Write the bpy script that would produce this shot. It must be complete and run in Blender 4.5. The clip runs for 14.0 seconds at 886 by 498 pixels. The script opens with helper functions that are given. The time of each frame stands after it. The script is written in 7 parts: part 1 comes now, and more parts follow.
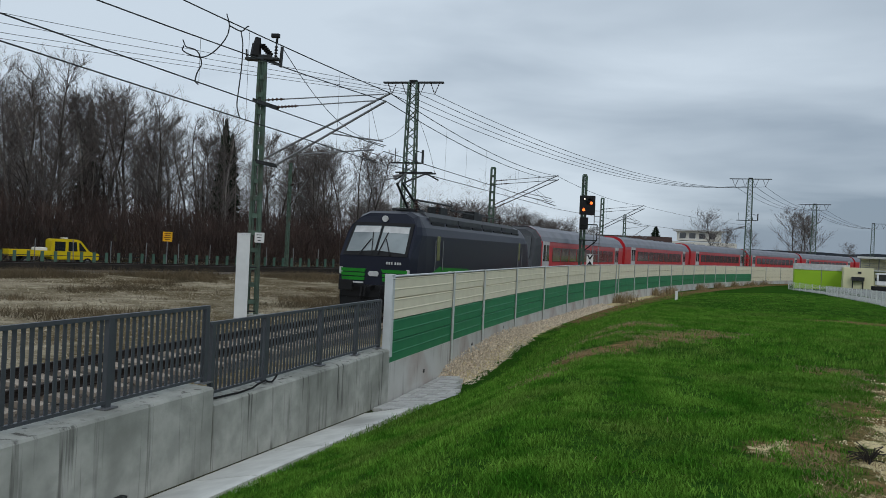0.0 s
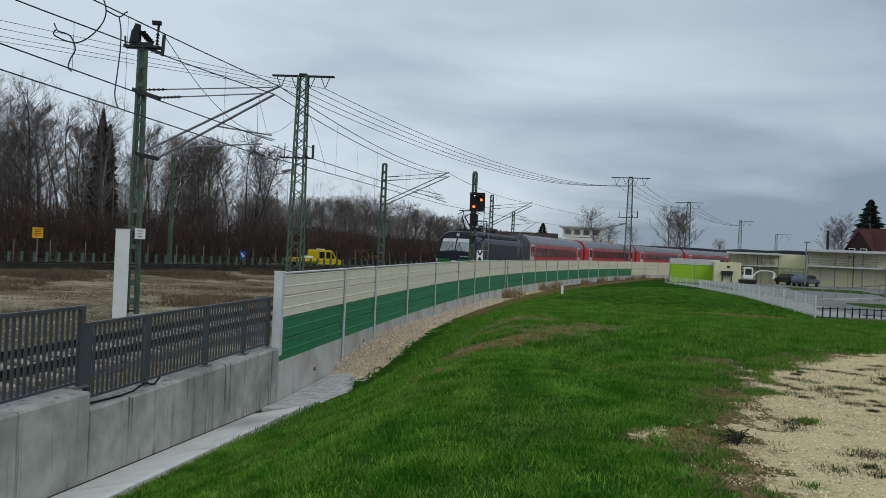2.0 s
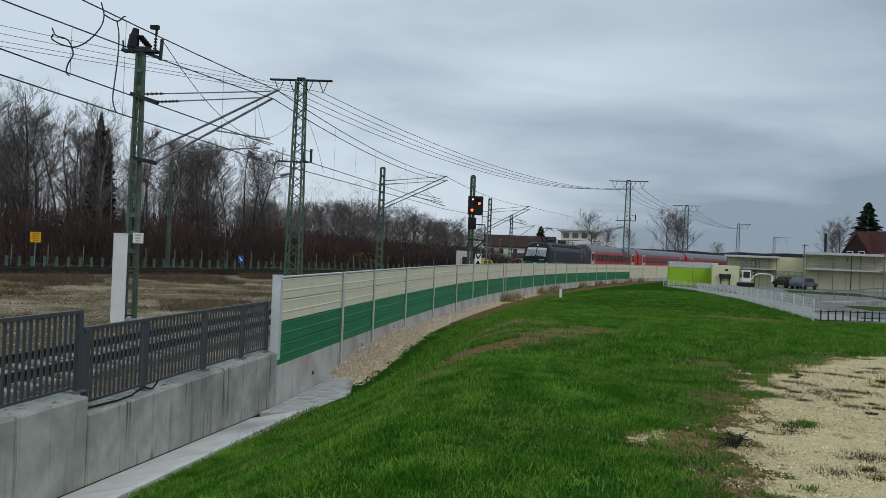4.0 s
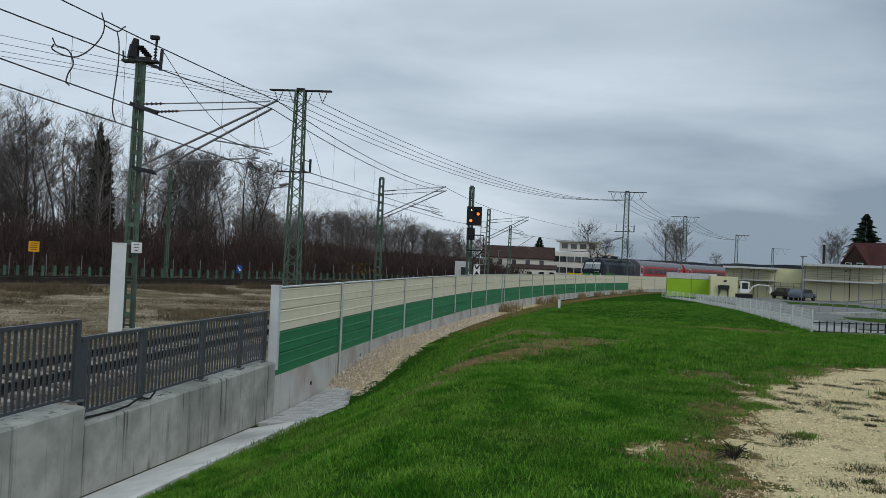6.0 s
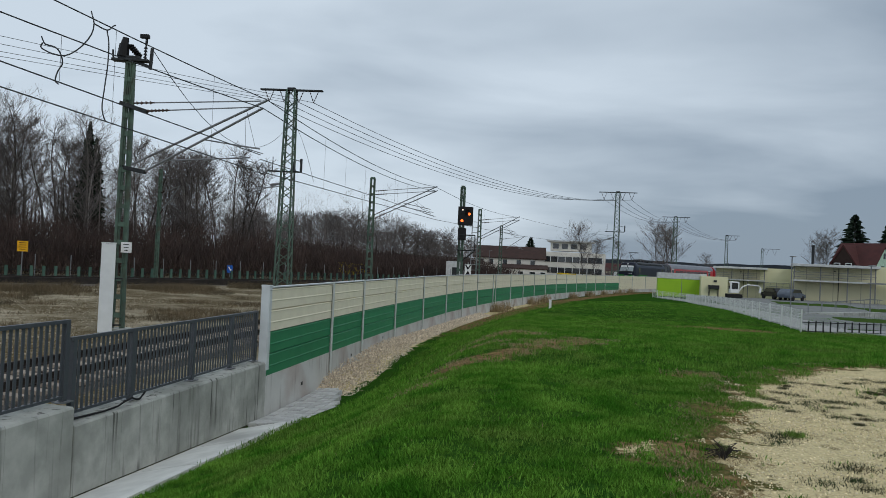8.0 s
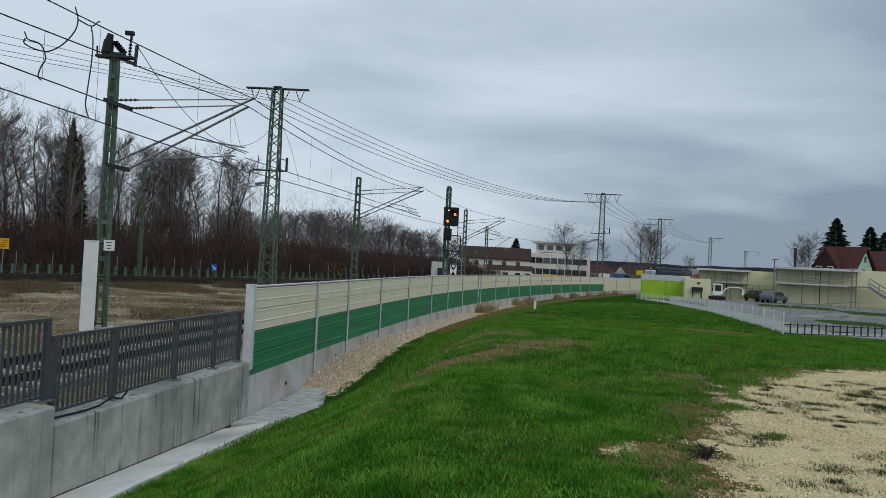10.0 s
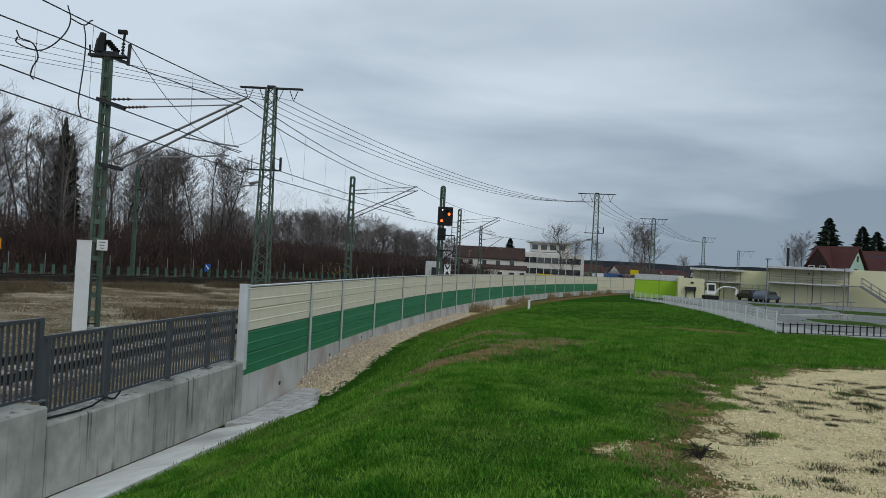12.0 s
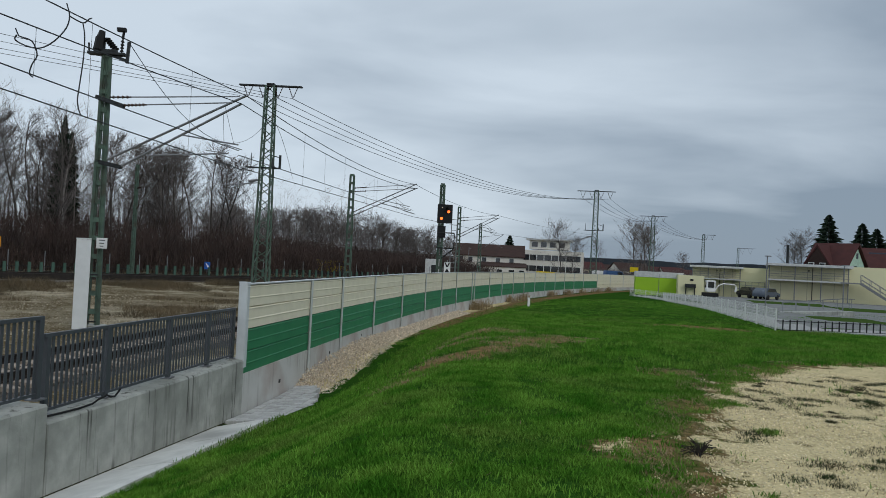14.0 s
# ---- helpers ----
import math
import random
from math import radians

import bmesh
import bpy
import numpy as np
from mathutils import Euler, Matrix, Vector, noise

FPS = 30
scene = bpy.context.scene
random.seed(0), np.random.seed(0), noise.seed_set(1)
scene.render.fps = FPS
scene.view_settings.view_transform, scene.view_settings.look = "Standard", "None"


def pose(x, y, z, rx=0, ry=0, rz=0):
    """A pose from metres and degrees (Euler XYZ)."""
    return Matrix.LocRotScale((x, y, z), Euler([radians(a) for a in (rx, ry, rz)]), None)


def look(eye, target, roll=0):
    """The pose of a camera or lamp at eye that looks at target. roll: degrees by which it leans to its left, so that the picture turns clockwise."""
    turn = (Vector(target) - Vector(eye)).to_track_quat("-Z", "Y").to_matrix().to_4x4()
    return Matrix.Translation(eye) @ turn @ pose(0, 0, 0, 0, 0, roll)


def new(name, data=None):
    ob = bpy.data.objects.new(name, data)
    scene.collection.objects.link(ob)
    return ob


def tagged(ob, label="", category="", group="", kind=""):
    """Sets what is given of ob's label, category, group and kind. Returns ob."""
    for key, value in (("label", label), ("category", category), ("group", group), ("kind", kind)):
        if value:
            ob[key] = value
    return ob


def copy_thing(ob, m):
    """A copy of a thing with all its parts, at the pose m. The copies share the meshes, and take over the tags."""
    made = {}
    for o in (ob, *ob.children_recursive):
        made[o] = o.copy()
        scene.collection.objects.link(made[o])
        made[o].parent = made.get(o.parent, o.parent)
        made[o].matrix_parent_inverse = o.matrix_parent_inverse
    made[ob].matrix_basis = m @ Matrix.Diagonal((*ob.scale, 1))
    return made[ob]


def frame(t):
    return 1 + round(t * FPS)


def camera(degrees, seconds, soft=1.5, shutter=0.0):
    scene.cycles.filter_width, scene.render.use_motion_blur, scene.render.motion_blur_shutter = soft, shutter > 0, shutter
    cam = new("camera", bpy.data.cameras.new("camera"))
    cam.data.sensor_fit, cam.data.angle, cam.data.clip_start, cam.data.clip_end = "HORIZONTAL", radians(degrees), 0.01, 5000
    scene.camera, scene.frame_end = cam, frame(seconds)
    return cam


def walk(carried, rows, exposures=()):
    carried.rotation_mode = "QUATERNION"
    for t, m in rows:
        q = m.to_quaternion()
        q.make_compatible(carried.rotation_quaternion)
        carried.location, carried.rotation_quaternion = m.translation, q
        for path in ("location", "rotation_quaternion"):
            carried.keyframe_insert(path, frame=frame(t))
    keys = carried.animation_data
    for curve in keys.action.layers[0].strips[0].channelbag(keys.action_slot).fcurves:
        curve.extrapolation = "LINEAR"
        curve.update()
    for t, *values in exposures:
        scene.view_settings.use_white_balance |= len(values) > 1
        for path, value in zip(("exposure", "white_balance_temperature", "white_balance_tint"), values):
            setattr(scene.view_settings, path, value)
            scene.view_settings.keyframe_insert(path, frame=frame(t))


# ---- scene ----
EYE = (0.0, 0.0, 1.6)
RAIL = -0.9          # top of rail
cam = camera(60.1, 14.0, soft=0.75)
# seconds, yaw, pitch, lean
PATH = [
    (0.0, 8.4, -0.1, -2.68),
    (0.5, 4.56, 0.01, -2.63),
    (1.0, 1.73, 0.06, -2.6),
    (1.5, 0.5, 0.02, -2.57),
    (2.0, 0.29, -0.01, -2.57),
    (2.5, 0.15, -0.01, -2.5),
    (3.0, 0.15, -0.07, -2.45),
    (3.7, 0.16, 0.12, -2.45),
    (4.6, 0.16, 0.55, -2.46),
    (5.5, 0.16, 0.86, -2.49),
    (6.0, 0.06, 1.05, -2.6),
    (6.5, 0.0, 1.05, -2.6),
    (7.0, -0.03, 1.06, -2.65),
    (7.5, -0.13, 1.08, -2.67),
    (8.0, -0.6, 1.08, -2.63),
    (8.5, -1.12, 1.11, -2.74),
    (9.0, -1.31, 1.13, -2.98),
    (10.2, -1.78, 1.17, -3.0),
    (11.5, -2.15, 1.19, -3.0),
    (12.0, -2.14, 1.16, -3.0),
    (12.5, -2.15, 1.16, -3.0),
    (13.0, -2.16, 1.15, -2.98),
    (13.5, -2.16, 1.15, -2.98),
    (14.0, -2.16, 0.98, -2.92),
]
walk(cam, [(t, pose(*EYE, 90 + p, r, w)) for t, w, p, r in PATH])
scene.view_settings.exposure = -0.05

# ---------------- world and sun ----------------
SUN_EL, SUN_AZ = radians(38), radians(150)
world = bpy.data.worlds.new("overcast_sky")
scene.world = world
world.use_nodes = True
wn, wl = world.node_tree.nodes, world.node_tree.links
wn.clear()
w_out = wn.new("ShaderNodeOutputWorld")
w_bg = wn.new("ShaderNodeBackground")
w_bg.inputs["Strength"].default_value = 0.1
sky = wn.new("ShaderNodeTexSky")
sky.sky_type = "NISHITA"
sky.sun_disc = False
sky.sun_elevation, sky.sun_rotation = SUN_EL, SUN_AZ
w_tc = wn.new("ShaderNodeTexCoord")
w_sep = wn.new("ShaderNodeSeparateXYZ")
wl.new(w_tc.outputs["Generated"], w_sep.inputs[0])


def w_math(op, a, b=None, clamp=False):
    n = wn.new("ShaderNodeMath")
    n.operation, n.use_clamp = op, clamp
    for i, v in enumerate((a, b)):
        if v is None:
            continue
        if isinstance(v, (int, float)):
            n.inputs[i].default_value = v
        else:
            wl.new(v, n.inputs[i])
    return n.outputs[0]


# clouds lie on a flat layer: the direction is divided by its height
w_h = w_math("ADD", w_math("MAXIMUM", w_sep.outputs[2], 0.0), 0.17)
w_comb = wn.new("ShaderNodeCombineXYZ")
wl.new(w_math("DIVIDE", w_sep.outputs[0], w_h), w_comb.inputs[0])
wl.new(w_math("DIVIDE", w_sep.outputs[1], w_h), w_comb.inputs[1])


def w_noise(scale, detail, rough, offset, stretch=(1, 1, 1), warp=0.0):
    mp = wn.new("ShaderNodeMapping")
    mp.inputs["Location"].default_value = offset
    mp.inputs["Scale"].default_value = stretch
    wl.new(w_comb.outputs[0], mp.inputs[0])
    n = wn.new("ShaderNodeTexNoise")
    n.inputs["Scale"].default_value = scale
    n.inputs["Detail"].default_value = detail
    n.inputs["Roughness"].default_value = rough
    n.inputs["Distortion"].default_value = warp
    wl.new(mp.outputs[0], n.inputs["Vector"])
    return n.outputs["Fac"]


w_big = w_noise(0.42, 4, 0.5, (3.1, 1.2, 0), (0.8, 1.0, 1), 0.4)
w_fine = w_noise(1.1, 5, 0.5, (0.4, 7.7, 0), (0.8, 1.2, 1), 0.3)
# the cover thins towards the south-west, where the sky is brighter
w_side = w_math("MULTIPLY", w_math("SUBTRACT", 0.02, w_sep.outputs[0]), 0.36)
w_mixv = w_math("ADD", w_math("ADD", w_math("MULTIPLY", w_big, 0.66), w_math("MULTIPLY", w_fine, 0.42)), w_math("ADD", w_math("ADD", w_side, w_math("ADD", w_math("MULTIPLY", w_math("MINIMUM", w_sep.outputs[2], 0.4), 0.5), w_math("MULTIPLY", w_math("MULTIPLY", w_sep.outputs[0], w_math("MINIMUM", w_math("SUBTRACT", w_sep.outputs[2], 0.17), 0.0)), 1.3))), -0.04))
w_ramp = wn.new("ShaderNodeValToRGB")
wl.new(w_mixv, w_ramp.inputs[0])
cr = w_ramp.color_ramp
cr.elements[0].position, cr.elements[0].color = 0.34, (2.5, 3.2, 4.05, 1)
cr.elements[1].position, cr.elements[1].color = 0.62, (6.35, 7.3, 8.25, 1)
w_mix = wn.new("ShaderNodeMixRGB")
w_mix.inputs[0].default_value = 0.93
wl.new(sky.outputs[0], w_mix.inputs[1])
wl.new(w_ramp.outputs[0], w_mix.inputs[2])
wl.new(w_mix.outputs[0], w_bg.inputs["Color"])
wl.new(w_bg.outputs[0], w_out.inputs["Surface"])

sun_data = bpy.data.lights.new("sun", "SUN")
sun_data.energy, sun_data.angle, sun_data.color = 0.8, radians(25), (1.0, 0.96, 0.9)
sun = new("sun", sun_data)
sun.matrix_world = look((0, 0, 50), (-50 * math.cos(SUN_EL) * math.sin(SUN_AZ), -50 * math.cos(SUN_EL) * math.cos(SUN_AZ), 50 - 50 * math.sin(SUN_EL)))


# ---------------- materials ----------------
def mat(name, color, rough=0.7, metal=0.0, color2=None, scale=3.0, detail=5.0, bump=0.0, bump_scale=None, rand=0.0,
        island=0.0, grime=None, grime_scale=0.6, stretch=(1, 1, 1), spec=0.22, streak=None, glow=None, glow_strength=1.0):
    """A surface of two tones mixed by noise, with an optional second, larger stain, random tone per piece and relief."""
    m = bpy.data.materials.new(name)
    m.use_nodes = True
    n, l = m.node_tree.nodes, m.node_tree.links
    p = n["Principled BSDF"]
    p.inputs["Roughness"].default_value, p.inputs["Metallic"].default_value = rough, metal
    p.inputs["Specular IOR Level"].default_value = spec
    tc = n.new("ShaderNodeTexCoord")
    mp = n.new("ShaderNodeMapping")
    mp.inputs["Scale"].default_value = stretch
    l.new(tc.outputs["Object"], mp.inputs[0])

    def noise_of(s, d):
        t = n.new("ShaderNodeTexNoise")
        t.inputs["Scale"].default_value, t.inputs["Detail"].default_value = s, d
        l.new(mp.outputs[0], t.inputs["Vector"])
        return t.outputs["Fac"]

    def ramp(fac, lo, hi):
        r = n.new("ShaderNodeMapRange")
        r.inputs["From Min"].default_value, r.inputs["From Max"].default_value = lo, hi
        l.new(fac, r.inputs["Value"])
        return r.outputs[0]

    def mixed(fac, a, b):
        x = n.new("ShaderNodeMixRGB")
        if isinstance(fac, float):
            x.inputs[0].default_value = fac
        else:
            l.new(fac, x.inputs[0])
        for i, c in ((1, a), (2, b)):
            if isinstance(c, tuple):
                x.inputs[i].default_value = (*c[:3], 1)
            else:
                l.new(c, x.inputs[i])
        return x.outputs[0]

    c2 = color2 or tuple(v * 0.8 for v in color)
    col = mixed(ramp(noise_of(scale, detail), 0.35, 0.65), color, c2)
    if grime:
        col = mixed(ramp(noise_of(grime_scale, 6), 0.48, 0.72), col, grime)
    if streak:
        ms = n.new("ShaderNodeMapping")
        ms.inputs["Scale"].default_value = (9.0, 9.0, 0.35)
        l.new(tc.outputs["Object"], ms.inputs[0])
        ts = n.new("ShaderNodeTexNoise")
        ts.inputs["Scale"].default_value, ts.inputs["Detail"].default_value = 1.0, 5
        l.new(ms.outputs[0], ts.inputs["Vector"])
        mk_ = n.new("ShaderNodeMath")
        mk_.operation = "MULTIPLY"
        l.new(ramp(ts.outputs["Fac"], 0.57, 0.66), mk_.inputs[0])
        l.new(ramp(noise_of(0.9, 3), 0.36, 0.58), mk_.inputs[1])
        col = mixed(mk_.outputs[0], col, streak)
    if rand or island:
        if rand:
            src = n.new("ShaderNodeObjectInfo").outputs["Random"]
        else:
            src = n.new("ShaderNodeNewGeometry").outputs["Random Per Island"]
        k = rand or island
        hsv = n.new("ShaderNodeHueSaturation")
        r = n.new("ShaderNodeMapRange")
        r.inputs["To Min"].default_value, r.inputs["To Max"].default_value = 1 - k, 1 + k
        l.new(src, r.inputs["Value"])
        l.new(r.outputs[0], hsv.inputs["Value"])
        l.new(col, hsv.inputs["Color"])
        col = hsv.outputs[0]
    l.new(col, p.inputs["Base Color"])
    if bump:
        b = n.new("ShaderNodeBump")
        b.inputs["Strength"].default_value, b.inputs["Distance"].default_value = bump, 0.02
        l.new(noise_of(bump_scale or scale * 6, 8), b.inputs["Height"])
        l.new(b.outputs[0], p.inputs["Normal"])
    if glow:
        p.inputs["Emission Color"].default_value = (*glow, 1)
        p.inputs["Emission Strength"].default_value = glow_strength
    return m


CONCRETE = mat("weathered_concrete", (0.45, 0.455, 0.42), 0.85, color2=(0.33, 0.34, 0.31), scale=3.4, grime=(0.235, 0.245, 0.22), grime_scale=0.8, bump=0.25, streak=(0.10, 0.10, 0.09))
CONCRETE_PALE = mat("pale_concrete", (0.68, 0.68, 0.645), 0.85, color2=(0.58, 0.58, 0.55), scale=2.5, grime=(0.36, 0.36, 0.34), bump=0.2)
CONCRETE_BASE = mat("smooth_concrete_plinth", (0.54, 0.54, 0.52), 0.85, color2=(0.47, 0.47, 0.45), scale=1.2, grime=(0.40, 0.33, 0.30), bump=0.15, rand=0.05, streak=(0.30, 0.29, 0.27))
RAILING = mat("grey_coated_steel", (0.085, 0.092, 0.105), 0.45, 0.3, color2=(0.09, 0.10, 0.11), scale=9, bump=0.03)
CREAM = mat("cream_aluminium", (0.77, 0.725, 0.56), 0.55, 0.0, color2=(0.71, 0.665, 0.51), scale=2.0, rand=0.03, bump=0.02)
GREEN = mat("green_aluminium", (0.036, 0.225, 0.10), 0.5, 0.0, color2=(0.03, 0.195, 0.088), scale=2.0, rand=0.05, bump=0.02)
POST = mat("galvanised_post", (0.60, 0.62, 0.60), 0.55, 0.1, color2=(0.52, 0.54, 0.52), scale=6)
POST_END = mat("pale_coated_post", (0.60, 0.63, 0.64), 0.5, 0.1, color2=(0.55, 0.58, 0.59), scale=4)
MAST = mat("green_painted_steel", (0.095, 0.15, 0.115), 0.6, 0.0, color2=(0.07, 0.105, 0.085), scale=4, grime=(0.08, 0.085, 0.065), grime_scale=2.0)
STEEL_DARK = mat("dark_weathered_steel", (0.045, 0.05, 0.052), 0.5, 0.5, color2=(0.03, 0.03, 0.03), scale=8)
LAWN = mat("mown_lawn", (0.035, 0.075, 0.015), 0.95, color2=(0.06, 0.09, 0.028), scale=5, bump=0.4, spec=0.0)
STEEL_GREY = mat("galvanised_steel", (0.25, 0.26, 0.27), 0.45, 0.6, color2=(0.2, 0.2, 0.21), scale=8)
WIRE = mat("copper_wire_aged", (0.05, 0.055, 0.06), 0.6, 0.3)
INSULATOR = mat("brown_insulator", (0.05, 0.03, 0.025), 0.3)
RUST = mat("rusty_rail", (0.03, 0.022, 0.018), 0.7, 0.1, color2=(0.02, 0.015, 0.013), scale=5)
SLEEPER = mat("concrete_sleeper", (0.36, 0.31, 0.255), 0.9, color2=(0.24, 0.20, 0.165), scale=3, rand=0.1, bump=0.2)
WHITE_BOX = mat("white_cabinet_paint", (0.68, 0.70, 0.70), 0.45, color2=(0.62, 0.64, 0.64), scale=3)
YELLOW = mat("yellow_vehicle_paint", (0.62, 0.47, 0.01), 0.35, color2=(0.56, 0.42, 0.01), scale=2)
SIGN_YELLOW = mat("orange_yellow_sign", (0.75, 0.38, 0.01), 0.45)
BLACK = mat("black_coating", (0.012, 0.012, 0.013), 0.5)
RUBBER = mat("black_rubber", (0.02, 0.02, 0.02), 0.85)
WHITE = mat("white_paint", (0.75, 0.75, 0.74), 0.5, color2=(0.68, 0.68, 0.66), scale=2)
ROCK = mat("pale_limestone", (0.72, 0.63, 0.50), 0.9, color2=(0.52, 0.43, 0.33), scale=6, island=0.3, bump=0.3)
BALLAST = mat("ballast_stone", (0.13, 0.115, 0.10), 0.9, color2=(0.08, 0.07, 0.06), scale=9, island=0.35, bump=0.3)
COBBLE = mat("grey_paving", (0.50, 0.50, 0.49), 0.85, color2=(0.40, 0.40, 0.39), scale=5, rand=0.15, bump=0.3)
LOCO = mat("anthracite_loco_paint", (0.012, 0.0145, 0.026), 0.32, color2=(0.014, 0.016, 0.028), scale=1.5, spec=0.2)
LOCO_ROOF = mat("grey_loco_roof", (0.05, 0.053, 0.06), 0.55, color2=(0.065, 0.07, 0.075), scale=2)
LOCO_GREEN = mat("bright_green_stripe", (0.015, 0.22, 0.02), 0.4)
GLASS = mat("dark_tinted_glass", (0.02, 0.024, 0.028), 0.06, spec=0.9)
SCREEN = mat("windscreen_glass", (0.26, 0.30, 0.31), 0.08, color2=(0.18, 0.21, 0.22), scale=1.0, spec=0.9)
RED = mat("traffic_red_paint", (0.56, 0.035, 0.045), 0.3, color2=(0.48, 0.025, 0.03), scale=1.2)
COACH_GLASS = mat("reddish_coach_glass", (0.11, 0.055, 0.05), 0.12, color2=(0.07, 0.04, 0.04), scale=0.8, spec=0.6)
# paler red with the reflection on the upper coach side put into the colour
RED_PALE = mat("red_reflection_band", (0.52, 0.12, 0.13), 0.4, color2=(0.46, 0.1, 0.11), scale=1.2)
COACH_ROOF = mat("grey_coach_roof", (0.21, 0.22, 0.25), 0.5, color2=(0.17, 0.18, 0.205), scale=1.2)
LIGHT_GREY = mat("light_grey_paint", (0.55, 0.56, 0.56), 0.4)
LENS_ORANGE = mat("orange_signal_lens", (0.8, 0.2, 0.02), 0.3, glow=(1.0, 0.13, 0.025), glow_strength=2.6)
LENS_WHITE = mat("white_signal_lens", (0.8, 0.8, 0.7), 0.3, glow=(1.0, 0.9, 0.75), glow_strength=2.0)
BARK = mat("grey_bark", (0.095, 0.085, 0.078), 0.9, color2=(0.055, 0.048, 0.044), scale=3, rand=0.2, bump=0.3)
TWIG = mat("bare_twigs", (0.17, 0.152, 0.145), 0.9, color2=(0.095, 0.083, 0.079), scale=2, rand=0.2)
BIRCH = mat("pale_birch_bark", (0.34, 0.32, 0.29), 0.85, color2=(0.16, 0.14, 0.13), scale=4, rand=0.1)
BRUSH = mat("reddish_brush_twigs", (0.08, 0.054, 0.046), 0.9, color2=(0.042, 0.031, 0.028), scale=0.35, island=0.3)
SPRUCE = mat("spruce_needles", (0.018, 0.035, 0.018), 0.85, color2=(0.012, 0.022, 0.014), scale=1.2, island=0.3)
DRY = mat("dry_grass", (0.33, 0.25, 0.14), 0.9, color2=(0.24, 0.18, 0.10), scale=2, island=0.35)
BLADE = mat("grass_blades", (0.04, 0.145, 0.0125), 0.65, color2=(0.14, 0.29, 0.04), scale=1.6, island=0.5, grime=(0.12, 0.19, 0.04), grime_scale=0.4, spec=0.0)
WEED = mat("dry_brown_stalks", (0.16, 0.12, 0.07), 0.9, color2=(0.075, 0.06, 0.036), scale=0.5, island=0.3)
LIME = mat("lime_green_render", (0.30, 0.50, 0.03), 0.8, color2=(0.27, 0.46, 0.03), scale=0.5)
PALE_YELLOW = mat("pale_yellow_render", (0.70, 0.67, 0.43), 0.85, color2=(0.64, 0.61, 0.39), scale=0.4)
BEIGE = mat("beige_grey_render", (0.62, 0.575, 0.38), 0.85, color2=(0.56, 0.52, 0.345), scale=0.4)
ROOF_RED = mat("dark_red_tiles", (0.072, 0.024, 0.022), 0.8, color2=(0.055, 0.02, 0.019), scale=1.0, bump=0.4, bump_scale=4)
ROOF_BROWN = mat("dark_brown_tiles", (0.055, 0.03, 0.025), 0.85, color2=(0.04, 0.024, 0.02), scale=1.0, bump=0.3, bump_scale=4)
MINT = mat("mint_render", (0.42, 0.58, 0.48), 0.85)
BROWN_WOOD = mat("dark_brown_boards", (0.035, 0.02, 0.016), 0.8)
WHITE_WALL = mat("white_render", (0.66, 0.64, 0.58), 0.85, color2=(0.58, 0.56, 0.51), scale=0.3)
# the haze of distance is mixed into this blue-grey
HILL = mat("haze_tinted_wooded_hill", (0.05, 0.06, 0.075), 1.0, color2=(0.03, 0.037, 0.047), scale=0.012)
SOLAR = mat("solar_panel", (0.02, 0.025, 0.04), 0.15)
ASPHALT = mat("grey_asphalt", (0.13, 0.13, 0.13), 0.9, color2=(0.10, 0.10, 0.10), scale=4, bump=0.2)
PATHM = mat("light_path_paving", (0.33, 0.33, 0.32), 0.9, color2=(0.28, 0.28, 0.27), scale=2)


# ---------------- mesh helpers ----------------
def part(name, bm, material, parent=None, label=""):
    me = bpy.data.meshes.new(name)
    bm.to_mesh(me)
    bm.free()
    me.materials.append(material)
    ob = new(name, me)
    ob.parent = parent
    if label:
        tagged(ob, label)
    return ob


def thing(name, label, category, at=None, group="", kind=""):
    ob = new(name)
    ob.empty_display_size = 0.2
    if at is not None:
        ob.matrix_world = at
    return tagged(ob, label, category, group, kind)


def box(bm, c, size, rz=0.0, bevel=0.0, m=None):
    t = (m or Matrix.Identity(4)) @ pose(*c, 0, 0, rz) @ Matrix.Diagonal((*size, 1))
    vs = bmesh.ops.create_cube(bm, size=1, matrix=t)["verts"]
    if bevel:
        es = list({e for v in vs for e in v.link_edges})
        bmesh.ops.bevel(bm, geom=es, offset=bevel, segments=2, profile=0.7, affect="EDGES")
    return bm


def tube(bm, p, q, r, n=6, r2=None, caps=True):
    p, q = Vector(p), Vector(q)
    d = q - p
    if d.length < 1e-6:
        return bm
    m = Matrix.Translation((p + q) / 2) @ d.to_track_quat("Z", "Y").to_matrix().to_4x4()
    bmesh.ops.create_cone(bm, cap_ends=caps, segments=n, radius1=r, radius2=r if r2 is None else r2, depth=d.length, matrix=m)
    return bm


def chain(bm, pts, r, n=5):
    """One tube bent through the points."""
    pts = [Vector(p) for p in pts]
    rings, side = [], None
    for i, p in enumerate(pts):
        d = (pts[min(i + 1, len(pts) - 1)] - pts[max(i - 1, 0)]).normalized()
        side = d.orthogonal().normalized() if side is None else (side - d * side.dot(d)).normalized()
        up = d.cross(side)
        rings.append([bm.verts.new(p + (side * math.cos(2 * math.pi * k / n) + up * math.sin(2 * math.pi * k / n)) * r) for k in range(n)])
    for a, b in zip(rings, rings[1:]):
        for k in range(n):
            bm.faces.new((a[k], a[(k + 1) % n], b[(k + 1) % n], b[k]))
    bm.faces.new(rings[0][::-1])
    bm.faces.new(rings[-1])
    return bm


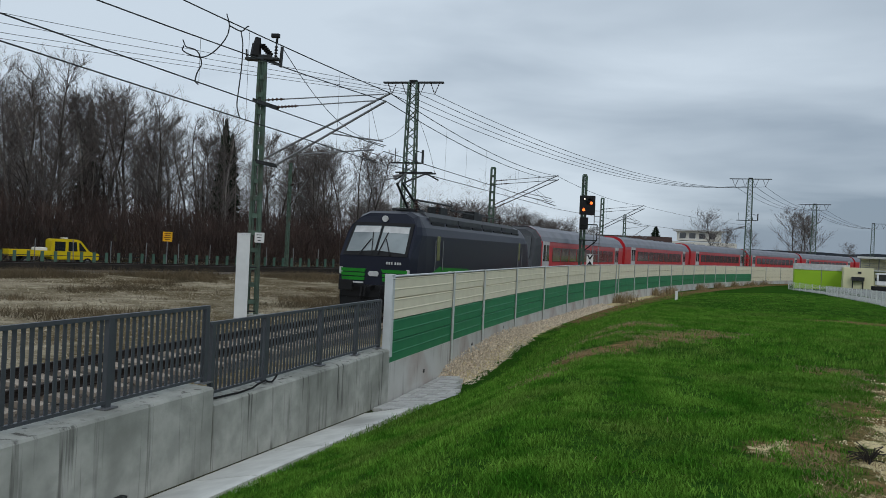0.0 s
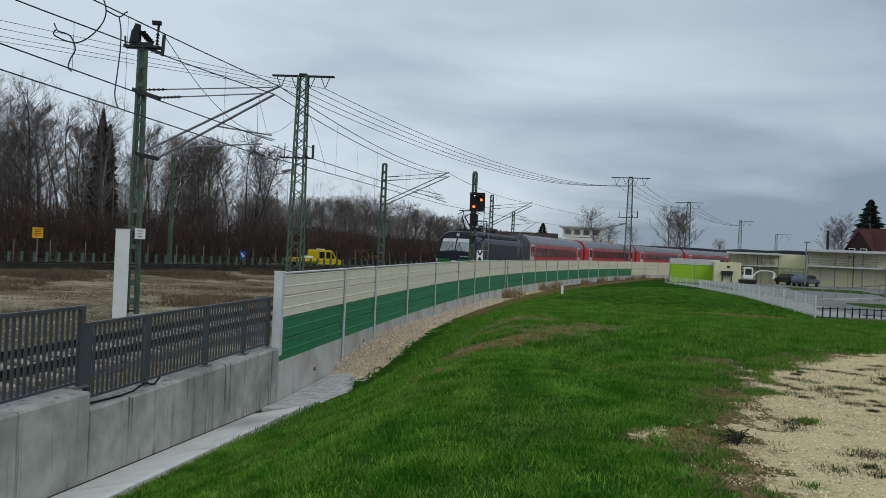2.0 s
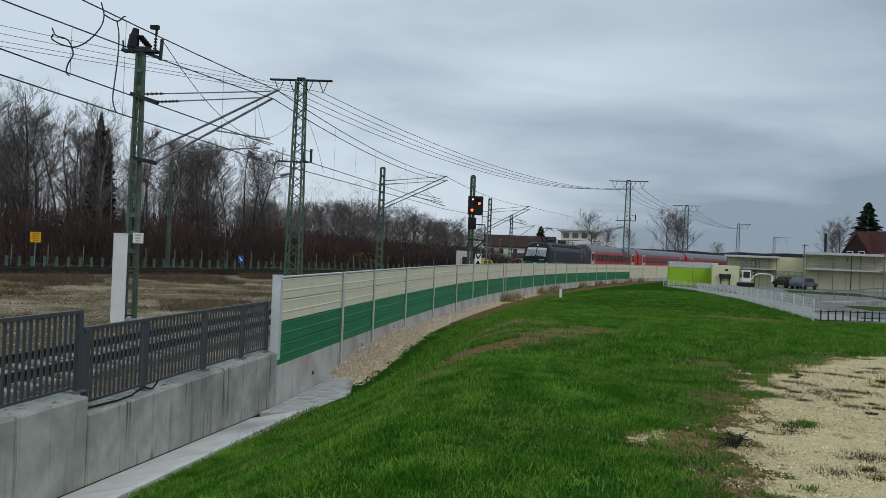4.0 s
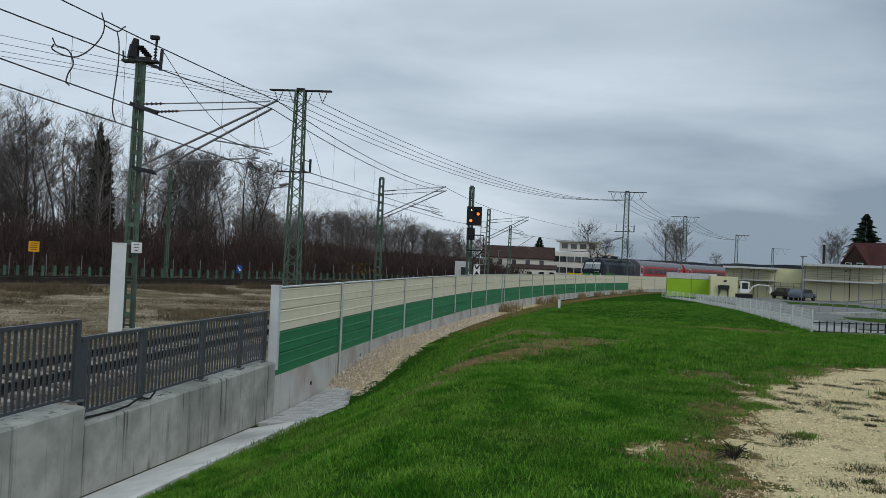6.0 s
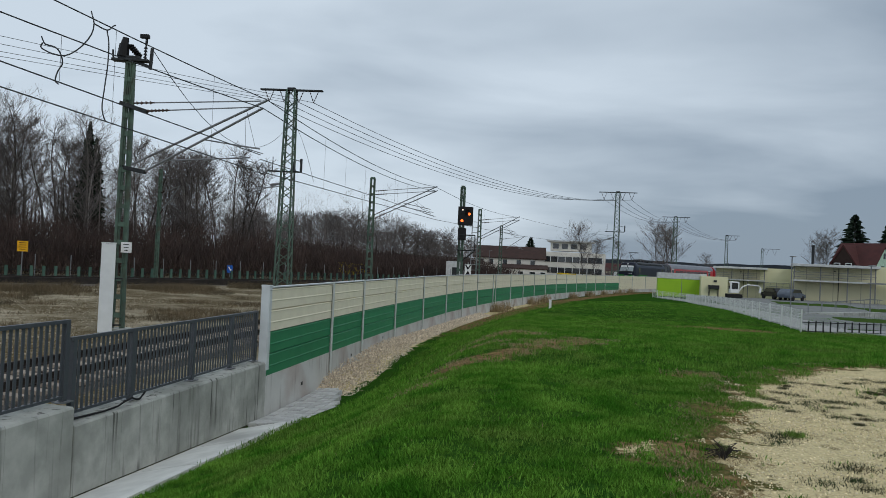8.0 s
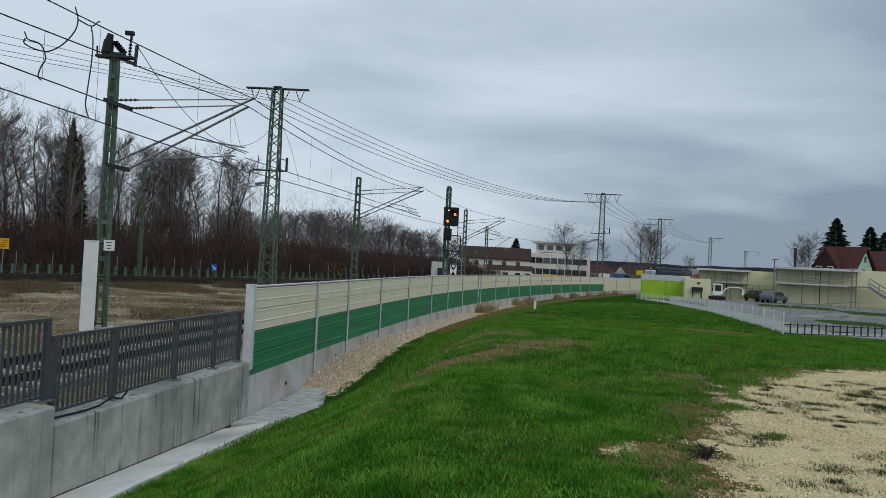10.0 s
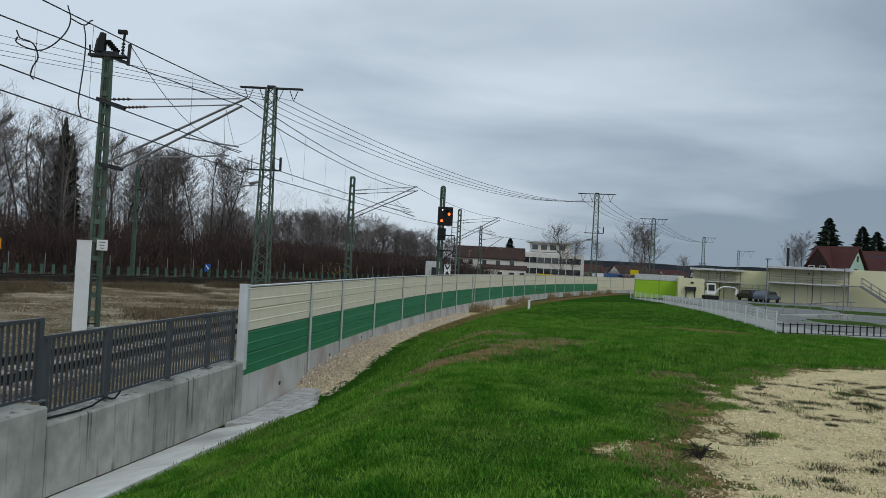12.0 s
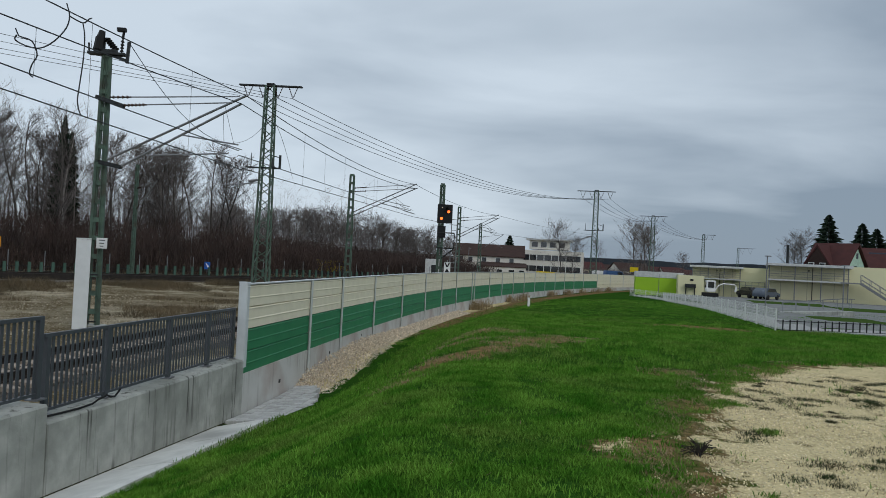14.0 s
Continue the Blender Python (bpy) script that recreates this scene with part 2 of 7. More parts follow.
def bar(bm, p, q, w, h):
    """A flat bar from p to q, w wide and h thick."""
    p, q = Vector(p), Vector(q)
    d = q - p
    m = Matrix.Translation((p + q) / 2) @ d.to_track_quat("Z", "Y").to_matrix().to_4x4() @ Matrix.Diagonal((w, h, d.length, 1))
    bmesh.ops.create_cube(bm, size=1, matrix=m)
    return bm


def prism(bm, outline, a, b, axis="y"):
    """The outline (pairs) drawn out from a to b along an axis; outline in the two other axes."""
    def at(u, v, w):
        return {"y": (u, w, v), "x": (w, u, v), "z": (u, v, w)}[axis]
    lo = [bm.verts.new(at(u, v, a)) for u, v in outline]
    hi = [bm.verts.new(at(u, v, b)) for u, v in outline]
    n = len(outline)
    bm.faces.new(lo)
    bm.faces.new(hi[::-1])
    for i in range(n):
        bm.faces.new((lo[i], hi[i], hi[(i + 1) % n], lo[(i + 1) % n]))
    bmesh.ops.recalc_face_normals(bm, faces=bm.faces)
    return bm


def BM():
    return bmesh.new()


def mesh_of(name, verts, faces, material, parent=None, smooth=False):
    me = bpy.data.meshes.new(name)
    me.from_pydata(verts, [], faces)
    me.materials.append(material)
    if smooth:
        me.polygons.foreach_set("use_smooth", [True] * len(me.polygons))
    ob = new(name, me)
    ob.parent = parent
    return ob


# ---------------- the line of the barrier and the tracks ----------------
H0, S_BEND, BEND = 8.8, 4.0, 0.203     # heading, start of the bend, degrees per metre
X0, Y0 = -3.77, 17.4
KB = radians(BEND)
TRACK = -4.1                            # the railway's centre line lies this far left of the barrier


def heading(s):
    return radians(H0 + BEND * max(0.0, s - S_BEND))


def line(s, off=0.0, z=0.0):
    """The place s metres along the barrier and off metres to its right."""
    h0, h = radians(H0), heading(s)
    a = min(s, S_BEND)
    x, y = X0 + a * math.sin(h0), Y0 + a * math.cos(h0)
    if s > S_BEND:
        x += (math.cos(h0) - math.cos(h)) / KB
        y += (math.sin(h) - math.sin(h0)) / KB
    return Vector((x + off * math.cos(h), y - off * math.sin(h), z))


def on_line(s, off=0.0, z=0.0):
    """A pose on the line, y ahead along it."""
    return Matrix.Translation(line(s, off, z)) @ pose(0, 0, 0, 0, 0, -math.degrees(heading(s)))


def to_line(x, y):
    """The s and off of a place."""
    h0 = radians(H0)
    bx, by = X0 + S_BEND * math.sin(h0), Y0 + S_BEND * math.cos(h0)
    dx, dy = x - bx, y - by
    s = dx * math.sin(h0) + dy * math.cos(h0)
    if s <= 0:
        return S_BEND + s, dx * math.cos(h0) - dy * math.sin(h0)
    cx, cy = bx + math.cos(h0) / KB, by - math.sin(h0) / KB
    vx, vy = x - cx, y - cy
    r = math.hypot(vx, vy)
    return S_BEND + (math.atan2(vy, -vx) - h0) / KB, 1 / KB - r


def smooth(a, b, v):
    t = min(1.0, max(0.0, (v - a) / (b - a)))
    return t * t * (3 - 2 * t)


def base_z(s):
    """Height of the ground at the barrier's foot, on the grass side."""
    return -2.1 - 0.04 * min(0.0, s) + 0.42 * smooth(2, 13, s) + 0.15 * smooth(60, 120, s)


def rise(s):
    """The railway climbs a little on the curve."""
    return 0.42 * smooth(10, 105, s)


# the branch line, straight on its bank
BR_H = radians(39.5)
BR_DIR, BR_N = Vector((math.sin(BR_H), math.cos(BR_H), 0)), Vector((math.cos(BR_H), -math.sin(BR_H), 0))
BR_0 = Vector((-27.5, 54.6, 0))
BR_Z = -0.6


def branch(u, off, z=0.0):
    return BR_0 + BR_DIR * u + BR_N * off + Vector((0, 0, z))


def ground_z(x, y):
    s, off = to_line(x, y)
    if off <= 0:
        z = RAIL - 0.28 + rise(s)
        bo = (Vector((x, y, 0)) - BR_0).dot(BR_N)
        z -= 0.5 * smooth(7, 12, -bo)
        z += 0.10 * noise.noise((x * 0.25, y * 0.25, 3)) * smooth(-7.5, -10, off)
        return z
    d = math.hypot(x, y)
    plat = -0.55 * smooth(14, 36, d) - 0.95 * smooth(36, 100, d)
    b = base_z(s)
    w = 5.6 + 5.0 * smooth(15, 60, s)
    z = b + (plat - b) * smooth(0.9, w, off)
    z += 0.2 * smooth(0.95, 1.3, off) * (1 - smooth(-1, 4, s)) * (1 - smooth(1.3, 4, off))
    z += 0.05 * noise.noise((x * 0.5, y * 0.5, 0)) * smooth(1.2, 3, off)
    return z


# ---------------- ground ----------------
PAD = [(2.35, 3.0), (2.35, 5.5), (2.65, 6.6), (3.05, 7.6), (3.6, 8.6), (4.05, 10.0), (4.6, 11.0), (5.7, 12.4), (7.1, 13.9), (8.4, 14.6), (14.0, 15.6), (40.0, 18.0)]


def pad_inside(x, y):
    """Metres by which a place lies inside the gravel pad (right of its edge)."""
    best, side = 1e9, -1
    for (ax, ay), (bx, by) in zip(PAD, PAD[1:]):
        dx, dy = bx - ax, by - ay
        t = min(1, max(0, ((x - ax) * dx + (y - ay) * dy) / (dx * dx + dy * dy)))
        px, py = x - ax - t * dx, y - ay - t * dy
        d = math.hypot(px, py)
        if d < best:
            best, side = d, (1 if px * dy - py * dx > 0 else -1)
    if y < 3.0:
        return x - 2.35
    return best * side


def ground_material():
    m = bpy.data.materials.new("ground_cover")
    m.use_nodes = True
    n, l = m.node_tree.nodes, m.node_tree.links
    p = n["Principled BSDF"]
    p.inputs["Roughness"].default_value = 0.95
    p.inputs["Specular IOR Level"].default_value = 0.0
    tc = n.new("ShaderNodeTexCoord")
    at = n.new("ShaderNodeAttribute")
    at.attribute_name = "zone"
    sep = n.new("ShaderNodeSeparateColor")
    l.new(at.outputs["Color"], sep.inputs[0])

    def nz(s, d=6, r=0.55):
        t = n.new("ShaderNodeTexNoise")
        t.inputs["Scale"].default_value, t.inputs["Detail"].default_value, t.inputs["Roughness"].default_value = s, d, r
        l.new(tc.outputs["Object"], t.inputs["Vector"])
        return t.outputs["Fac"]

    def vor(s):
        t = n.new("ShaderNodeTexVoronoi")
        t.inputs["Scale"].default_value = s
        l.new(tc.outputs["Object"], t.inputs["Vector"])
        return t

    def rng(v, a, b):
        r = n.new("ShaderNodeMapRange")
        r.inputs["From Min"].default_value, r.inputs["From Max"].default_value = a, b
        l.new(v, r.inputs["Value"])
        return r.outputs[0]

    def mth(op, a, b):
        x = n.new("ShaderNodeMath")
        x.operation = op
        for i, v in enumerate((a, b)):
            if isinstance(v, (int, float)):
                x.inputs[i].default_value = v
            else:
                l.new(v, x.inputs[i])
        return x.outputs[0]

    def mix(f, a, b):
        x = n.new("ShaderNodeMixRGB")
        l.new(f, x.inputs[0])
        for i, c in ((1, a), (2, b)):
            if isinstance(c, tuple):
                x.inputs[i].default_value = (*c, 1)
            else:
                l.new(c, x.inputs[i])
        return x.outputs[0]

    grass = mix(rng(nz(14, 8, 0.65), 0.36, 0.62), (0.012, 0.042, 0.005), (0.034, 0.10, 0.014))
    grass = mix(rng(nz(0.35), 0.4, 0.75), grass, (0.035, 0.08, 0.011))
    dry = mix(rng(nz(9, 8, 0.65), 0.38, 0.62), (0.27, 0.175, 0.085), (0.085, 0.065, 0.03))
    grass = mix(rng(mth("ADD", sep.outputs[2], mth("MULTIPLY", nz(2.6, 8, 0.65), 0.9)), 0.64, 0.86), grass, dry)
    v = vor(28)
    pebble = mix(v.outputs["Distance"], (0.78, 0.67, 0.40), (0.27, 0.215, 0.115))
    pebble = mix(rng(nz(3), 0.35, 0.7), pebble, (0.64, 0.535, 0.31))
    pebble = mix(rng(nz(2.6, 8, 0.7), 0.58, 0.66), pebble, (0.15, 0.12, 0.06))
    right = mix(rng(mth("ADD", sep.outputs[0], mth("MULTIPLY", mth("SUBTRACT", nz(1.9, 8, 0.7), 0.5), 1.9)), 0.46, 0.58), grass, pebble)
    soil = mix(rng(nz(0.9, 8), 0.4, 0.6), (0.38, 0.33, 0.235), (0.22, 0.185, 0.125))
    soil = mix(rng(nz(0.16, 8, 0.62), 0.43, 0.53), soil, (0.105, 0.08, 0.042))
    soil = mix(rng(nz(3.5, 8, 0.7), 0.54, 0.62), soil, (0.15, 0.12, 0.07))
    soil = mix(rng(nz(14, 4), 0.5, 0.8), soil, (0.45, 0.40, 0.32))
    col = mix(sep.outputs[1], right, soil)
    l.new(col, p.inputs["Base Color"])
    b = n.new("ShaderNodeBump")
    b.inputs["Strength"].default_value, b.inputs["Distance"].default_value = 0.6, 0.03
    l.new(mth("ADD", nz(30), v.outputs["Distance"]), b.inputs["Height"])
    l.new(b.outputs[0], p.inputs["Normal"])
    return m


def spread(a, b, fine, grow):
    """Steps from a to b that widen away from a."""
    out, step, v = [a], fine, a
    sign = 1 if b > a else -1
    while abs(v - b) > step * 1.5:
        v += sign * step
        out.append(v)
        step *= grow
    out.append(b)
    return out


DRY_SPOTS = [(0.75, 13.6, 0.9), (0.1, 13.0, 0.7), (1.5, 14.4, 0.6), (2.2, 15.6, 0.9), (2.9, 17.0, 1.0), (2.0, 20.0, 1.3), (3.7, 18.2, 0.8), (0.9, 17.2, 0.9), (-0.2, 11.2, 0.5),
             (2.15, 6.9, 0.4), (10.2, 30.6, 1.5), (11.5, 30.6, 1.8), (12.7, 30.4, 1.5), (3.4, 9.2, 0.5), (4.2, 12.2, 0.6)]


def build_ground():
    offs = spread(-0.12, -220, 0.5, 1.09)[::-1] + [-0.03] + spread(0.03, 150, 0.27, 1.045)
    ss = [v for v in spread(-3, -60, 0.4, 1.1)[::-1]] + spread(-2.7, 270, 0.4, 1.02)
    verts, cols = [], []
    for s in ss:
        for off in offs:
            v = line(s, off)
            edge = off in (offs[0], offs[-1]) or s in (ss[0], ss[-1])
            z = -2.6 if edge else (ground_z(v.x, v.y) if off > 0 else ground_z(*line(s, min(off, -0.12)).xy))
            verts.append((v.x, v.y, z))
            pad = min(1, max(0, pad_inside(v.x, v.y) / 1.6 + 0.5)) if off > 0 else 0
            dr = max([0] + [1 - math.hypot(v.x - a, v.y - b) / r for a, b, r in DRY_SPOTS if abs(v.x - a) < r]) if off > 0 else 0
            dr = max(dr, 0.42 * (1 - abs(pad_inside(v.x, v.y)) / 1.1) if off > 0 else 0)
            if off > 0:
                dr = max(dr, 0.75 * (1 - abs(off - 1.5) / 1.5) * smooth(8, 30, s))
            if off > 0:
                pad = max(pad, smooth(2.8, 4.0, s) * (1 - smooth(40, 75, s)) * min(1, max(0, 1.1 - 0.25 * smooth(10, 25, s) - off + 0.5)))
            pad = max(pad, 0.72 - 1.1 * math.hypot(v.x - 2.15, v.y - 6.9)) if off > 0 else pad
            cols.append((pad, 1.0 if off <= 0 else 0.0, dr, 1.0))
    w = len(offs)
    faces = [(i * w + j, i * w + j + 1, (i + 1) * w + j + 1, (i + 1) * w + j) for i in range(len(ss) - 1) for j in range(w - 1)]
    # the far plain
    k = len(verts)
    for x, y in ((-4000, -4000), (4000, -4000), (4000, 4000), (-4000, 4000)):
        verts.append((x, y, -2.5))
        cols.append((0, 0.4, 0.3, 1))
    faces.append((k, k + 1, k + 2, k + 3))
    ob = mesh_of("ground", verts, faces, ground_material(), smooth=True)
    a = ob.data.color_attributes.new("zone", "FLOAT_COLOR", "POINT")
    a.data.foreach_set("color", np.array(cols, dtype=np.float32).ravel())
    return tagged(ob, "green grass slope, pale gravel pad and stony railway ground", "ground", kind="structure")


build_ground()


# ---------------- retaining wall, channel, railing ----------------
STEP_S = -7.05
TOP_LOW, TOP_HIGH = -0.81, -0.56


def strip(s0, s1, step, section):
    """Verts and faces of a closed section (off, z) swept along the line; section may be a function of s."""
    n = max(1, round((s1 - s0) / step))
    verts, faces = [], []
    for i in range(n + 1):
        s = s0 + (s1 - s0) * i / n
        sec = section(s) if callable(section) else section
        verts += [tuple(line(s, o, z)) for o, z in sec]
    m = len(sec)
    for i in range(n):
        for j in range(m):
            a, b = i * m + j, i * m + (j + 1) % m
            faces.append((a, b, b + m, a + m))
    faces.append(tuple(range(m))[::-1])
    faces.append(tuple(n * m + j for j in range(m)))
    return verts, faces


def wall_section(top):
    return lambda s: [(0.08, base_z(s) - 0.4), (0.08, top - 0.03), (0.06, top), (-0.40, top + 0.015), (-0.42, top - 0.02), (-0.42, -2.6)]


rw = thing("retaining_wall", "grey stained concrete retaining wall with a stepped top", "retaining wall", kind="structure")
for a, b, n, top in ((-60, -13.6, 4, TOP_HIGH), (-13.58, STEP_S, 5, TOP_HIGH), (STEP_S + 0.02, -0.02, 6, TOP_LOW)):
    for k in range(n):
        v, f = strip(a + (b - a) * k / n, a + (b - a) * (k + 1) / n - 0.005, 1.5, wall_section(top))
        mesh_of("wall_block", v, f, CONCRETE, rw)
v, f = strip(-26, -1.0, 1.0, lambda q: [(0.082, base_z(q) - 0.05), (0.082, base_z(q) + 0.035), (0.10, base_z(q) + 0.028), (0.10, base_z(q) - 0.05)])
mesh_of("joint_seam", v, f, mat("mossy_joint", (0.035, 0.035, 0.025), 0.95, color2=(0.06, 0.06, 0.03), scale=6), rw)

ch = thing("drain_channel", "pale concrete slabs of a sloping drain channel along the wall", "drain channel", kind="structure")
s = -26.0
while s < -1.6:
    e = min(s + 2.05, -1.0)
    v, f = strip(s + 0.014, e - 0.014, 1.0, lambda q: [(0.085, base_z(q) + 0.02), (1.05, base_z(q) + 0.24), (1.15, base_z(q) + 0.24), (1.15, base_z(q) - 0.1), (0.085, base_z(q) - 0.1)])
    mesh_of("channel_slab", v, f, CONCRETE_PALE, ch)
    s = e

# paving of small stones between the channel and the gravel heap
pv = thing("stone_paving", "small grey paving stones at the end of the channel", "paving", kind="structure")
cob = BM()
box(cob, (0, 0, 0), (0.19, 0.19, 0.12), bevel=0.02)
cob_me = bpy.data.meshes.new("paving_stone")
cob.to_mesh(cob_me)
cob.free()
cob_me.materials.append(COBBLE)
for i in range(24):
    for j in range(9):
        s, off = -0.9 + i * 0.205, 0.2 + j * 0.205
        if off > 1.9 - 0.05 * i:
            continue
        o = new("paving_stone", cob_me)
        o.parent = pv
        o.matrix_world = on_line(s, off, base_z(s) + 0.0 + 0.10 * off + random.uniform(-0.008, 0.008)) @ pose(0, 0, 0, random.uniform(-2, 2), -5, random.uniform(-3, 3))


def build_railing(s0, s1, zc, posts):
    r = thing("railing", "dark grey coated steel railing with flat upright bars on the wall", "railing", group="railings on the wall")
    o = -0.2
    v, f = strip(s0, s1, 1.0, [(o - 0.03, zc + 1.09), (o + 0.03, zc + 1.09), (o + 0.03, zc + 1.14), (o - 0.03, zc + 1.14)])
    mesh_of("top_rail", v, f, RAILING, r)
    v, f = strip(s0, s1, 1.0, [(o - 0.025, zc + 0.06), (o + 0.025, zc + 0.06), (o + 0.025, zc + 0.10), (o - 0.025, zc + 0.10)])
    mesh_of("bottom_rail", v, f, RAILING, r)
    b = BM()
    box(b, (0, 0, 0.59), (0.012, 0.055, 1.0))
    me = bpy.data.meshes.new("slat")
    b.to_mesh(me)
    b.free()
    me.materials.append(RAILING)
    n = round((s1 - s0) / 0.115)
    for i in range(1, n):
        s = s0 + (s1 - s0) * i / n
        k = new("slat", me)
        k.parent = r
        k.matrix_world = on_line(s, o, zc)
    for s in posts:
        b = BM()
        box(b, (0, 0, 0.57), (0.07, 0.09, 1.1), bevel=0.006)
        pst = part("railing_post", b, RAILING, r)
        pst.matrix_world = on_line(s, o, zc)
        b = BM()
        box(b, (0, 0, 0.012), (0.18, 0.22, 0.02), bevel=0.004)
        part("base_plate", b, STEEL_GREY, pst)
    return r


build_railing(-13.4, STEP_S + 0.20, TOP_HIGH + 0.01, (-13.3, -11.0, -8.9, STEP_S + 0.15))
build_railing(-26.0, -13.6, TOP_HIGH + 0.01, (-25.8, -23.0, -20.4, -17.6, -15.6, -13.7))
build_railing(STEP_S + 0.24, -0.01, TOP_LOW + 0.01, (STEP_S + 0.33, -5.2, -3.1, -1.4, -0.06))

# ---------------- noise barrier ----------------
POSTS = [0, 5.05, 8.6, 13.4, 18.7, 24.1, 28.6, 33.1, 38.5, 39.4, 45.2, 50.4, 55.3, 60.4, 65.6, 70.7, 75.9, 81.0, 86.1, 91.3, 99.1, 106.6, 114.2, 121.7]
BAY = 5.0
TOP = 0.96


def top_z(s):
    """Height of the barrier's top: the near bays stand a little lower."""
    return TOP - 0.10 * (1 - smooth(0, 34, s))



def cassette_mesh(name, material, length):
    """A ribbed aluminium cassette half a metre high, centred, ribs on the +x side."""
    out = []
    for k in range(2):
        z = -0.25 + 0.25 * k
        out += [(0.045, z + 0.006), (0.045, z + 0.19), (0.056, z + 0.197), (0.056, z + 0.212), (0.045, z + 0.226)]
    outline = [(-0.05, -0.246)] + out + [(-0.05, 0.246)]
    bm = BM()
    prism(bm, outline, -length / 2, length / 2, "y")
    me = bpy.data.meshes.new(name)
    bm.to_mesh(me)
    bm.free()
    me.materials.append(material)
    return me


def build_barrier():
    nb = thing("noise_barrier", "noise barrier of cream and green ribbed panels on a concrete plinth", "noise barrier")
    cream = cassette_mesh("cream_panel", CREAM, BAY - 0.06)
    green = cassette_mesh("green_panel", GREEN, BAY - 0.06)
    b = BM()
    box(b, (0, 0, -1.0), (0.20, 0.012, 4.1))
    box(b, (0.095, 0, -1.0), (0.014, 0.15, 4.1))
    box(b, (-0.095, 0, -1.0), (0.014, 0.15, 4.1))
    box(b, (0, 0, 1.06), (0.21, 0.16, 0.02))
    post_me = bpy.data.meshes.new("barrier_post")
    b.to_mesh(post_me)
    b.free()
    post_me.materials.append(POST)
    b = BM()
    box(b, (0, 0, -0.55), (0.12, BAY - 0.02, 1.1), bevel=0.008)
    plinth_me = bpy.data.meshes.new("plinth")
    b.to_mesh(plinth_me)
    b.free()
    plinth_me.materials.append(CONCRETE_BASE)
    b = BM()
    box(b, (0, 0, 0), (0.14, BAY - 0.12, 0.03), bevel=0.006)
    cap_me = bpy.data.meshes.new("cap")
    b.to_mesh(cap_me)
    b.free()
    cap_me.materials.append(POST_END)

    def put(name, me, m):
        o = new(name, me)
        o.parent = nb
        o.matrix_world = m
    for i, (s0, s1) in enumerate(zip(POSTS, POSTS[1:])):
        mid = (line(s0) + line(s1)) / 2
        d = line(s1) - line(s0)
        m = Matrix.Translation((mid.x, mid.y, (top_z(s0) + top_z(s1)) / 2)) @ pose(0, 0, 0, 0, 0, -math.degrees(math.atan2(d.x, d.y))) @ pose(0, 0, 0, math.degrees(math.atan2(top_z(s1) - top_z(s0), d.length)), 0, 0) @ Matrix.Diagonal((1, (d.length + 0.0) / BAY, 1, 1))
        for k in range(4):
            g = green if k >= 2 and s1 < 100 else cream
            put("green_panel" if g is green else "cream_panel", g, m @ Matrix.Translation((0, 0, -0.25 - 0.5 * k)))
        put("plinth", plinth_me, m @ Matrix.Translation((0, 0, -2.0)))
        put("cap", cap_me, m @ Matrix.Translation((0, 0, 0.018)))
        if i:
            put("barrier_post", post_me, on_line(s0, 0, top_z(s0) - 1.03))
    # the pale end post
    b = BM()
    box(b, (0, 0, -0.85), (0.20, 0.16, 1.9), bevel=0.012)
    box(b, (0, 0, 0.11), (0.22, 0.18, 0.02), bevel=0.006)
    tube(b, (0.10, -0.02, 0.02), (0.135, -0.02, 0.02), 0.02, 8)
    e = part("end_post", b, POST_END, nb, "pale grey end post")
    e.matrix_world = on_line(0, 0, top_z(0) - 0.05)
    return nb


build_barrier()


# ---------------- tracks ----------------
RAIL_SEC = [(-0.07, -0.17), (0.07, -0.17), (0.07, -0.15), (0.012, -0.13), (0.012, -0.04), (0.036, -0.03), (0.036, 0.0), (-0.036, 0.0), (-0.036, -0.03), (-0.012, -0.04), (-0.012, -0.13), (-0.07, -0.15)]


def sweep(pts, section):
    """A section (across, up) swept along points on the plan."""
    verts, faces, m = [], [], len(section)
    for i, p in enumerate(pts):
        d = (pts[min(i + 1, len(pts) - 1)] - pts[max(i - 1, 0)]).normalized()
        nx, ny = d.y, -d.x
        verts += [(p.x + o * nx, p.y + o * ny, p.z + z) for o, z in section]
    for i in range(len(pts) - 1):
        for j in range(m):
            a, b = i * m + j, i * m + (j + 1) % m
            faces.append((a, a + m, b + m, b))
    faces += [tuple(range(m)), tuple((len(pts) - 1) * m + j for j in range(m))[::-1]]
    return verts, faces


SLEEP = BM()
prism(SLEEP, [(-1.3, -0.1), (1.3, -0.1), (1.3, 0.08), (1.0, 0.11), (0.5, 0.09), (0.3, 0.05), (-0.3, 0.05), (-0.5, 0.09), (-1.0, 0.11), (-1.3, 0.08)], -0.13, 0.13, "y")
SLEEP_ME = bpy.data.meshes.new("sleeper")
SLEEP.to_mesh(SLEEP_ME)
SLEEP.free()
SLEEP_ME.materials.append(SLEEPER)


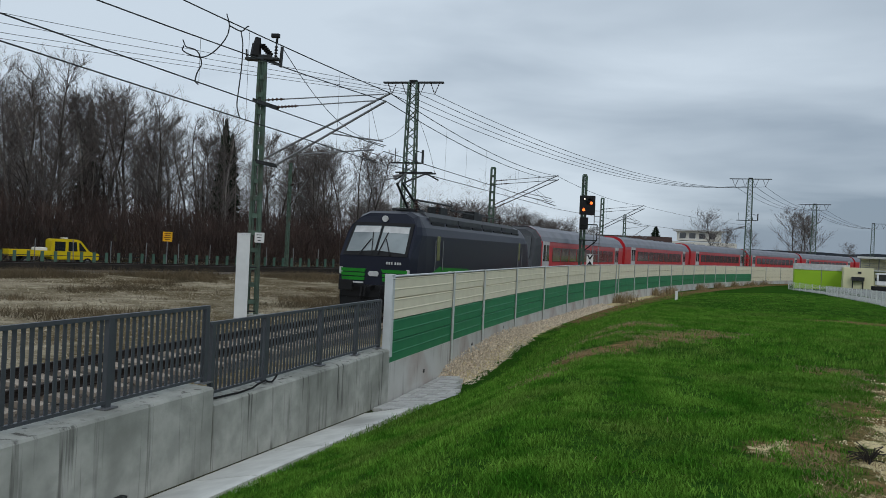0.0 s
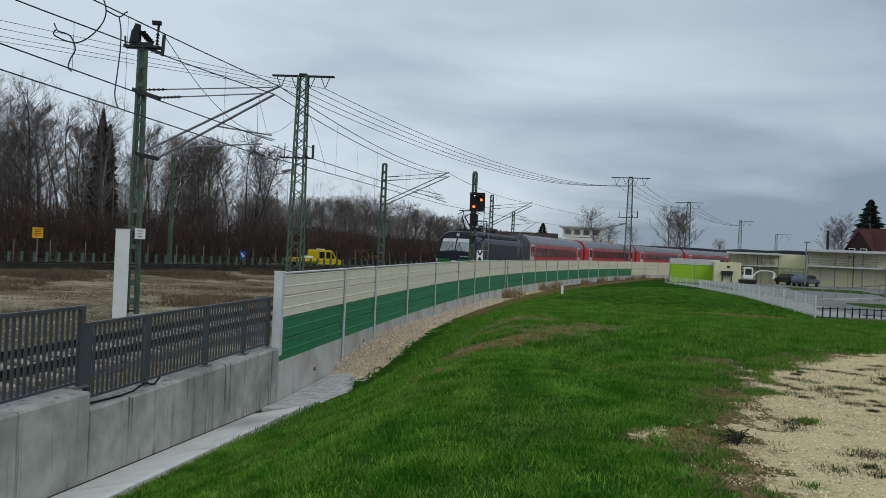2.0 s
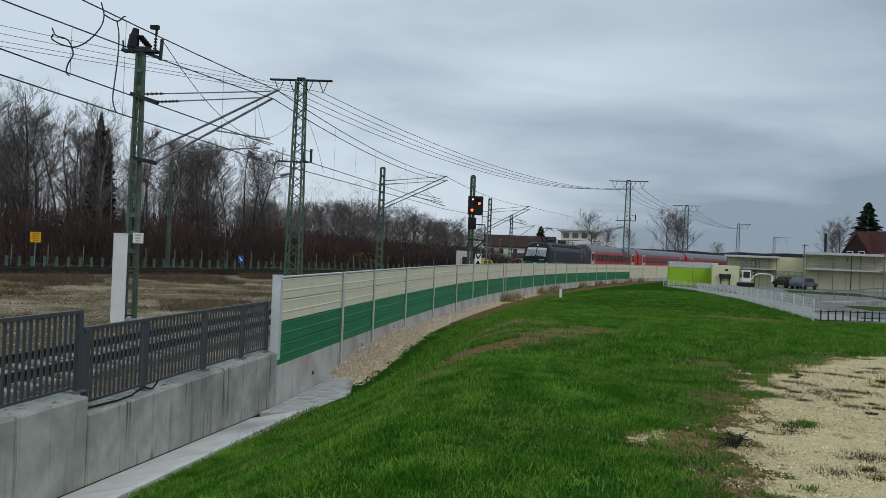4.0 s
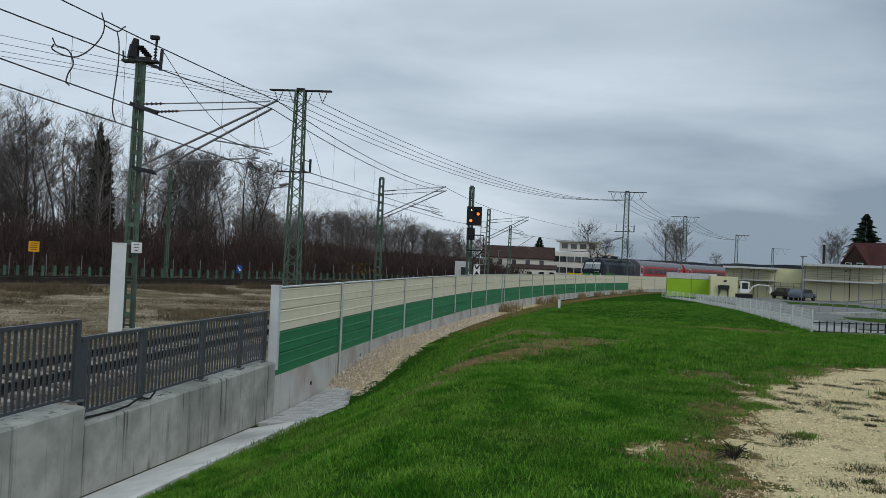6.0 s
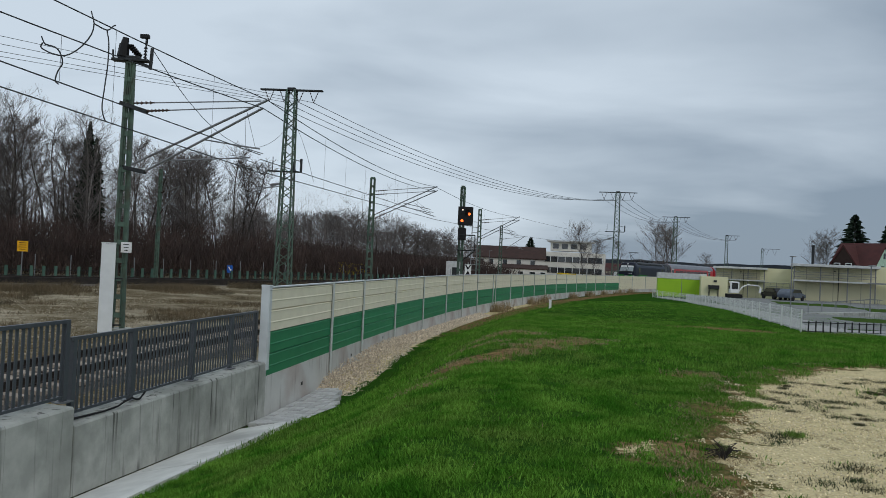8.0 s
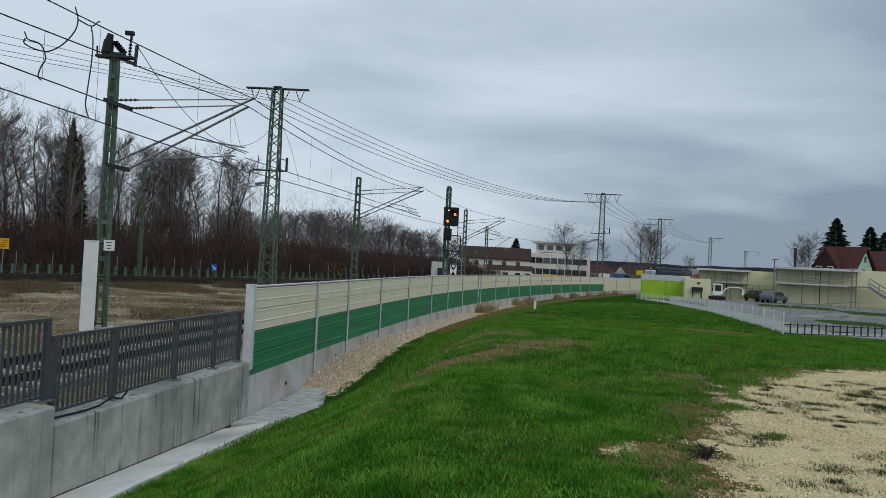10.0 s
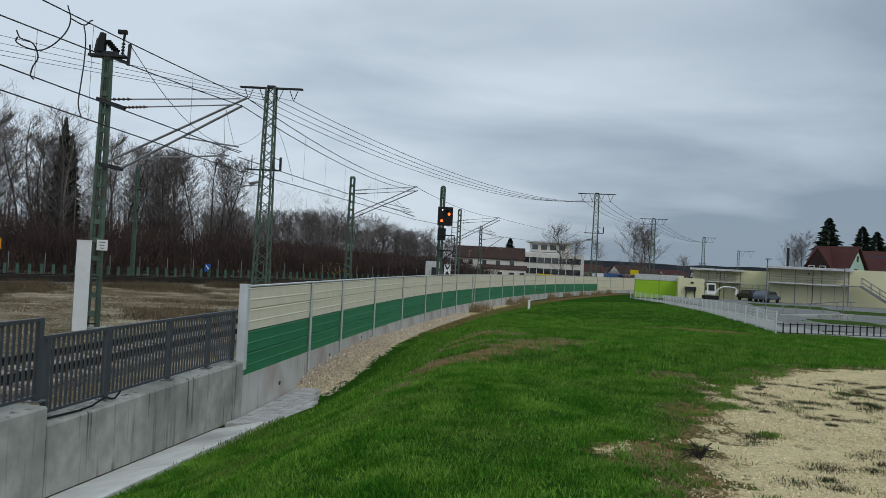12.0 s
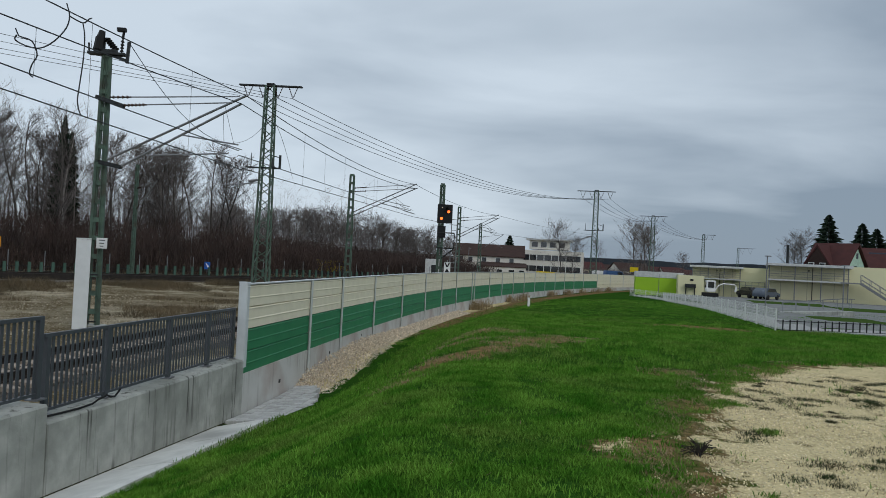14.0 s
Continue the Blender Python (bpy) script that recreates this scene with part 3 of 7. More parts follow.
def stones(name, spots, material, lo, hi, label, parent=None):
    """Loose stones at (x, y, z), joined: stuff."""
    base = [Vector(v).normalized() for v in ((1, 1, 1), (-1, -1, 1), (-1, 1, -1), (1, -1, -1), (0.3, -0.2, 1.2), (-0.9, 0.3, -0.2))]
    fc = [(0, 4, 3), (0, 2, 4), (4, 2, 5), (4, 5, 1), (4, 1, 3), (1, 5, 3), (5, 2, 3), (0, 3, 2)]
    verts, faces = [], []
    for x, y, z in spots:
        r = random.uniform(lo, hi)
        e = Euler((random.uniform(0, 6), random.uniform(0, 6), random.uniform(0, 6))).to_matrix()
        k = len(verts)
        sx, sy, sz = random.uniform(0.7, 1.2), random.uniform(0.7, 1.2), random.uniform(0.5, 1.0)
        for v in base:
            w = e @ Vector((v.x * sx * r, v.y * sy * r, v.z * sz * r))
            verts.append((x + w.x, y + w.y, z + w.z))
        faces += [(a + k, b + k, c + k) for a, b, c in fc]
    ob = mesh_of(name, verts, faces, material, parent)
    return tagged(ob, label, "stones", kind="stuff")


def build_main_track():
    tr = thing("railway_track", "curving railway track with concrete sleepers in stone ballast", "railway track", kind="structure")
    for o in (-0.754, 0.754):
        v, f = strip(-55, 300, 2.0, lambda q: [(TRACK + o + a, RAIL + z + rise(q)) for a, z in RAIL_SEC])
        mesh_of("rail", v, f, RUST, tr)
    v, f = strip(-55, 300, 2.0, lambda q: [(TRACK - 2.4, -1.3), (TRACK - 1.6, RAIL - 0.26 + rise(q)), (TRACK + 1.6, RAIL - 0.26 + rise(q)), (TRACK + 2.4, -1.3)])
    mesh_of("ballast_bed", v, f, mat("ballast_bed", (0.10, 0.088, 0.075), 0.95, color2=(0.05, 0.044, 0.038), scale=14, bump=0.8, bump_scale=25), tr)
    for i in range(-36, 110):
        o = new("sleeper", SLEEP_ME)
        o.parent = tr
        o.matrix_world = on_line(i * 0.6, TRACK, RAIL - 0.27 + rise(i * 0.6))
    spots = []
    for _ in range(9000):
        s, o = random.uniform(-22, 16), random.uniform(-2.3, 2.3)
        if abs(o) < 1.3 and (s / 0.6) % 1 < 0.48 - 0.05 or abs(abs(o) - 0.754) < 0.09:
            continue
        p = line(s, TRACK + o)
        spots.append((p.x, p.y, RAIL - 0.245 - max(0, abs(o) - 1.6) * 0.25))
    stones("ballast", spots, BALLAST, 0.03, 0.06, "grey-brown crushed stone ballast between the sleepers")


build_main_track()

# branch line on its bank, with the road beyond it
def build_branch():
    tr = thing("branch_track", "branch railway track on a low stony bank", "railway track", kind="structure")
    us = [-70 + 4 * i for i in range(32)]
    for o in (-0.754, 0.754):
        v, f = sweep([branch(u, o, BR_Z) for u in us], RAIL_SEC)
        mesh_of("rail", v, f, RUST, tr)
    v, f = sweep([branch(u, 0, 0) for u in us], [(-3.6, -1.5), (-1.8, BR_Z - 0.2), (1.8, BR_Z - 0.2), (4.4, -1.5)])
    mesh_of("bank", v, f, mat("dark_ballast_bank", (0.17, 0.155, 0.14), 0.95, color2=(0.08, 0.07, 0.06), scale=5, bump=0.8, bump_scale=14, grime=(0.10, 0.075, 0.05), grime_scale=0.5), tr)
    for i in range(160):
        o = new("sleeper", SLEEP_ME)
        o.parent = tr
        o.matrix_world = Matrix.Translation(branch(-45 + i * 0.6, 0, BR_Z - 0.27)) @ pose(0, 0, 0, 0, 0, -39.5)
    spots = []
    for _ in range(5000):
        o = random.uniform(1.3, 4.2)
        p = branch(random.uniform(-30, 45), o, BR_Z - 0.18 - max(0, o - 1.8) * 0.34)
        spots.append(tuple(p))
    # added dark band: stands in for the rail's side and the shadow below it
    v, f = sweep([branch(u, 2.3, 0) for u in us], [(-0.25, -1.2), (-0.25, BR_Z + 0.02), (0.2, BR_Z + 0.02), (0.2, -1.2)])
    mesh_of("cable_trough", v, f, mat("rail_side_shade", (0.035, 0.03, 0.027), 0.9, color2=(0.02, 0.018, 0.016), scale=2), tr)
    stones("bank_stones", spots, BALLAST, 0.04, 0.09, "dark crushed stones on the railway bank")


build_branch()
rd = mesh_of("road", *sweep([branch(-110 + 6 * i, -16, 0) for i in range(60)], [(-3, -1.9), (-3, -1.52), (3, -1.52), (3, -1.9)]), ASPHALT)
tagged(rd, "grey asphalt road behind the branch railway", "road", kind="structure")


def build_fence():
    fn = thing("post_fence", "fence of short green steel posts beside the road", "fence")
    b = BM()
    box(b, (0, 0, 0.55), (0.10, 0.22, 1.1), bevel=0.01)
    me = bpy.data.meshes.new("fence_post")
    b.to_mesh(me)
    b.free()
    me.materials.append(mat("green_fence_coating", (0.07, 0.13, 0.10), 0.6, color2=(0.05, 0.10, 0.08), rand=0.2))
    b = BM()
    tube(b, (0, 0, 0), (0, 0, 2.0), 0.035, 6)
    tall = bpy.data.meshes.new("fence_pole")
    b.to_mesh(tall)
    b.free()
    tall.materials.append(STEEL_GREY)
    for i in range(150):
        o = new("fence_post", me)
        o.parent = fn
        o.matrix_world = Matrix.Translation(branch(-50 + i * 0.92, -6, -1.12)) @ pose(0, 0, 0, 0, 0, -39.5 + random.uniform(-6, 6))
        if i % 3 == 0:
            o = new("fence_pole", tall)
            o.parent = fn
            o.matrix_world = Matrix.Translation(branch(-50.4 + i * 0.92, -6.6, -1.12)) @ pose(0, 0, 0, random.uniform(-2, 2), random.uniform(-2, 2), 0)
    for z in (0.35, 0.75):
        v, f = sweep([branch(-50 + 10 * i, -6.07, z - 1.12) for i in range(15)], [(-0.02, 0), (0.02, 0), (0.02, 0.05), (-0.02, 0.05)])
        mesh_of("fence_rail", v, f, STEEL_DARK, fn)


build_fence()


# ---------------- masts ----------------
def lattice(bm, base, top, w0, w1, step, r=0.03, leg=0.05):
    """Four legs and zigzag bracing between two heights; w: width at the foot and at the top."""
    x, y = base[0], base[1]
    z0, z1 = base[2], top
    n = max(2, round((z1 - z0) / step))

    def corner(i, k):
        t = i / n
        w = (w0 + (w1 - w0) * t) / 2
        sx, sy = ((-1, -1), (1, -1), (1, 1), (-1, 1))[k]
        return Vector((x + sx * w, y + sy * w, z0 + (z1 - z0) * t))
    for k in range(4):
        bar(bm, corner(0, k), corner(n, k), leg, leg)
    for i in range(n):
        for k in range(4):
            a, b = (k, (k + 1) % 4) if (i + k) % 2 else ((k + 1) % 4, k)
            bar(bm, corner(i, a), corner(i + 1, b), r, r)
    return bm


def channel_mast(bm, z0, z1, w0, w1, leg=0.06):
    """Two steel channels joined by batten plates."""
    for sx in (-1, 1):
        p, q = Vector((sx * w0 / 2, 0, z0)), Vector((sx * w1 / 2, 0, z1))
        bar(bm, p, q, leg, 0.16)
        bar(bm, p + Vector((-sx * 0.035, -0.08, 0)), q + Vector((-sx * 0.035, -0.08, 0)), 0.10, 0.012)
        bar(bm, p + Vector((-sx * 0.035, 0.08, 0)), q + Vector((-sx * 0.035, 0.08, 0)), 0.10, 0.012)
    n = round((z1 - z0) / 0.62)
    for i in range(n + 1):
        t = i / n
        w = w0 + (w1 - w0) * t
        box(bm, (0, -0.09, z0 + (z1 - z0) * t), (w + 0.05, 0.012, 0.16))
        box(bm, (0, 0.09, z0 + (z1 - z0) * t), (w + 0.05, 0.012, 0.16))
    return bm


def insulator(bm, p, q, r=0.07, n=5):
    p, q = Vector(p), Vector(q)
    tube(bm, p, q, 0.025, 6)
    for i in range(n):
        c = p.lerp(q, (i + 0.8) / (n + 0.6))
        d = (q - p).normalized() * 0.035
        tube(bm, c - d, c + d, r, 8, r * 0.45)
    return bm


def cantilever_mast(name, at, face, height, reach, tip_up, label, foot=RAIL - 0.4, arms=((0.0, 0.0),)):
    """A channel mast with a hinged tube bracket that holds the wires; local x points to the track."""
    t = thing(name, label, "catenary mast", Matrix.Translation(at) @ pose(0, 0, 0, 0, 0, face), group="catenary masts")
    z0 = foot - at[2]
    part("pole", channel_mast(BM(), z0, height, 0.42, 0.26), MAST, t)
    b = BM()
    box(b, (0, 0, z0 + 0.15), (0.75, 0.75, 0.5), bevel=0.03)
    part("footing", b, CONCRETE, t)
    for dy, dz in arms:
        top_in, low_in = Vector((0.15, dy * 0.3, tip_up + 0.15 + dz)), Vector((0.15, dy * 0.3, tip_up - 1.65 + dz))
        tip = Vector((reach, dy, tip_up + 0.62 + dz))
        b = BM()
        d = (tip - top_in)
        tube(b, top_in + d * 0.22, tip, 0.022, 6)
        d2 = (tip - low_in)
        tube(b, low_in + d2 * 0.2, tip + d2 * 0.02, 0.038, 8)
        steady = Vector((reach * 0.93, dy, tip_up - 1.05 + dz))
        tube(b, low_in + d2 * 0.45, steady, 0.025, 6)
        tube(b, low_in + d2 * 0.62, steady + Vector((-0.3, 0, 0.02)), 0.012, 5)
        tube(b, steady + Vector((-0.6, 0, 0)), steady + Vector((0.25, 0, -0.25)), 0.016, 6)
        part("bracket", b, STEEL_GREY, t)
        part("insulator", insulator(BM(), top_in, top_in + d * 0.22), INSULATOR, t, "dark ribbed insulator")
        part("insulator", insulator(BM(), low_in, low_in + d2 * 0.2), INSULATOR, t, "dark ribbed insulator")
    return t


def feeder_mast(at, face, height, beam, width, label, foot=RAIL - 0.4, platform=0.0, half=False):
    t = thing("feeder_mast", label, "lattice mast", Matrix.Translation(at) @ pose(0, 0, 0, 0, 0, face), group="lattice feeder masts")
    z0 = foot - at[2]
    part("lattice", lattice(BM(), (0, 0, z0), height, width, width * 0.6, 0.62 * width, 0.06, 0.11), MAST, t)
    b = BM()
    x0 = -0.2 if half else -beam / 2
    bar(b, (x0, -0.12, height), (beam / 2, -0.12, height), 0.12, 0.10)
    bar(b, (x0, 0.12, height), (beam / 2, 0.12, height), 0.12, 0.10)
    for i in range(7):
        x = x0 + (beam / 2 - x0) * i / 6
        bar(b, (x, -0.12, height), (x, 0.12, height), 0.06, 0.06)
    box(b, (0, 0, height + 0.12), (0.6, 0.4, 0.12), bevel=0.02)
    part("crossbeam", b, STEEL_DARK, t)
    hangs = []
    for k in range(4):
        x = (-0.36 + 0.24 * k) * beam
        if half and x < 0:
            continue
        b = BM()
        low = Vector((x, 0, height - beam * 0.19))
        insulator(b, (x - beam * 0.07, 0, height - 0.05), low, 0.06, 3)
        insulator(b, (x + beam * 0.07, 0, height - 0.05), low, 0.06, 3)
        part("v_insulator", b, INSULATOR, t)
        hangs.append(t.matrix_world @ low)
    if platform:
        b = BM()
        box(b, (-0.3, 0, platform), (beam * 0.5, 0.35, 0.10), bevel=0.02)
        bar(b, (beam * 0.21, 0, platform), (beam * 0.21, 0, platform + 1.0), 0.16, 0.14)
        bar(b, (-beam * 0.25, 0, platform), (-beam * 0.25, 0, platform + 1.1), 0.05, 0.05)
        tube(b, (0.5, 0, platform + 0.1), (0.3, 0, platform + 0.9), 0.12, 8, 0.05)
        tube(b, (0.2, 0, platform + 1.0), (1.0, 0, platform + 0.8), 0.03, 6)
        part("switch_platform", b, STEEL_DARK, t)
        b = BM()
        for s1 in (0.0, 0.45):
            tube(b, (-0.4, 0, platform - 0.9 - s1 * 0.5), (-3.4, 0, platform - 1.9 + s1), 0.04, 6)
        tube(b, (-0.4, 0, platform - 0.9), (-1.3, 0, platform - 1.05), 0.09, 8)
        part("side_bracket", b, STEEL_GREY, t)
    return t, hangs


def cable(name, p, q, sag, r, label, n=14, group=""):
    p, q = Vector(p), Vector(q)
    pts = [p.lerp(q, i / n) - Vector((0, 0, 4 * sag * (i / n) * (1 - i / n))) for i in range(n + 1)]
    ob = part(name, chain(BM(), pts, r, 5), WIRE)
    return tagged(ob, label, "cable", group)


def spot(px, depth, up):
    """A place by its bearing (metres right per metre ahead), distance ahead and height over the eye."""
    return Vector((px * depth, depth, EYE[2] + up))


# the near mast with its switch gear
M1 = Vector((-10.8, 26.4, RAIL))
mast_1 = thing("catenary_mast", "green steel catenary mast with switch gear on its head", "catenary mast", Matrix.Translation(M1), group="catenary masts")
part("pole", channel_mast(BM(), -0.4, 8.95, 0.36, 0.17, 0.10), MAST, mast_1)
part("footing", box(BM(), (0, 0, -0.47), (0.75, 0.75, 0.5), bevel=0.03), CONCRETE, mast_1)
part("cross_arm", bar(BM(), (-0.28, 0.00, 7.52), (0.78, -0.30, 7.19), 0.12, 0.14), STEEL_DARK, mast_1)
part("cross_arm", bar(BM(), (-0.15, 0.00, 5.32), (0.82, -0.30, 5.13), 0.12, 0.14), STEEL_DARK, mast_1)
for back, up_in, up_out, low_in, low_out, st_in, st_out in (
        (0.0, (-0.12, 0.00, 7.51), (4.55, 0.00, 7.81), (0.06, 0.00, 5.32), (4.77, 0.00, 7.85), (2.67, 0.00, 6.38), (4.59, 0.00, 6.15)),
        (-0.3, (0.73, -0.30, 7.22), (4.41, -0.30, 7.53), (0.77, -0.30, 5.15), (4.69, -0.30, 7.51), (1.66, -0.30, 5.58), (4.35, -0.30, 5.80))):
    up_in, up_out, low_in, low_out, st_in, st_out = (Vector(q) for q in (up_in, up_out, low_in, low_out, st_in, st_out))
    b = BM()
    tube(b, up_in.lerp(up_out, 0.22), up_out, 0.022, 6)
    tube(b, low_in, low_out, 0.042, 8)
    tube(b, st_in, st_out, 0.025, 6)
    tube(b, st_out, st_out + Vector((-0.75, 0, 0.06)), 0.014, 5)
    tube(b, st_out + Vector((-0.5, 0, 0)), st_out + Vector((0.12, 0, -0.16)), 0.016, 6)
    tube(b, low_in.lerp(low_out, 0.85), st_out + Vector((-0.15, 0, 0)), 0.007, 4)
    part("bracket", b, STEEL_GREY, mast_1)
    part("insulator", insulator(BM(), up_in, up_in.lerp(up_out, 0.22), 0.06, 6), INSULATOR, mast_1, "dark ribbed insulator")
b = BM()
box(b, (0.0, 0, 9.0), (1.25, 0.30, 0.09), bevel=0.02)
box(b, (-0.05, 0, 9.1), (0.75, 0.22, 0.10), bevel=0.02)
bar(b, (0.2, 0, 8.95), (0.72, 0, 8.78), 0.10, 0.10)
bar(b, (0.68, 0, 8.72), (0.72, 0, 9.45), 0.09, 0.09)
bar(b, (-0.6, 0, 9.0), (-0.63, 0, 9.35), 0.05, 0.05)
part("head_beam", b, STEEL_DARK, mast_1)
b = BM()
tube(b, (-0.28, 0, 9.12), (-0.24, 0, 9.55), 0.2, 10, 0.17)
tube(b, (-0.24, 0, 9.55), (-0.2, 0, 9.78), 0.14, 10, 0.10)
insulator(b, (0.32, 0, 9.12), (-0.08, 0, 9.55), 0.12, 6)
insulator(b, (0.48, 0, 9.05), (0.5, 0, 9.55), 0.07, 4)
tube(b, (0.5, 0, 9.55), (0.52, 0, 9.82), 0.045, 6)
box(b, (0.45, 0, 9.85), (0.3, 0.16, 0.14), bevel=0.03)
part("switch_gear", b, BLACK, mast_1, "dark disconnector switch with insulators")
b = BM()
box(b, (0.25, -0.15, 2.55), (0.36, 0.03, 0.36), bevel=0.01)
plate = part("notice_plate", b, WHITE, mast_1, "small white notice plate")
b = BM()
for k in range(3):
    box(b, (0.25, -0.168, 2.65 - 0.1 * k), (0.2 - 0.04 * k, 0.006, 0.025))
part("writing_bars", b, BLACK, plate)

# white cable cabinet beside it
cb = thing("cable_cabinet", "tall white cable duct cabinet beside the catenary mast", "cabinet", Matrix.Translation((-10.82, 25.5, RAIL - 0.4)) @ pose(0, 0, 0, 0, 0, 22))
b = BM()
box(b, (0, 0, 1.4), (0.44, 0.42, 3.3), bevel=0.015)
part("duct", b, WHITE_BOX, cb)
b = BM()
box(b, (0, 0, 3.07), (0.47, 0.45, 0.03), bevel=0.008)
part("lid", b, WHITE_BOX, cb)
for z in (0.35, 1.9):
    part("clamp", box(BM(), (0.34, 0.05, z), (0.28, 0.05, 0.05)), STEEL_DARK, cb)

P = lambda x: (x - 784) / 1355.0
M2, H2 = feeder_mast((-11.45, 58, RAIL), -4, 15.1, 4.75, 1.05, "tall green lattice mast with a dark crossbeam of V-shaped insulators", platform=8.9)
M4, H4 = feeder_mast((27.8, 118, RAIL), -12, 14.7, 5.8, 1.0, "green lattice mast with a crossbeam over the curve", platform=8.6)
M5, H5 = feeder_mast((51.6, 165, RAIL), -16, 14.8, 5.8, 1.1, "distant lattice mast with a crossbeam")
M6, H6 = feeder_mast((81.9, 215, RAIL), -20, 14.0, 6.6, 1.0, "distant lattice mast with a one-sided arm", half=True)
M7, H7 = feeder_mast((124.2, 290, RAIL), -22, 13.6, 12.0, 1.0, "far lattice mast with a one-sided arm", half=True)

M3 = Vector((-4.9, 57, RAIL))
mast_3 = cantilever_mast("catenary_mast", M3, -6, 8.6, 4.75, 7.5, "green steel catenary mast with a tube bracket", arms=((0.0, 0.0), (0.5, -0.25)))
MA = Vector((4.7, 84, RAIL))
mast_a = cantilever_mast("catenary_mast", MA, -12, 8.6, 4.3, 7.3, "distant green catenary mast with a tube bracket", arms=((0.0, 0.0), (0.5, -0.3)))
MB = Vector((9.5, 112, RAIL))
cantilever_mast("catenary_mast", MB, -14, 8.4, 3.4, 6.3, "distant green catenary mast with a tube bracket")
MC = Vector((-23.9, 66, RAIL))
cantilever_mast("catenary_mast", MC, -40, 9.4, 3.0, 7.3, "slim green catenary mast beside the branch line")

# wires: four feeders, the contact lines with their droppers, jumpers and slack cables
for k, up in enumerate((13.02, 13.29, 13.71, 14.15)):
    cable("feeder_cable", H2[k], H4[k], 2.4, 0.023, "thin dark feeder cable sagging between lattice masts", group="feeder cables")
    cable("feeder_cable", H4[k], H5[k], 1.2, 0.026, "thin dark feeder cable sagging between lattice masts", group="feeder cables")
    cable("feeder_cable", H5[k], H6[k // 2], 1.2, 0.026, "thin dark feeder cable sagging between lattice masts", group="feeder cables")
    far_end = H2[k] + (Vector((-27.3 + 0.25 * k, 46, up)) - H2[k]) * 2.4
    cable("feeder_cable", far_end, H2[k], 0.15, 0.016, "thin dark feeder cable running to a lattice mast", group="feeder cables")
TIP_A, TIP_B = M1 + Vector((4.77, 0.00, 7.85)), M1 + Vector((4.69, -0.30, 7.51))
TIP3 = mast_3.matrix_world @ Vector((4.75, 0, 8.12))
TIP3B = mast_3.matrix_world @ Vector((4.75, 0.5, 7.87))
TIPA = mast_a.matrix_world @ Vector((4.2, 0, 7.9))


def catenary(a, b, drop_a, drop_b, sag, hangers):
    """A carrying wire, the contact wire under it and the droppers between."""
    a, b = Vector(a), Vector(b)
    cable("carrying_wire", a, b, sag, 0.016, "thin carrying wire over the track", group="overhead wires")
    da, db = Vector((0, 0, -drop_a)), Vector((0, 0, -drop_b))
    cable("contact_wire", a + da, b + db, 0.0, 0.016, "thin contact wire over the track", group="overhead wires")
    for t in hangers:
        p = a.lerp(b, t)
        tagged(part("dropper", chain(BM(), [p - Vector((0, 0, 4 * sag * t * (1 - t))), p + da.lerp(db, t)], 0.005, 4), WIRE), "thin dropper wire between overhead wires", "cable", "droppers")


A_BACK = TIP_A + Vector((-2.38, -9.4, 0.33)) * 3.6
B_BACK = TIP_B + Vector((-2.55, -9.75, 0.0)) * 3.6
catenary(A_BACK, TIP_A, 2.75, 2.55, 0.45, (0.55, 0.77, 0.9))
catenary(B_BACK, TIP_B, 0.8, 1.6, 0.45, (0.6, 0.74))
catenary(TIP_A, TIP3, 2.5, 2.4, 0.5, (0.2, 0.4, 0.6, 0.8))
catenary(TIP_B, TIP3B, 1.75, 1.9, 0.5, (0.3, 0.62, 0.7))
catenary(TIP3, TIPA, 2.4, 2.0, 0.4, (0.25, 0.5, 0.75))
catenary(TIPA, line(112, TRACK, RAIL + 8.2), 2.0, 2.0, 0.3, (0.3, 0.6))


def loose(name, pts, r, label):
    p = [Vector(q) for q in pts]
    p = [p[0] * 2 - p[1]] + p + [p[-1] * 2 - p[-2]]
    pts = []
    for i in range(1, len(p) - 2):
        a, b, c, d = p[i - 1], p[i], p[i + 1], p[i + 2]
        for k in range(4):
            t = k / 4
            pts.append(0.5 * (2 * b + (c - a) * t + (2 * a - 5 * b + 4 * c - d) * t * t + (3 * b - a - 3 * c + d) * t ** 3))
    pts.append(p[-2])
    return tagged(part(name, chain(BM(), [Vector(p) for p in pts], r, 6), WIRE), label, "cable", "jumper cables")


loose("jumper_cable", [(-8.26, 17.8, 7.09), (-8.18, 17.8, 6.8), (-8.22, 17.75, 6.5), (-8.4, 17.6, 6.15), (-8.65, 17.5, 5.95), (-8.85, 17.3, 5.93), (-9.0, 17.1, 6.0), (-8.95, 17.05, 6.1)], 0.016, "thick black jumper cable looping between overhead wires")
loose("jumper_cable", [(-8.18, 17.8, 6.8), (-7.96, 18.0, 6.72), (-7.86, 18.1, 6.85), (-7.85, 18.2, 6.9)], 0.016, "short black jumper cable on an overhead wire")
loose("jumper_cable", [(-7.96, 18.0, 6.72), (-7.9, 18.0, 6.4), (-7.9, 18.0, 5.9), (-7.95, 18.0, 5.3), (-7.98, 18.0, 4.9), (-7.92, 18.0, 4.65), (-7.86, 18.0, 4.55)], 0.016, "black jumper cable hanging down to the contact wire")
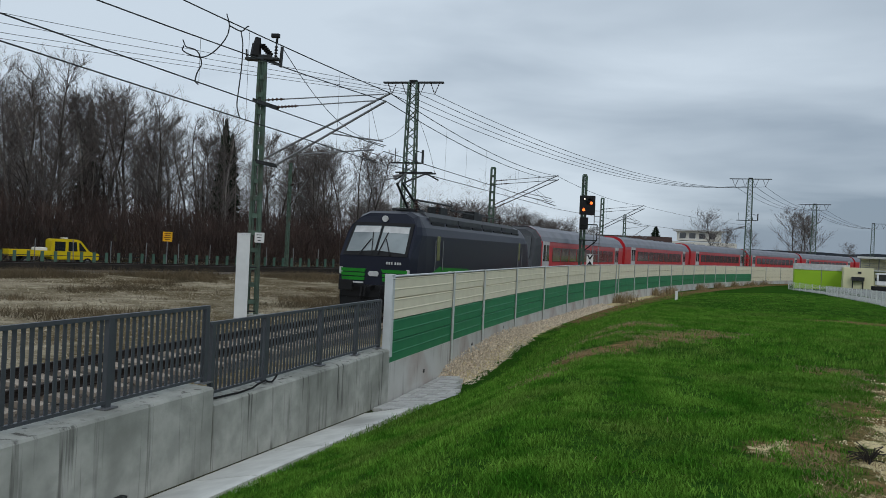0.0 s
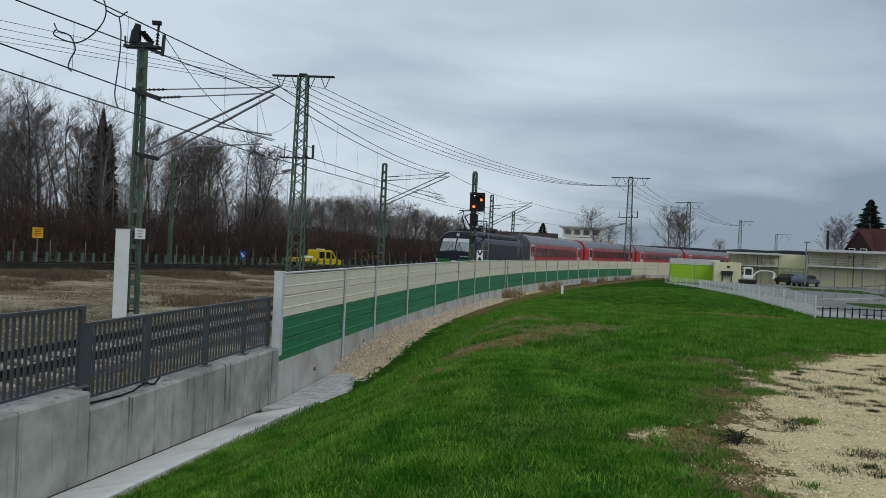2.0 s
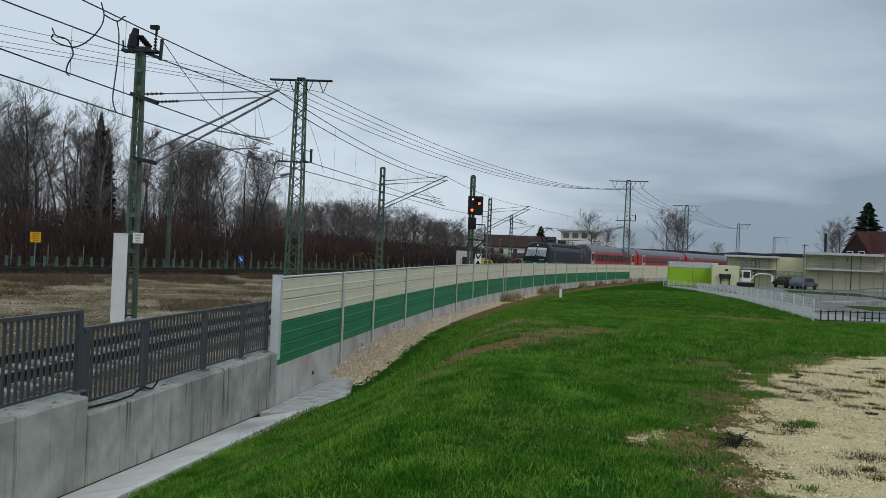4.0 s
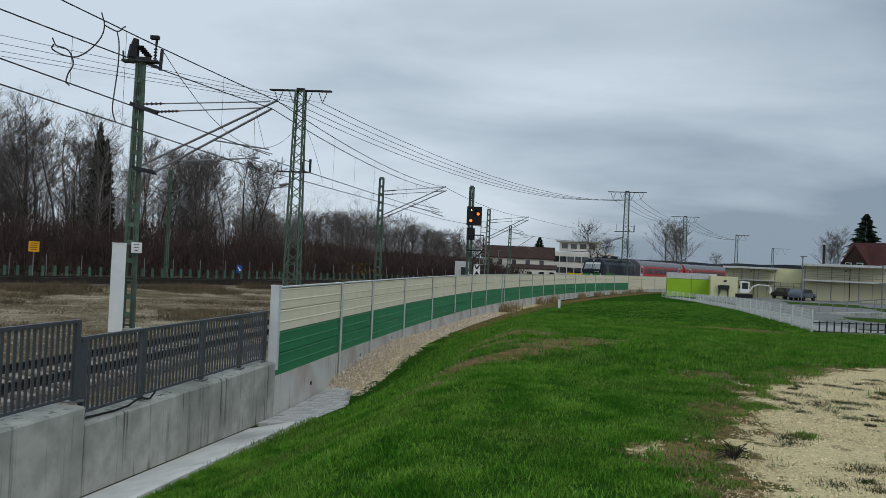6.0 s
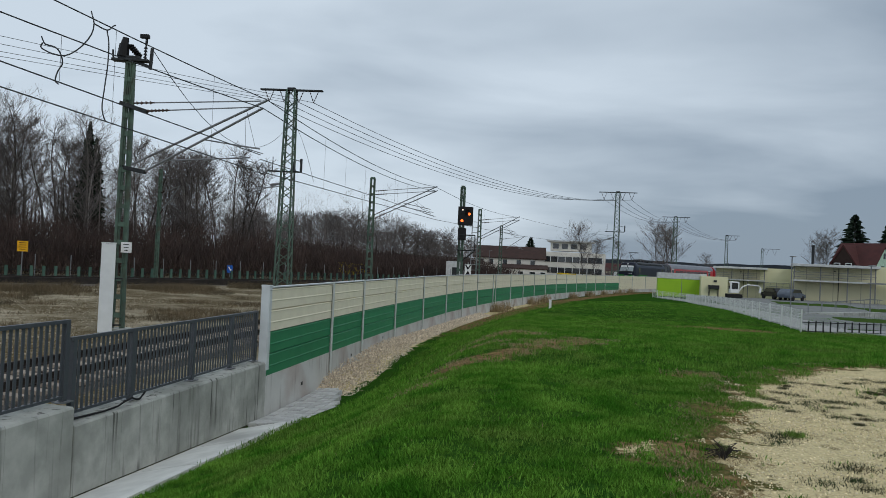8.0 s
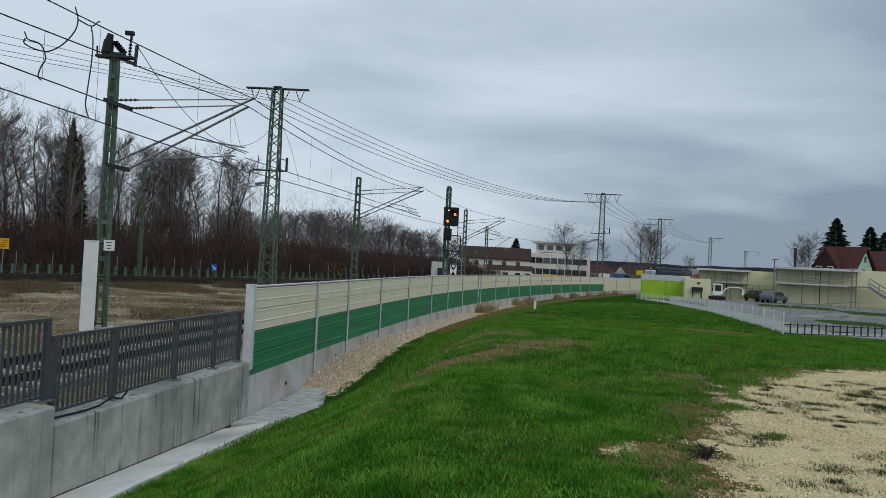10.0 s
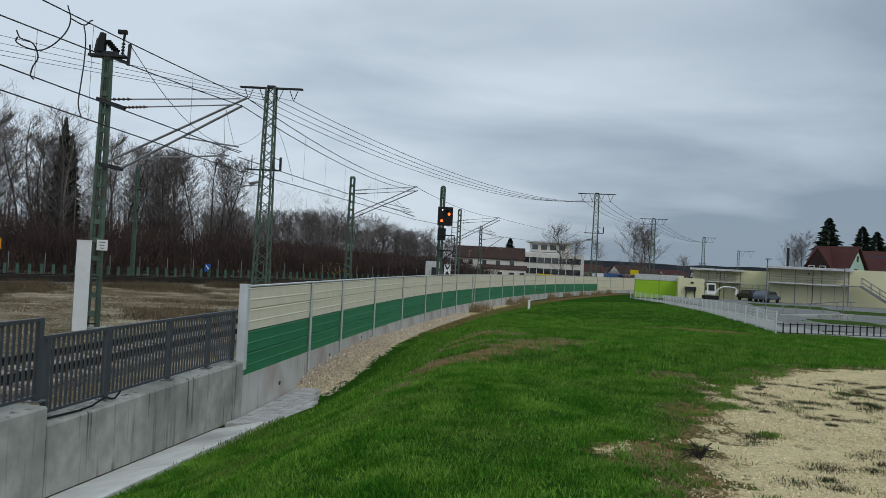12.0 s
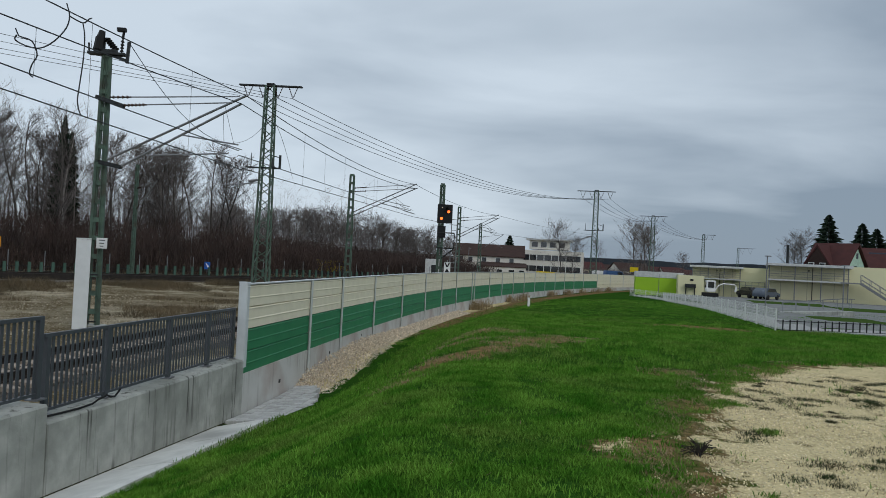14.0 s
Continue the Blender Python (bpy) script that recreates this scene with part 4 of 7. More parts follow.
loose("jumper_cable", [(-9.06, 17.2, 6.28), (-8.98, 17.15, 6.15), (-8.9, 17.1, 6.08), (-8.66, 17.15, 6.0), (-8.56, 17.2, 5.72), (-8.66, 17.2, 5.5), (-8.7, 17.2, 5.3), (-8.62, 17.2, 5.22)], 0.016, "black jumper cable hanging down to the contact wire")
H1 = mast_1.matrix_world @ Vector((0.7, 0, 9.45))
ARM2 = M2.matrix_world @ Vector((0, 0, 12.6))
cable("slack_cable", H1, ARM2, 2.6, 0.014, "slack black cable between two masts")
cable("slack_cable", M2.matrix_world @ Vector((0.3, 0, 12.6)), M2.matrix_world @ Vector((2.0, 0, 8.2)), -0.5, 0.014, "slack black cable on a lattice mast")


# ---------------- signal ----------------
def build_signal():
    t = thing("railway_signal", "black colour-light railway signal with lit orange lamps behind the barrier", "railway signal", Matrix.Translation((1.66, 51, -1.11)) @ pose(0, 0, 0, 0, 0, -4))
    t.scale = (1.085, 1.085, 1.085)
    part("post", channel_mast(BM(), -0.4, 7.25, 0.22, 0.18), MAST, t)
    b = BM()
    box(b, (0.22, -0.25, 5.45), (0.92, 0.16, 1.15), bevel=0.03)
    tube(b, (0.35, -0.33, 5.72), (0.35, -0.5, 5.72), 0.13, 12, caps=False)
    part("signal_head", b, BLACK, t)
    for x, z, r, m in ((0.45, 5.58, 0.085, LENS_ORANGE), (0.02, 5.16, 0.085, LENS_ORANGE), (0.05, 5.82, 0.035, LENS_WHITE)):
        b = BM()
        tube(b, (x, -0.33, z), (x, -0.35, z), r, 14)
        part("lamp", b, m, t)
    b = BM()
    box(b, (0.05, -0.25, 4.35), (0.5, 0.2, 0.72), bevel=0.02)
    part("lower_box", b, BLACK, t)
    b = BM()
    box(b, (0.35, 0.0, 3.35), (1.1, 0.9, 0.06))
    for sx in (-0.15, 0.85):
        for y in (-0.42, 0.42):
            bar(b, (sx, y, 3.35), (sx, y, 4.3), 0.04, 0.04)
    for y in (-0.42, 0.42):
        bar(b, (-0.15, y, 4.3), (0.85, y, 4.3), 0.04, 0.04)
    bar(b, (0.1, 0, 2.7), (0.8, 0, 3.3), 0.07, 0.07)
    part("service_platform", b, STEEL_DARK, t)
    b = BM()
    for x in (0.65, 1.0):
        bar(b, (x, 0.3, -0.3), (x, 0.3, 5.6), 0.05, 0.05)
    for i in range(16):
        bar(b, (0.65, 0.3, 0.2 + 0.33 * i), (1.0, 0.3, 0.2 + 0.33 * i), 0.03, 0.03)
    part("ladder", b, STEEL_GREY, t)
    bd = thing("distance_board", "white board with a black cross on a post", "sign", Matrix.Translation((2.16, 49.8, RAIL + 0.55)) @ pose(0, 0, 0, 0, 0, -5))
    b = BM()
    tube(b, (0, 0.03, -0.3), (0, 0.03, 2.1), 0.035, 8)
    part("post", b, STEEL_GREY, bd)
    b = BM()
    box(b, (0, 0, 1.6), (0.42, 0.02, 0.72), bevel=0.004)
    brd = part("board", b, WHITE, bd)
    b = BM()
    prism(b, [(-0.2, 1.94), (-0.11, 1.94), (0.0, 1.74), (0.11, 1.94), (0.2, 1.94), (0.045, 1.64), (-0.045, 1.64)], -0.016, -0.011, "y")
    prism(b, [(0.0, 1.56), (-0.17, 1.28), (0.17, 1.28)], -0.016, -0.011, "y")
    part("cross_mark", b, BLACK, brd)


build_signal()


# ---------------- train ----------------
OLIVE_GLASS = mat("olive_door_glass", (0.16, 0.17, 0.07), 0.2)


def poly_body(outline, half, taper):
    """A body from a side outline (y, z), drawn across x, each end point narrowed by taper(y, z); long edges rounded."""
    bm = BM()
    xs = (-half, half)
    rows = [[bm.verts.new((x * taper(y, z), y, z)) for y, z in outline] for x in xs]
    n = len(outline)
    fl, fr = bm.faces.new(rows[0]), bm.faces.new(rows[1][::-1])
    for i in range(n):
        bm.faces.new((rows[0][i], rows[1][i], rows[1][(i + 1) % n], rows[0][(i + 1) % n]))
    bmesh.ops.recalc_face_normals(bm, faces=bm.faces)
    return bm


def section_body(sections, outline):
    """Cross-section outline (x, z) lofted along y; sections: (y, width factor, height factor, base z)."""
    bm = BM()
    rows = [[bm.verts.new((x * w, y + (z - 1.0) * sh, 1.0 + (z - 1.0) * h)) for x, z in outline] for y, w, h, sh in sections]
    n = len(outline)
    for a, b in zip(rows, rows[1:]):
        for i in range(n):
            bm.faces.new((a[i], b[i], b[(i + 1) % n], a[(i + 1) % n]))
    bm.faces.new(rows[0])
    bm.faces.new(rows[-1][::-1])
    bmesh.ops.recalc_face_normals(bm, faces=bm.faces)
    return bm


def bogie(parent, y):
    g = part("bogie", box(box(BM(), (0.95, y, 0.6), (0.14, 3.4, 0.4), bevel=0.05), (-0.95, y, 0.6), (0.14, 3.4, 0.4), bevel=0.05), BLACK, parent)
    for dy in (-1.25, 1.25):
        b = BM()
        for sx in (-0.75, 0.75):
            tube(b, (sx - 0.07, y + dy, 0.5), (sx + 0.07, y + dy, 0.5), 0.5, 20)
        tube(b, (-0.75, y + dy, 0.5), (0.75, y + dy, 0.5), 0.09, 8)
        part("wheelset", b, STEEL_DARK, g)


def build_loco():
    t = thing("locomotive", "anthracite electric locomotive with green stripes and a raised pantograph", "locomotive")
    prof = [(-1.5, 1.0), (-1.5, 2.05), (-1.5, 2.9), (-1.42, 3.2), (-1.15, 3.62), (-0.8, 3.78), (0.8, 3.78), (1.15, 3.62), (1.42, 3.2), (1.5, 2.9), (1.5, 2.05), (1.5, 1.0)]

    def sec(y, w, top):
        return (y, w, (top - 1.0) / 2.78, 0.0)
    mid = section_body([(-7.6, 1, 1, 0), (7.6, 1, 1, 0)], prof)
    part("body", mid, LOCO, t)
    for sg in (-1, 1):
        # cab: nose upright below the windscreen, raked above
        bm = BM()
        rings = []
        for y, w, zs in ((7.6, 1.0, None), (8.25, 0.985, 0.0), (9.0, 0.93, 1.0)):
            ring = []
            for x, z in prof:
                yy = y
                if y > 8.5:
                    yy = 9.05 - max(0.0, z - 2.05) * 0.62 - abs(x) * 0.10
                elif y > 8.0:
                    yy = 8.35 - max(0.0, z - 2.05) * 0.42
                zz = z - (0.10 if y > 8.5 and z > 3.5 else 0.0)
                ring.append(bm.verts.new((x * w, sg * yy, zz)))
            rings.append(ring)
        n = len(prof)
        for a, c in zip(rings, rings[1:]):
            for i in range(n):
                bm.faces.new((a[i], c[i], c[(i + 1) % n], a[(i + 1) % n]))
        # front closed with a row at the waist
        f = rings[-1]
        bm.faces.new((f[0], f[1], f[-2], f[-1]))
        bm.faces.new(f[1:-1])
        bmesh.ops.recalc_face_normals(bm, faces=bm.faces)
        cab = part("cab", bm, LOCO, t)

        def front(x, z, out=0.0):
            """A point on the front at a height."""
            y = 8.92 - max(0.0, z - 2.05) * 0.60 + out
            return Vector((x, sg * y, z))

        def panel(name, corners, material, parent, out=0.02, label=""):
            bm = BM()
            a = [bm.verts.new(front(x, z, out)) for x, z in corners]
            c = [bm.verts.new(front(x, z, out - 0.05)) for x, z in corners]
            bm.faces.new(a)
            bm.faces.new(c[::-1])
            k = len(corners)
            for i in range(k):
                bm.faces.new((a[i], c[i], c[(i + 1) % k], a[(i + 1) % k]))
            bmesh.ops.recalc_face_normals(bm, faces=bm.faces)
            return part(name, bm, material, parent, label)
        panel("windscreen_surround", [(-1.28, 2.08), (1.28, 2.08), (1.22, 3.32), (-1.22, 3.32)], BLACK, cab, 0.012)
        for sx in (-1, 1):
            ws = panel("windscreen", [(sx * 0.05, 2.28), (sx * 1.17, 2.20), (sx * 1.10, 3.18), (sx * 0.05, 3.2)], SCREEN, cab, 0.03, "wide pale windscreen pane")
            panel("blind", [(sx * 0.07, 2.95), (sx * 1.10, 2.93), (sx * 1.08, 3.16), (sx * 0.07, 3.18)], LIGHT_GREY, cab, 0.036)
            b = BM()
            bar(b, front(sx * 0.12, 2.15, 0.06), front(sx * 0.30, 2.95, 0.06), 0.03, 0.03)
            bar(b, front(sx * 0.62, 2.12, 0.06), front(sx * 0.30, 2.7, 0.06), 0.03, 0.03)
            part("wiper", b, BLACK, cab)
            # headlight cluster
            b = BM()
            box(b, (sx * 1.33, sg * 8.88, 1.50), (0.14, 0.08, 0.26), bevel=0.03)
            part("headlight", b, LIGHT_GREY, cab)
            for k in range(3):
                zt = 1.60 - 0.155 * k
                panel("green_bar", [(sx * 0.36, zt - 0.12), (sx * (1.30 - 0.02 * k), zt - 0.12), (sx * (1.32 - 0.02 * k), zt), (sx * (0.30 + 0.03 * k), zt)], LOCO_GREEN, cab, 0.02, "bright green nose stripe")
            panel("white_line", [(sx * 0.40, 1.06), (sx * 1.26, 1.06), (sx * 1.26, 1.12), (sx * 0.40, 1.12)], LIGHT_GREY, cab, 0.02)
            # buffers
            b = BM()
            tube(b, (sx * 0.875, sg * 8.8, 1.0), (sx * 0.875, sg * 9.35, 1.0), 0.11, 12)
            box(b, (sx * 0.875, sg * 9.38, 1.0), (0.55, 0.06, 0.38), bevel=0.03)
            part("buffer", b, BLACK, cab)
            # side window of the cab and the door with its light glass
            b = BM()
            box(b, (sx * 1.495, sg * 6.3, 2.45), (0.03, 0.34, 0.95), bevel=0.02)
            part("door_window", b, OLIVE_GLASS, t)
            for dy in (-0.42, 0.42):
                part("grab_rail", tube(BM(), (sx * 1.54, sg * 6.3 + dy, 1.6), (sx * 1.54, sg * 6.3 + dy, 2.75), 0.014, 6), STEEL_GREY, t)
            if sg < 0:
                b = BM()
                prism(b, [(-8.2, 1.02), (-2.2, 1.02), (-2.5, 1.62), (-5.6, 1.70), (-6.1, 1.74), (-6.9, 1.5), (-7.6, 1.3)], sx * 1.47, sx * 1.508, "x")
                part("green_swoosh", b, LOCO_GREEN, t, "dark green side stripe")
        b = BM()
        for y0 in (8.92,):
            tube(b, front(0, 3.47, 0.0), front(0, 3.47, 0.06), 0.12, 14)
        part("top_light", b, LIGHT_GREY, cab)
        panel("emblem", [(-0.22, 1.42), (-0.14, 1.34), (0.16, 1.34), (0.21, 1.45), (0.13, 1.53), (-0.16, 1.52)], LIGHT_GREY, cab, 0.03)
        for k in range(6):
            c = front(0.52 + 0.095 * k + (0.05 if k > 2 else 0), 1.84, 0.02)
            part("number_bar", box(BM(), c, (0.055, 0.03, 0.09)), LIGHT_GREY, cab)
        b = BM()
        box(b, (0, sg * 8.75, 0.78), (2.7, 0.35, 0.5), bevel=0.05)
        prism(b, [(-1.3, 0.16), (1.3, 0.16), (1.36, 0.6), (-1.36, 0.6)], sg * 8.6, sg * 8.9, "y")
        bar(b, (0, sg * 8.9, 0.95), (0, sg * 9.3, 0.9), 0.12, 0.14)
        for x in (-0.45, -0.3, 0.35, 0.55):
            chain(b, [(x, sg * 8.95, 0.95), (x * 0.9, sg * 9.12, 0.6), (x * 0.8, sg * 8.98, 0.45)], 0.03, 6)
        part("buffer_beam", b, BLACK, t)
        bogie(t, sg * 4.75)
    b = BM()
    box(b, (0, 0, 0.72), (2.5, 5.2, 0.6), bevel=0.06)
    box(b, (0, 0, 0.95), (2.9, 16.6, 0.14), bevel=0.02)
    part("underframe", b, BLACK, t)
    b = BM()
    prism(b, [(-1.2, 3.55), (-0.9, 3.84), (0.9, 3.84), (1.2, 3.55)], -6.6, 6.6, "y")
    part("roof_hatches", b, LOCO_ROOF, t)
    for sx in (-1, 1):
        for k in range(8):
            part("louvre", box(BM(), (sx * 1.29, -6.0 + 1.7 * k, 3.36), (0.10, 1.45, 0.16), bevel=0.02), BLACK, t)
        for k in range(4):
            lv = part("roof_panel", box(BM(), (sx * 1.22, -5.1 + 3.4 * k, 3.56), (0.10, 3.2, 0.2), bevel=0.02), LOCO_ROOF, t)
    b = BM()
    for k in range(11):
        y = -6.2 + 1.2 * k
        x = 0.45 * (-1) ** k
        insulator(b, (x, y, 3.84), (x, y, 4.32), 0.12, 4)
    part("roof_insulator", b, INSULATOR, t)
    b = BM()
    chain(b, [(0.4, -6.3, 4.32), (0.4, -2.0, 4.36), (-0.4, 0.4, 4.32), (-0.4, 5.8, 4.34)], 0.045, 6)
    chain(b, [(0.75, -3.0, 4.1), (0.75, 5.5, 4.1)], 0.03, 6)
    box(b, (-0.3, 3.2, 4.08), (0.8, 1.1, 0.45), bevel=0.03)
    box(b, (0.5, 0.6, 4.05), (0.6, 0.8, 0.42), bevel=0.03)
    box(b, (0.3, -3.4, 4.02), (0.6, 0.9, 0.34), bevel=0.03)
    part("roof_conductor", b, STEEL_DARK, t)
    b = BM()
    box(b, (0, -5.9, 3.92), (0.9, 1.3, 0.08))
    for sx in (-1, 1):
        tube(b, (sx * 0.25, -5.3, 3.95), (sx * 0.12, -6.9, 4.9), 0.05, 6)
        tube(b, (sx * 0.08, -6.9, 4.9), (sx * 0.45, -5.3, 5.45), 0.035, 6)
        tube(b, (sx * 0.45, -5.3, 5.45), (sx * 0.95, -5.2, 5.2), 0.03, 6)
    bar(b, (-0.8, -5.15, 5.47), (0.8, -5.15, 5.47), 0.06, 0.06)
    bar(b, (-0.8, -5.55, 5.47), (0.8, -5.55, 5.47), 0.06, 0.06)
    part("pantograph", b, STEEL_DARK, t, "raised dark pantograph")
    return t


COACH_SEC = [(-1.41, 0.95), (-1.43, 2.9), (-1.32, 3.35), (-1.0, 3.75), (-0.5, 3.98), (0.5, 3.98), (1.0, 3.75), (1.32, 3.35), (1.43, 2.9), (1.41, 0.95)]


def build_coach(cab_end):
    t = thing("passenger_coach", "red passenger coach with a grey roof and dark window band", "train coach", group="coaches of the train")
    y0 = -13.0 if not cab_end else -11.3
    part("body", section_body([(y0, 1, 1, 0), (13.0, 1, 1, 0)], COACH_SEC), RED, t)
    if cab_end:
        part("cab", section_body([(-13.0, 0.93, 0.93, 0.42), (-12.2, 0.985, 0.98, 0.3), (-11.3, 1, 1, 0)], COACH_SEC), LOCO_ROOF, t, "slanted dark grey driving cab front")
        b = BM()
        v = [bm_v for bm_v in ((-1.1, -12.62, 2.0), (1.1, -12.62, 2.0), (1.0, -12.05, 3.35), (-1.0, -12.05, 3.35))]
        f0 = [b.verts.new(p) for p in v]
        f1 = [b.verts.new((p[0], p[1] + 0.1, p[2])) for p in v]
        b.faces.new(f0)
        b.faces.new(f1[::-1])
        for i in range(4):
            b.faces.new((f0[i], f1[i], f1[(i + 1) % 4], f0[(i + 1) % 4]))
        part("windscreen", b, GLASS, t)
    # roof skin, proud of the body
    roof = [(x * 1.008, z + 0.012) for x, z in COACH_SEC if z > 3.0]
    roof = [(-1.44, 3.08)] + roof + [(1.44, 3.08)]
    b = BM()
    prism(b, roof, y0 + 0.05, 13.06, "y")
    part("roof", b, COACH_ROOF, t, "grey ribbed roof")
    for k in range(5):
        part("roof_vent", box(BM(), (0, -9 + 4.5 * k, 4.0), (0.7, 1.3, 0.12), bevel=0.03), COACH_ROOF, t)
    for sx in (-1, 1):
        # pale strip over the windows: reflected light painted as a lighter red
        b = BM()
        box(b, (sx * 1.425, (y0 + 13) / 2, 2.93), (0.03, 12.7 - y0, 0.22))
        part("pale_band", b, RED_PALE, t)
        for k in range(9):
            y = -8.0 + 2.0 * k
            b = BM()
            box(b, (sx * 1.43, y, 2.28), (0.03, 1.86, 0.9), bevel=0.02)
            part("window", b, COACH_GLASS, t)
        for y in (-10.4, 10.4):
            b = BM()
            box(b, (sx * 1.435, y, 2.05), (0.04, 1.35, 2.05), bevel=0.03)
            d = part("door", b, LIGHT_GREY, t, "pale grey door")
            for dy in (-0.33, 0.33):
                b = BM()
                box(b, (sx * 1.46, y + dy, 2.35), (0.02, 0.45, 1.0), bevel=0.03)
                part("door_window", b, GLASS, d)
    b = BM()
    box(b, (0, 0, 0.75), (2.3, 12.0, 0.45), bevel=0.05)
    box(b, (0, 13.15, 2.1), (1.2, 0.4, 2.2), bevel=0.05)
    part("underframe", b, BLACK, t)
    bogie(t, -9.0)
    bogie(t, 9.0)
    return t


loco = build_loco()
coaches = [build_coach(True), build_coach(False)]
for k in range(4):
    coaches.append(copy_thing(coaches[1], Matrix.Identity(4)))


# ---------------- yellow truck ----------------
def build_truck():
    t = thing("crew_cab_truck", "yellow crew-cab flatbed truck driving on the road", "truck")
    b = BM()
    prism(b, [(-0.3, 0.55), (3.55, 0.55), (3.6, 1.1), (2.75, 1.3), (2.05, 2.2), (1.7, 2.32), (-0.2, 2.32), (-0.35, 2.2)], -0.98, 0.98, "x")
    bmesh.ops.bevel(b, geom=list(b.edges), offset=0.05, segments=2, affect="EDGES")
    part("cab", b, YELLOW, t)
    for sx in (-1, 1):
        for o in ([(-0.1, 1.3), (0.75, 1.3), (0.75, 2.1), (-0.1, 2.1)], [(1.0, 1.3), (1.75, 1.3), (1.65, 2.1), (1.0, 2.1)], [(1.9, 1.3), (2.5, 1.3), (1.98, 2.0), (1.85, 2.05)]):
            b = BM()
            prism(b, o, sx * 0.97, sx * 0.995, "x")
            part("side_window", b, GLASS, t)
    b = BM()
    prism(b, [(2.74, 1.36), (2.79, 1.36), (2.14, 2.2), (2.09, 2.2)], -0.85, 0.85, "x")
    part("windscreen", b, GLASS, t)
    b = BM()
    box(b, (0, -1.95, 0.85), (2.1, 3.3, 0.1), bevel=0.01)
    for sx in (-1, 1):
        box(b, (sx * 1.04, -1.95, 1.1), (0.04, 3.3, 0.42), bevel=0.01)
    box(b, (0, -3.6, 1.1), (2.1, 0.04, 0.42), bevel=0.01)
    part("flatbed", b, YELLOW, t)
    b = BM()
    box(b, (-0.2, -1.0, 1.25), (1.2, 1.0, 0.6), bevel=0.12)
    part("load", b, WHITE, t)
    b = BM()
    box(b, (0, 0.9, 2.4), (1.2, 0.3, 0.12), bevel=0.04)
    part("light_bar", b, WHITE, t)
    for y in (2.6, -2.3):
        for sx in (-1, 1):
            b = BM()
            tube(b, (sx * 0.75, y, 0.36), (sx * 1.0, y, 0.36), 0.36, 18)
            w = part("wheel", b, RUBBER, t)
            b = BM()
            tube(b, (sx * 0.98, y, 0.36), (sx * 1.01, y, 0.36), 0.2, 12)
            part("rim", b, STEEL_GREY, w)
    return t


truck = build_truck()


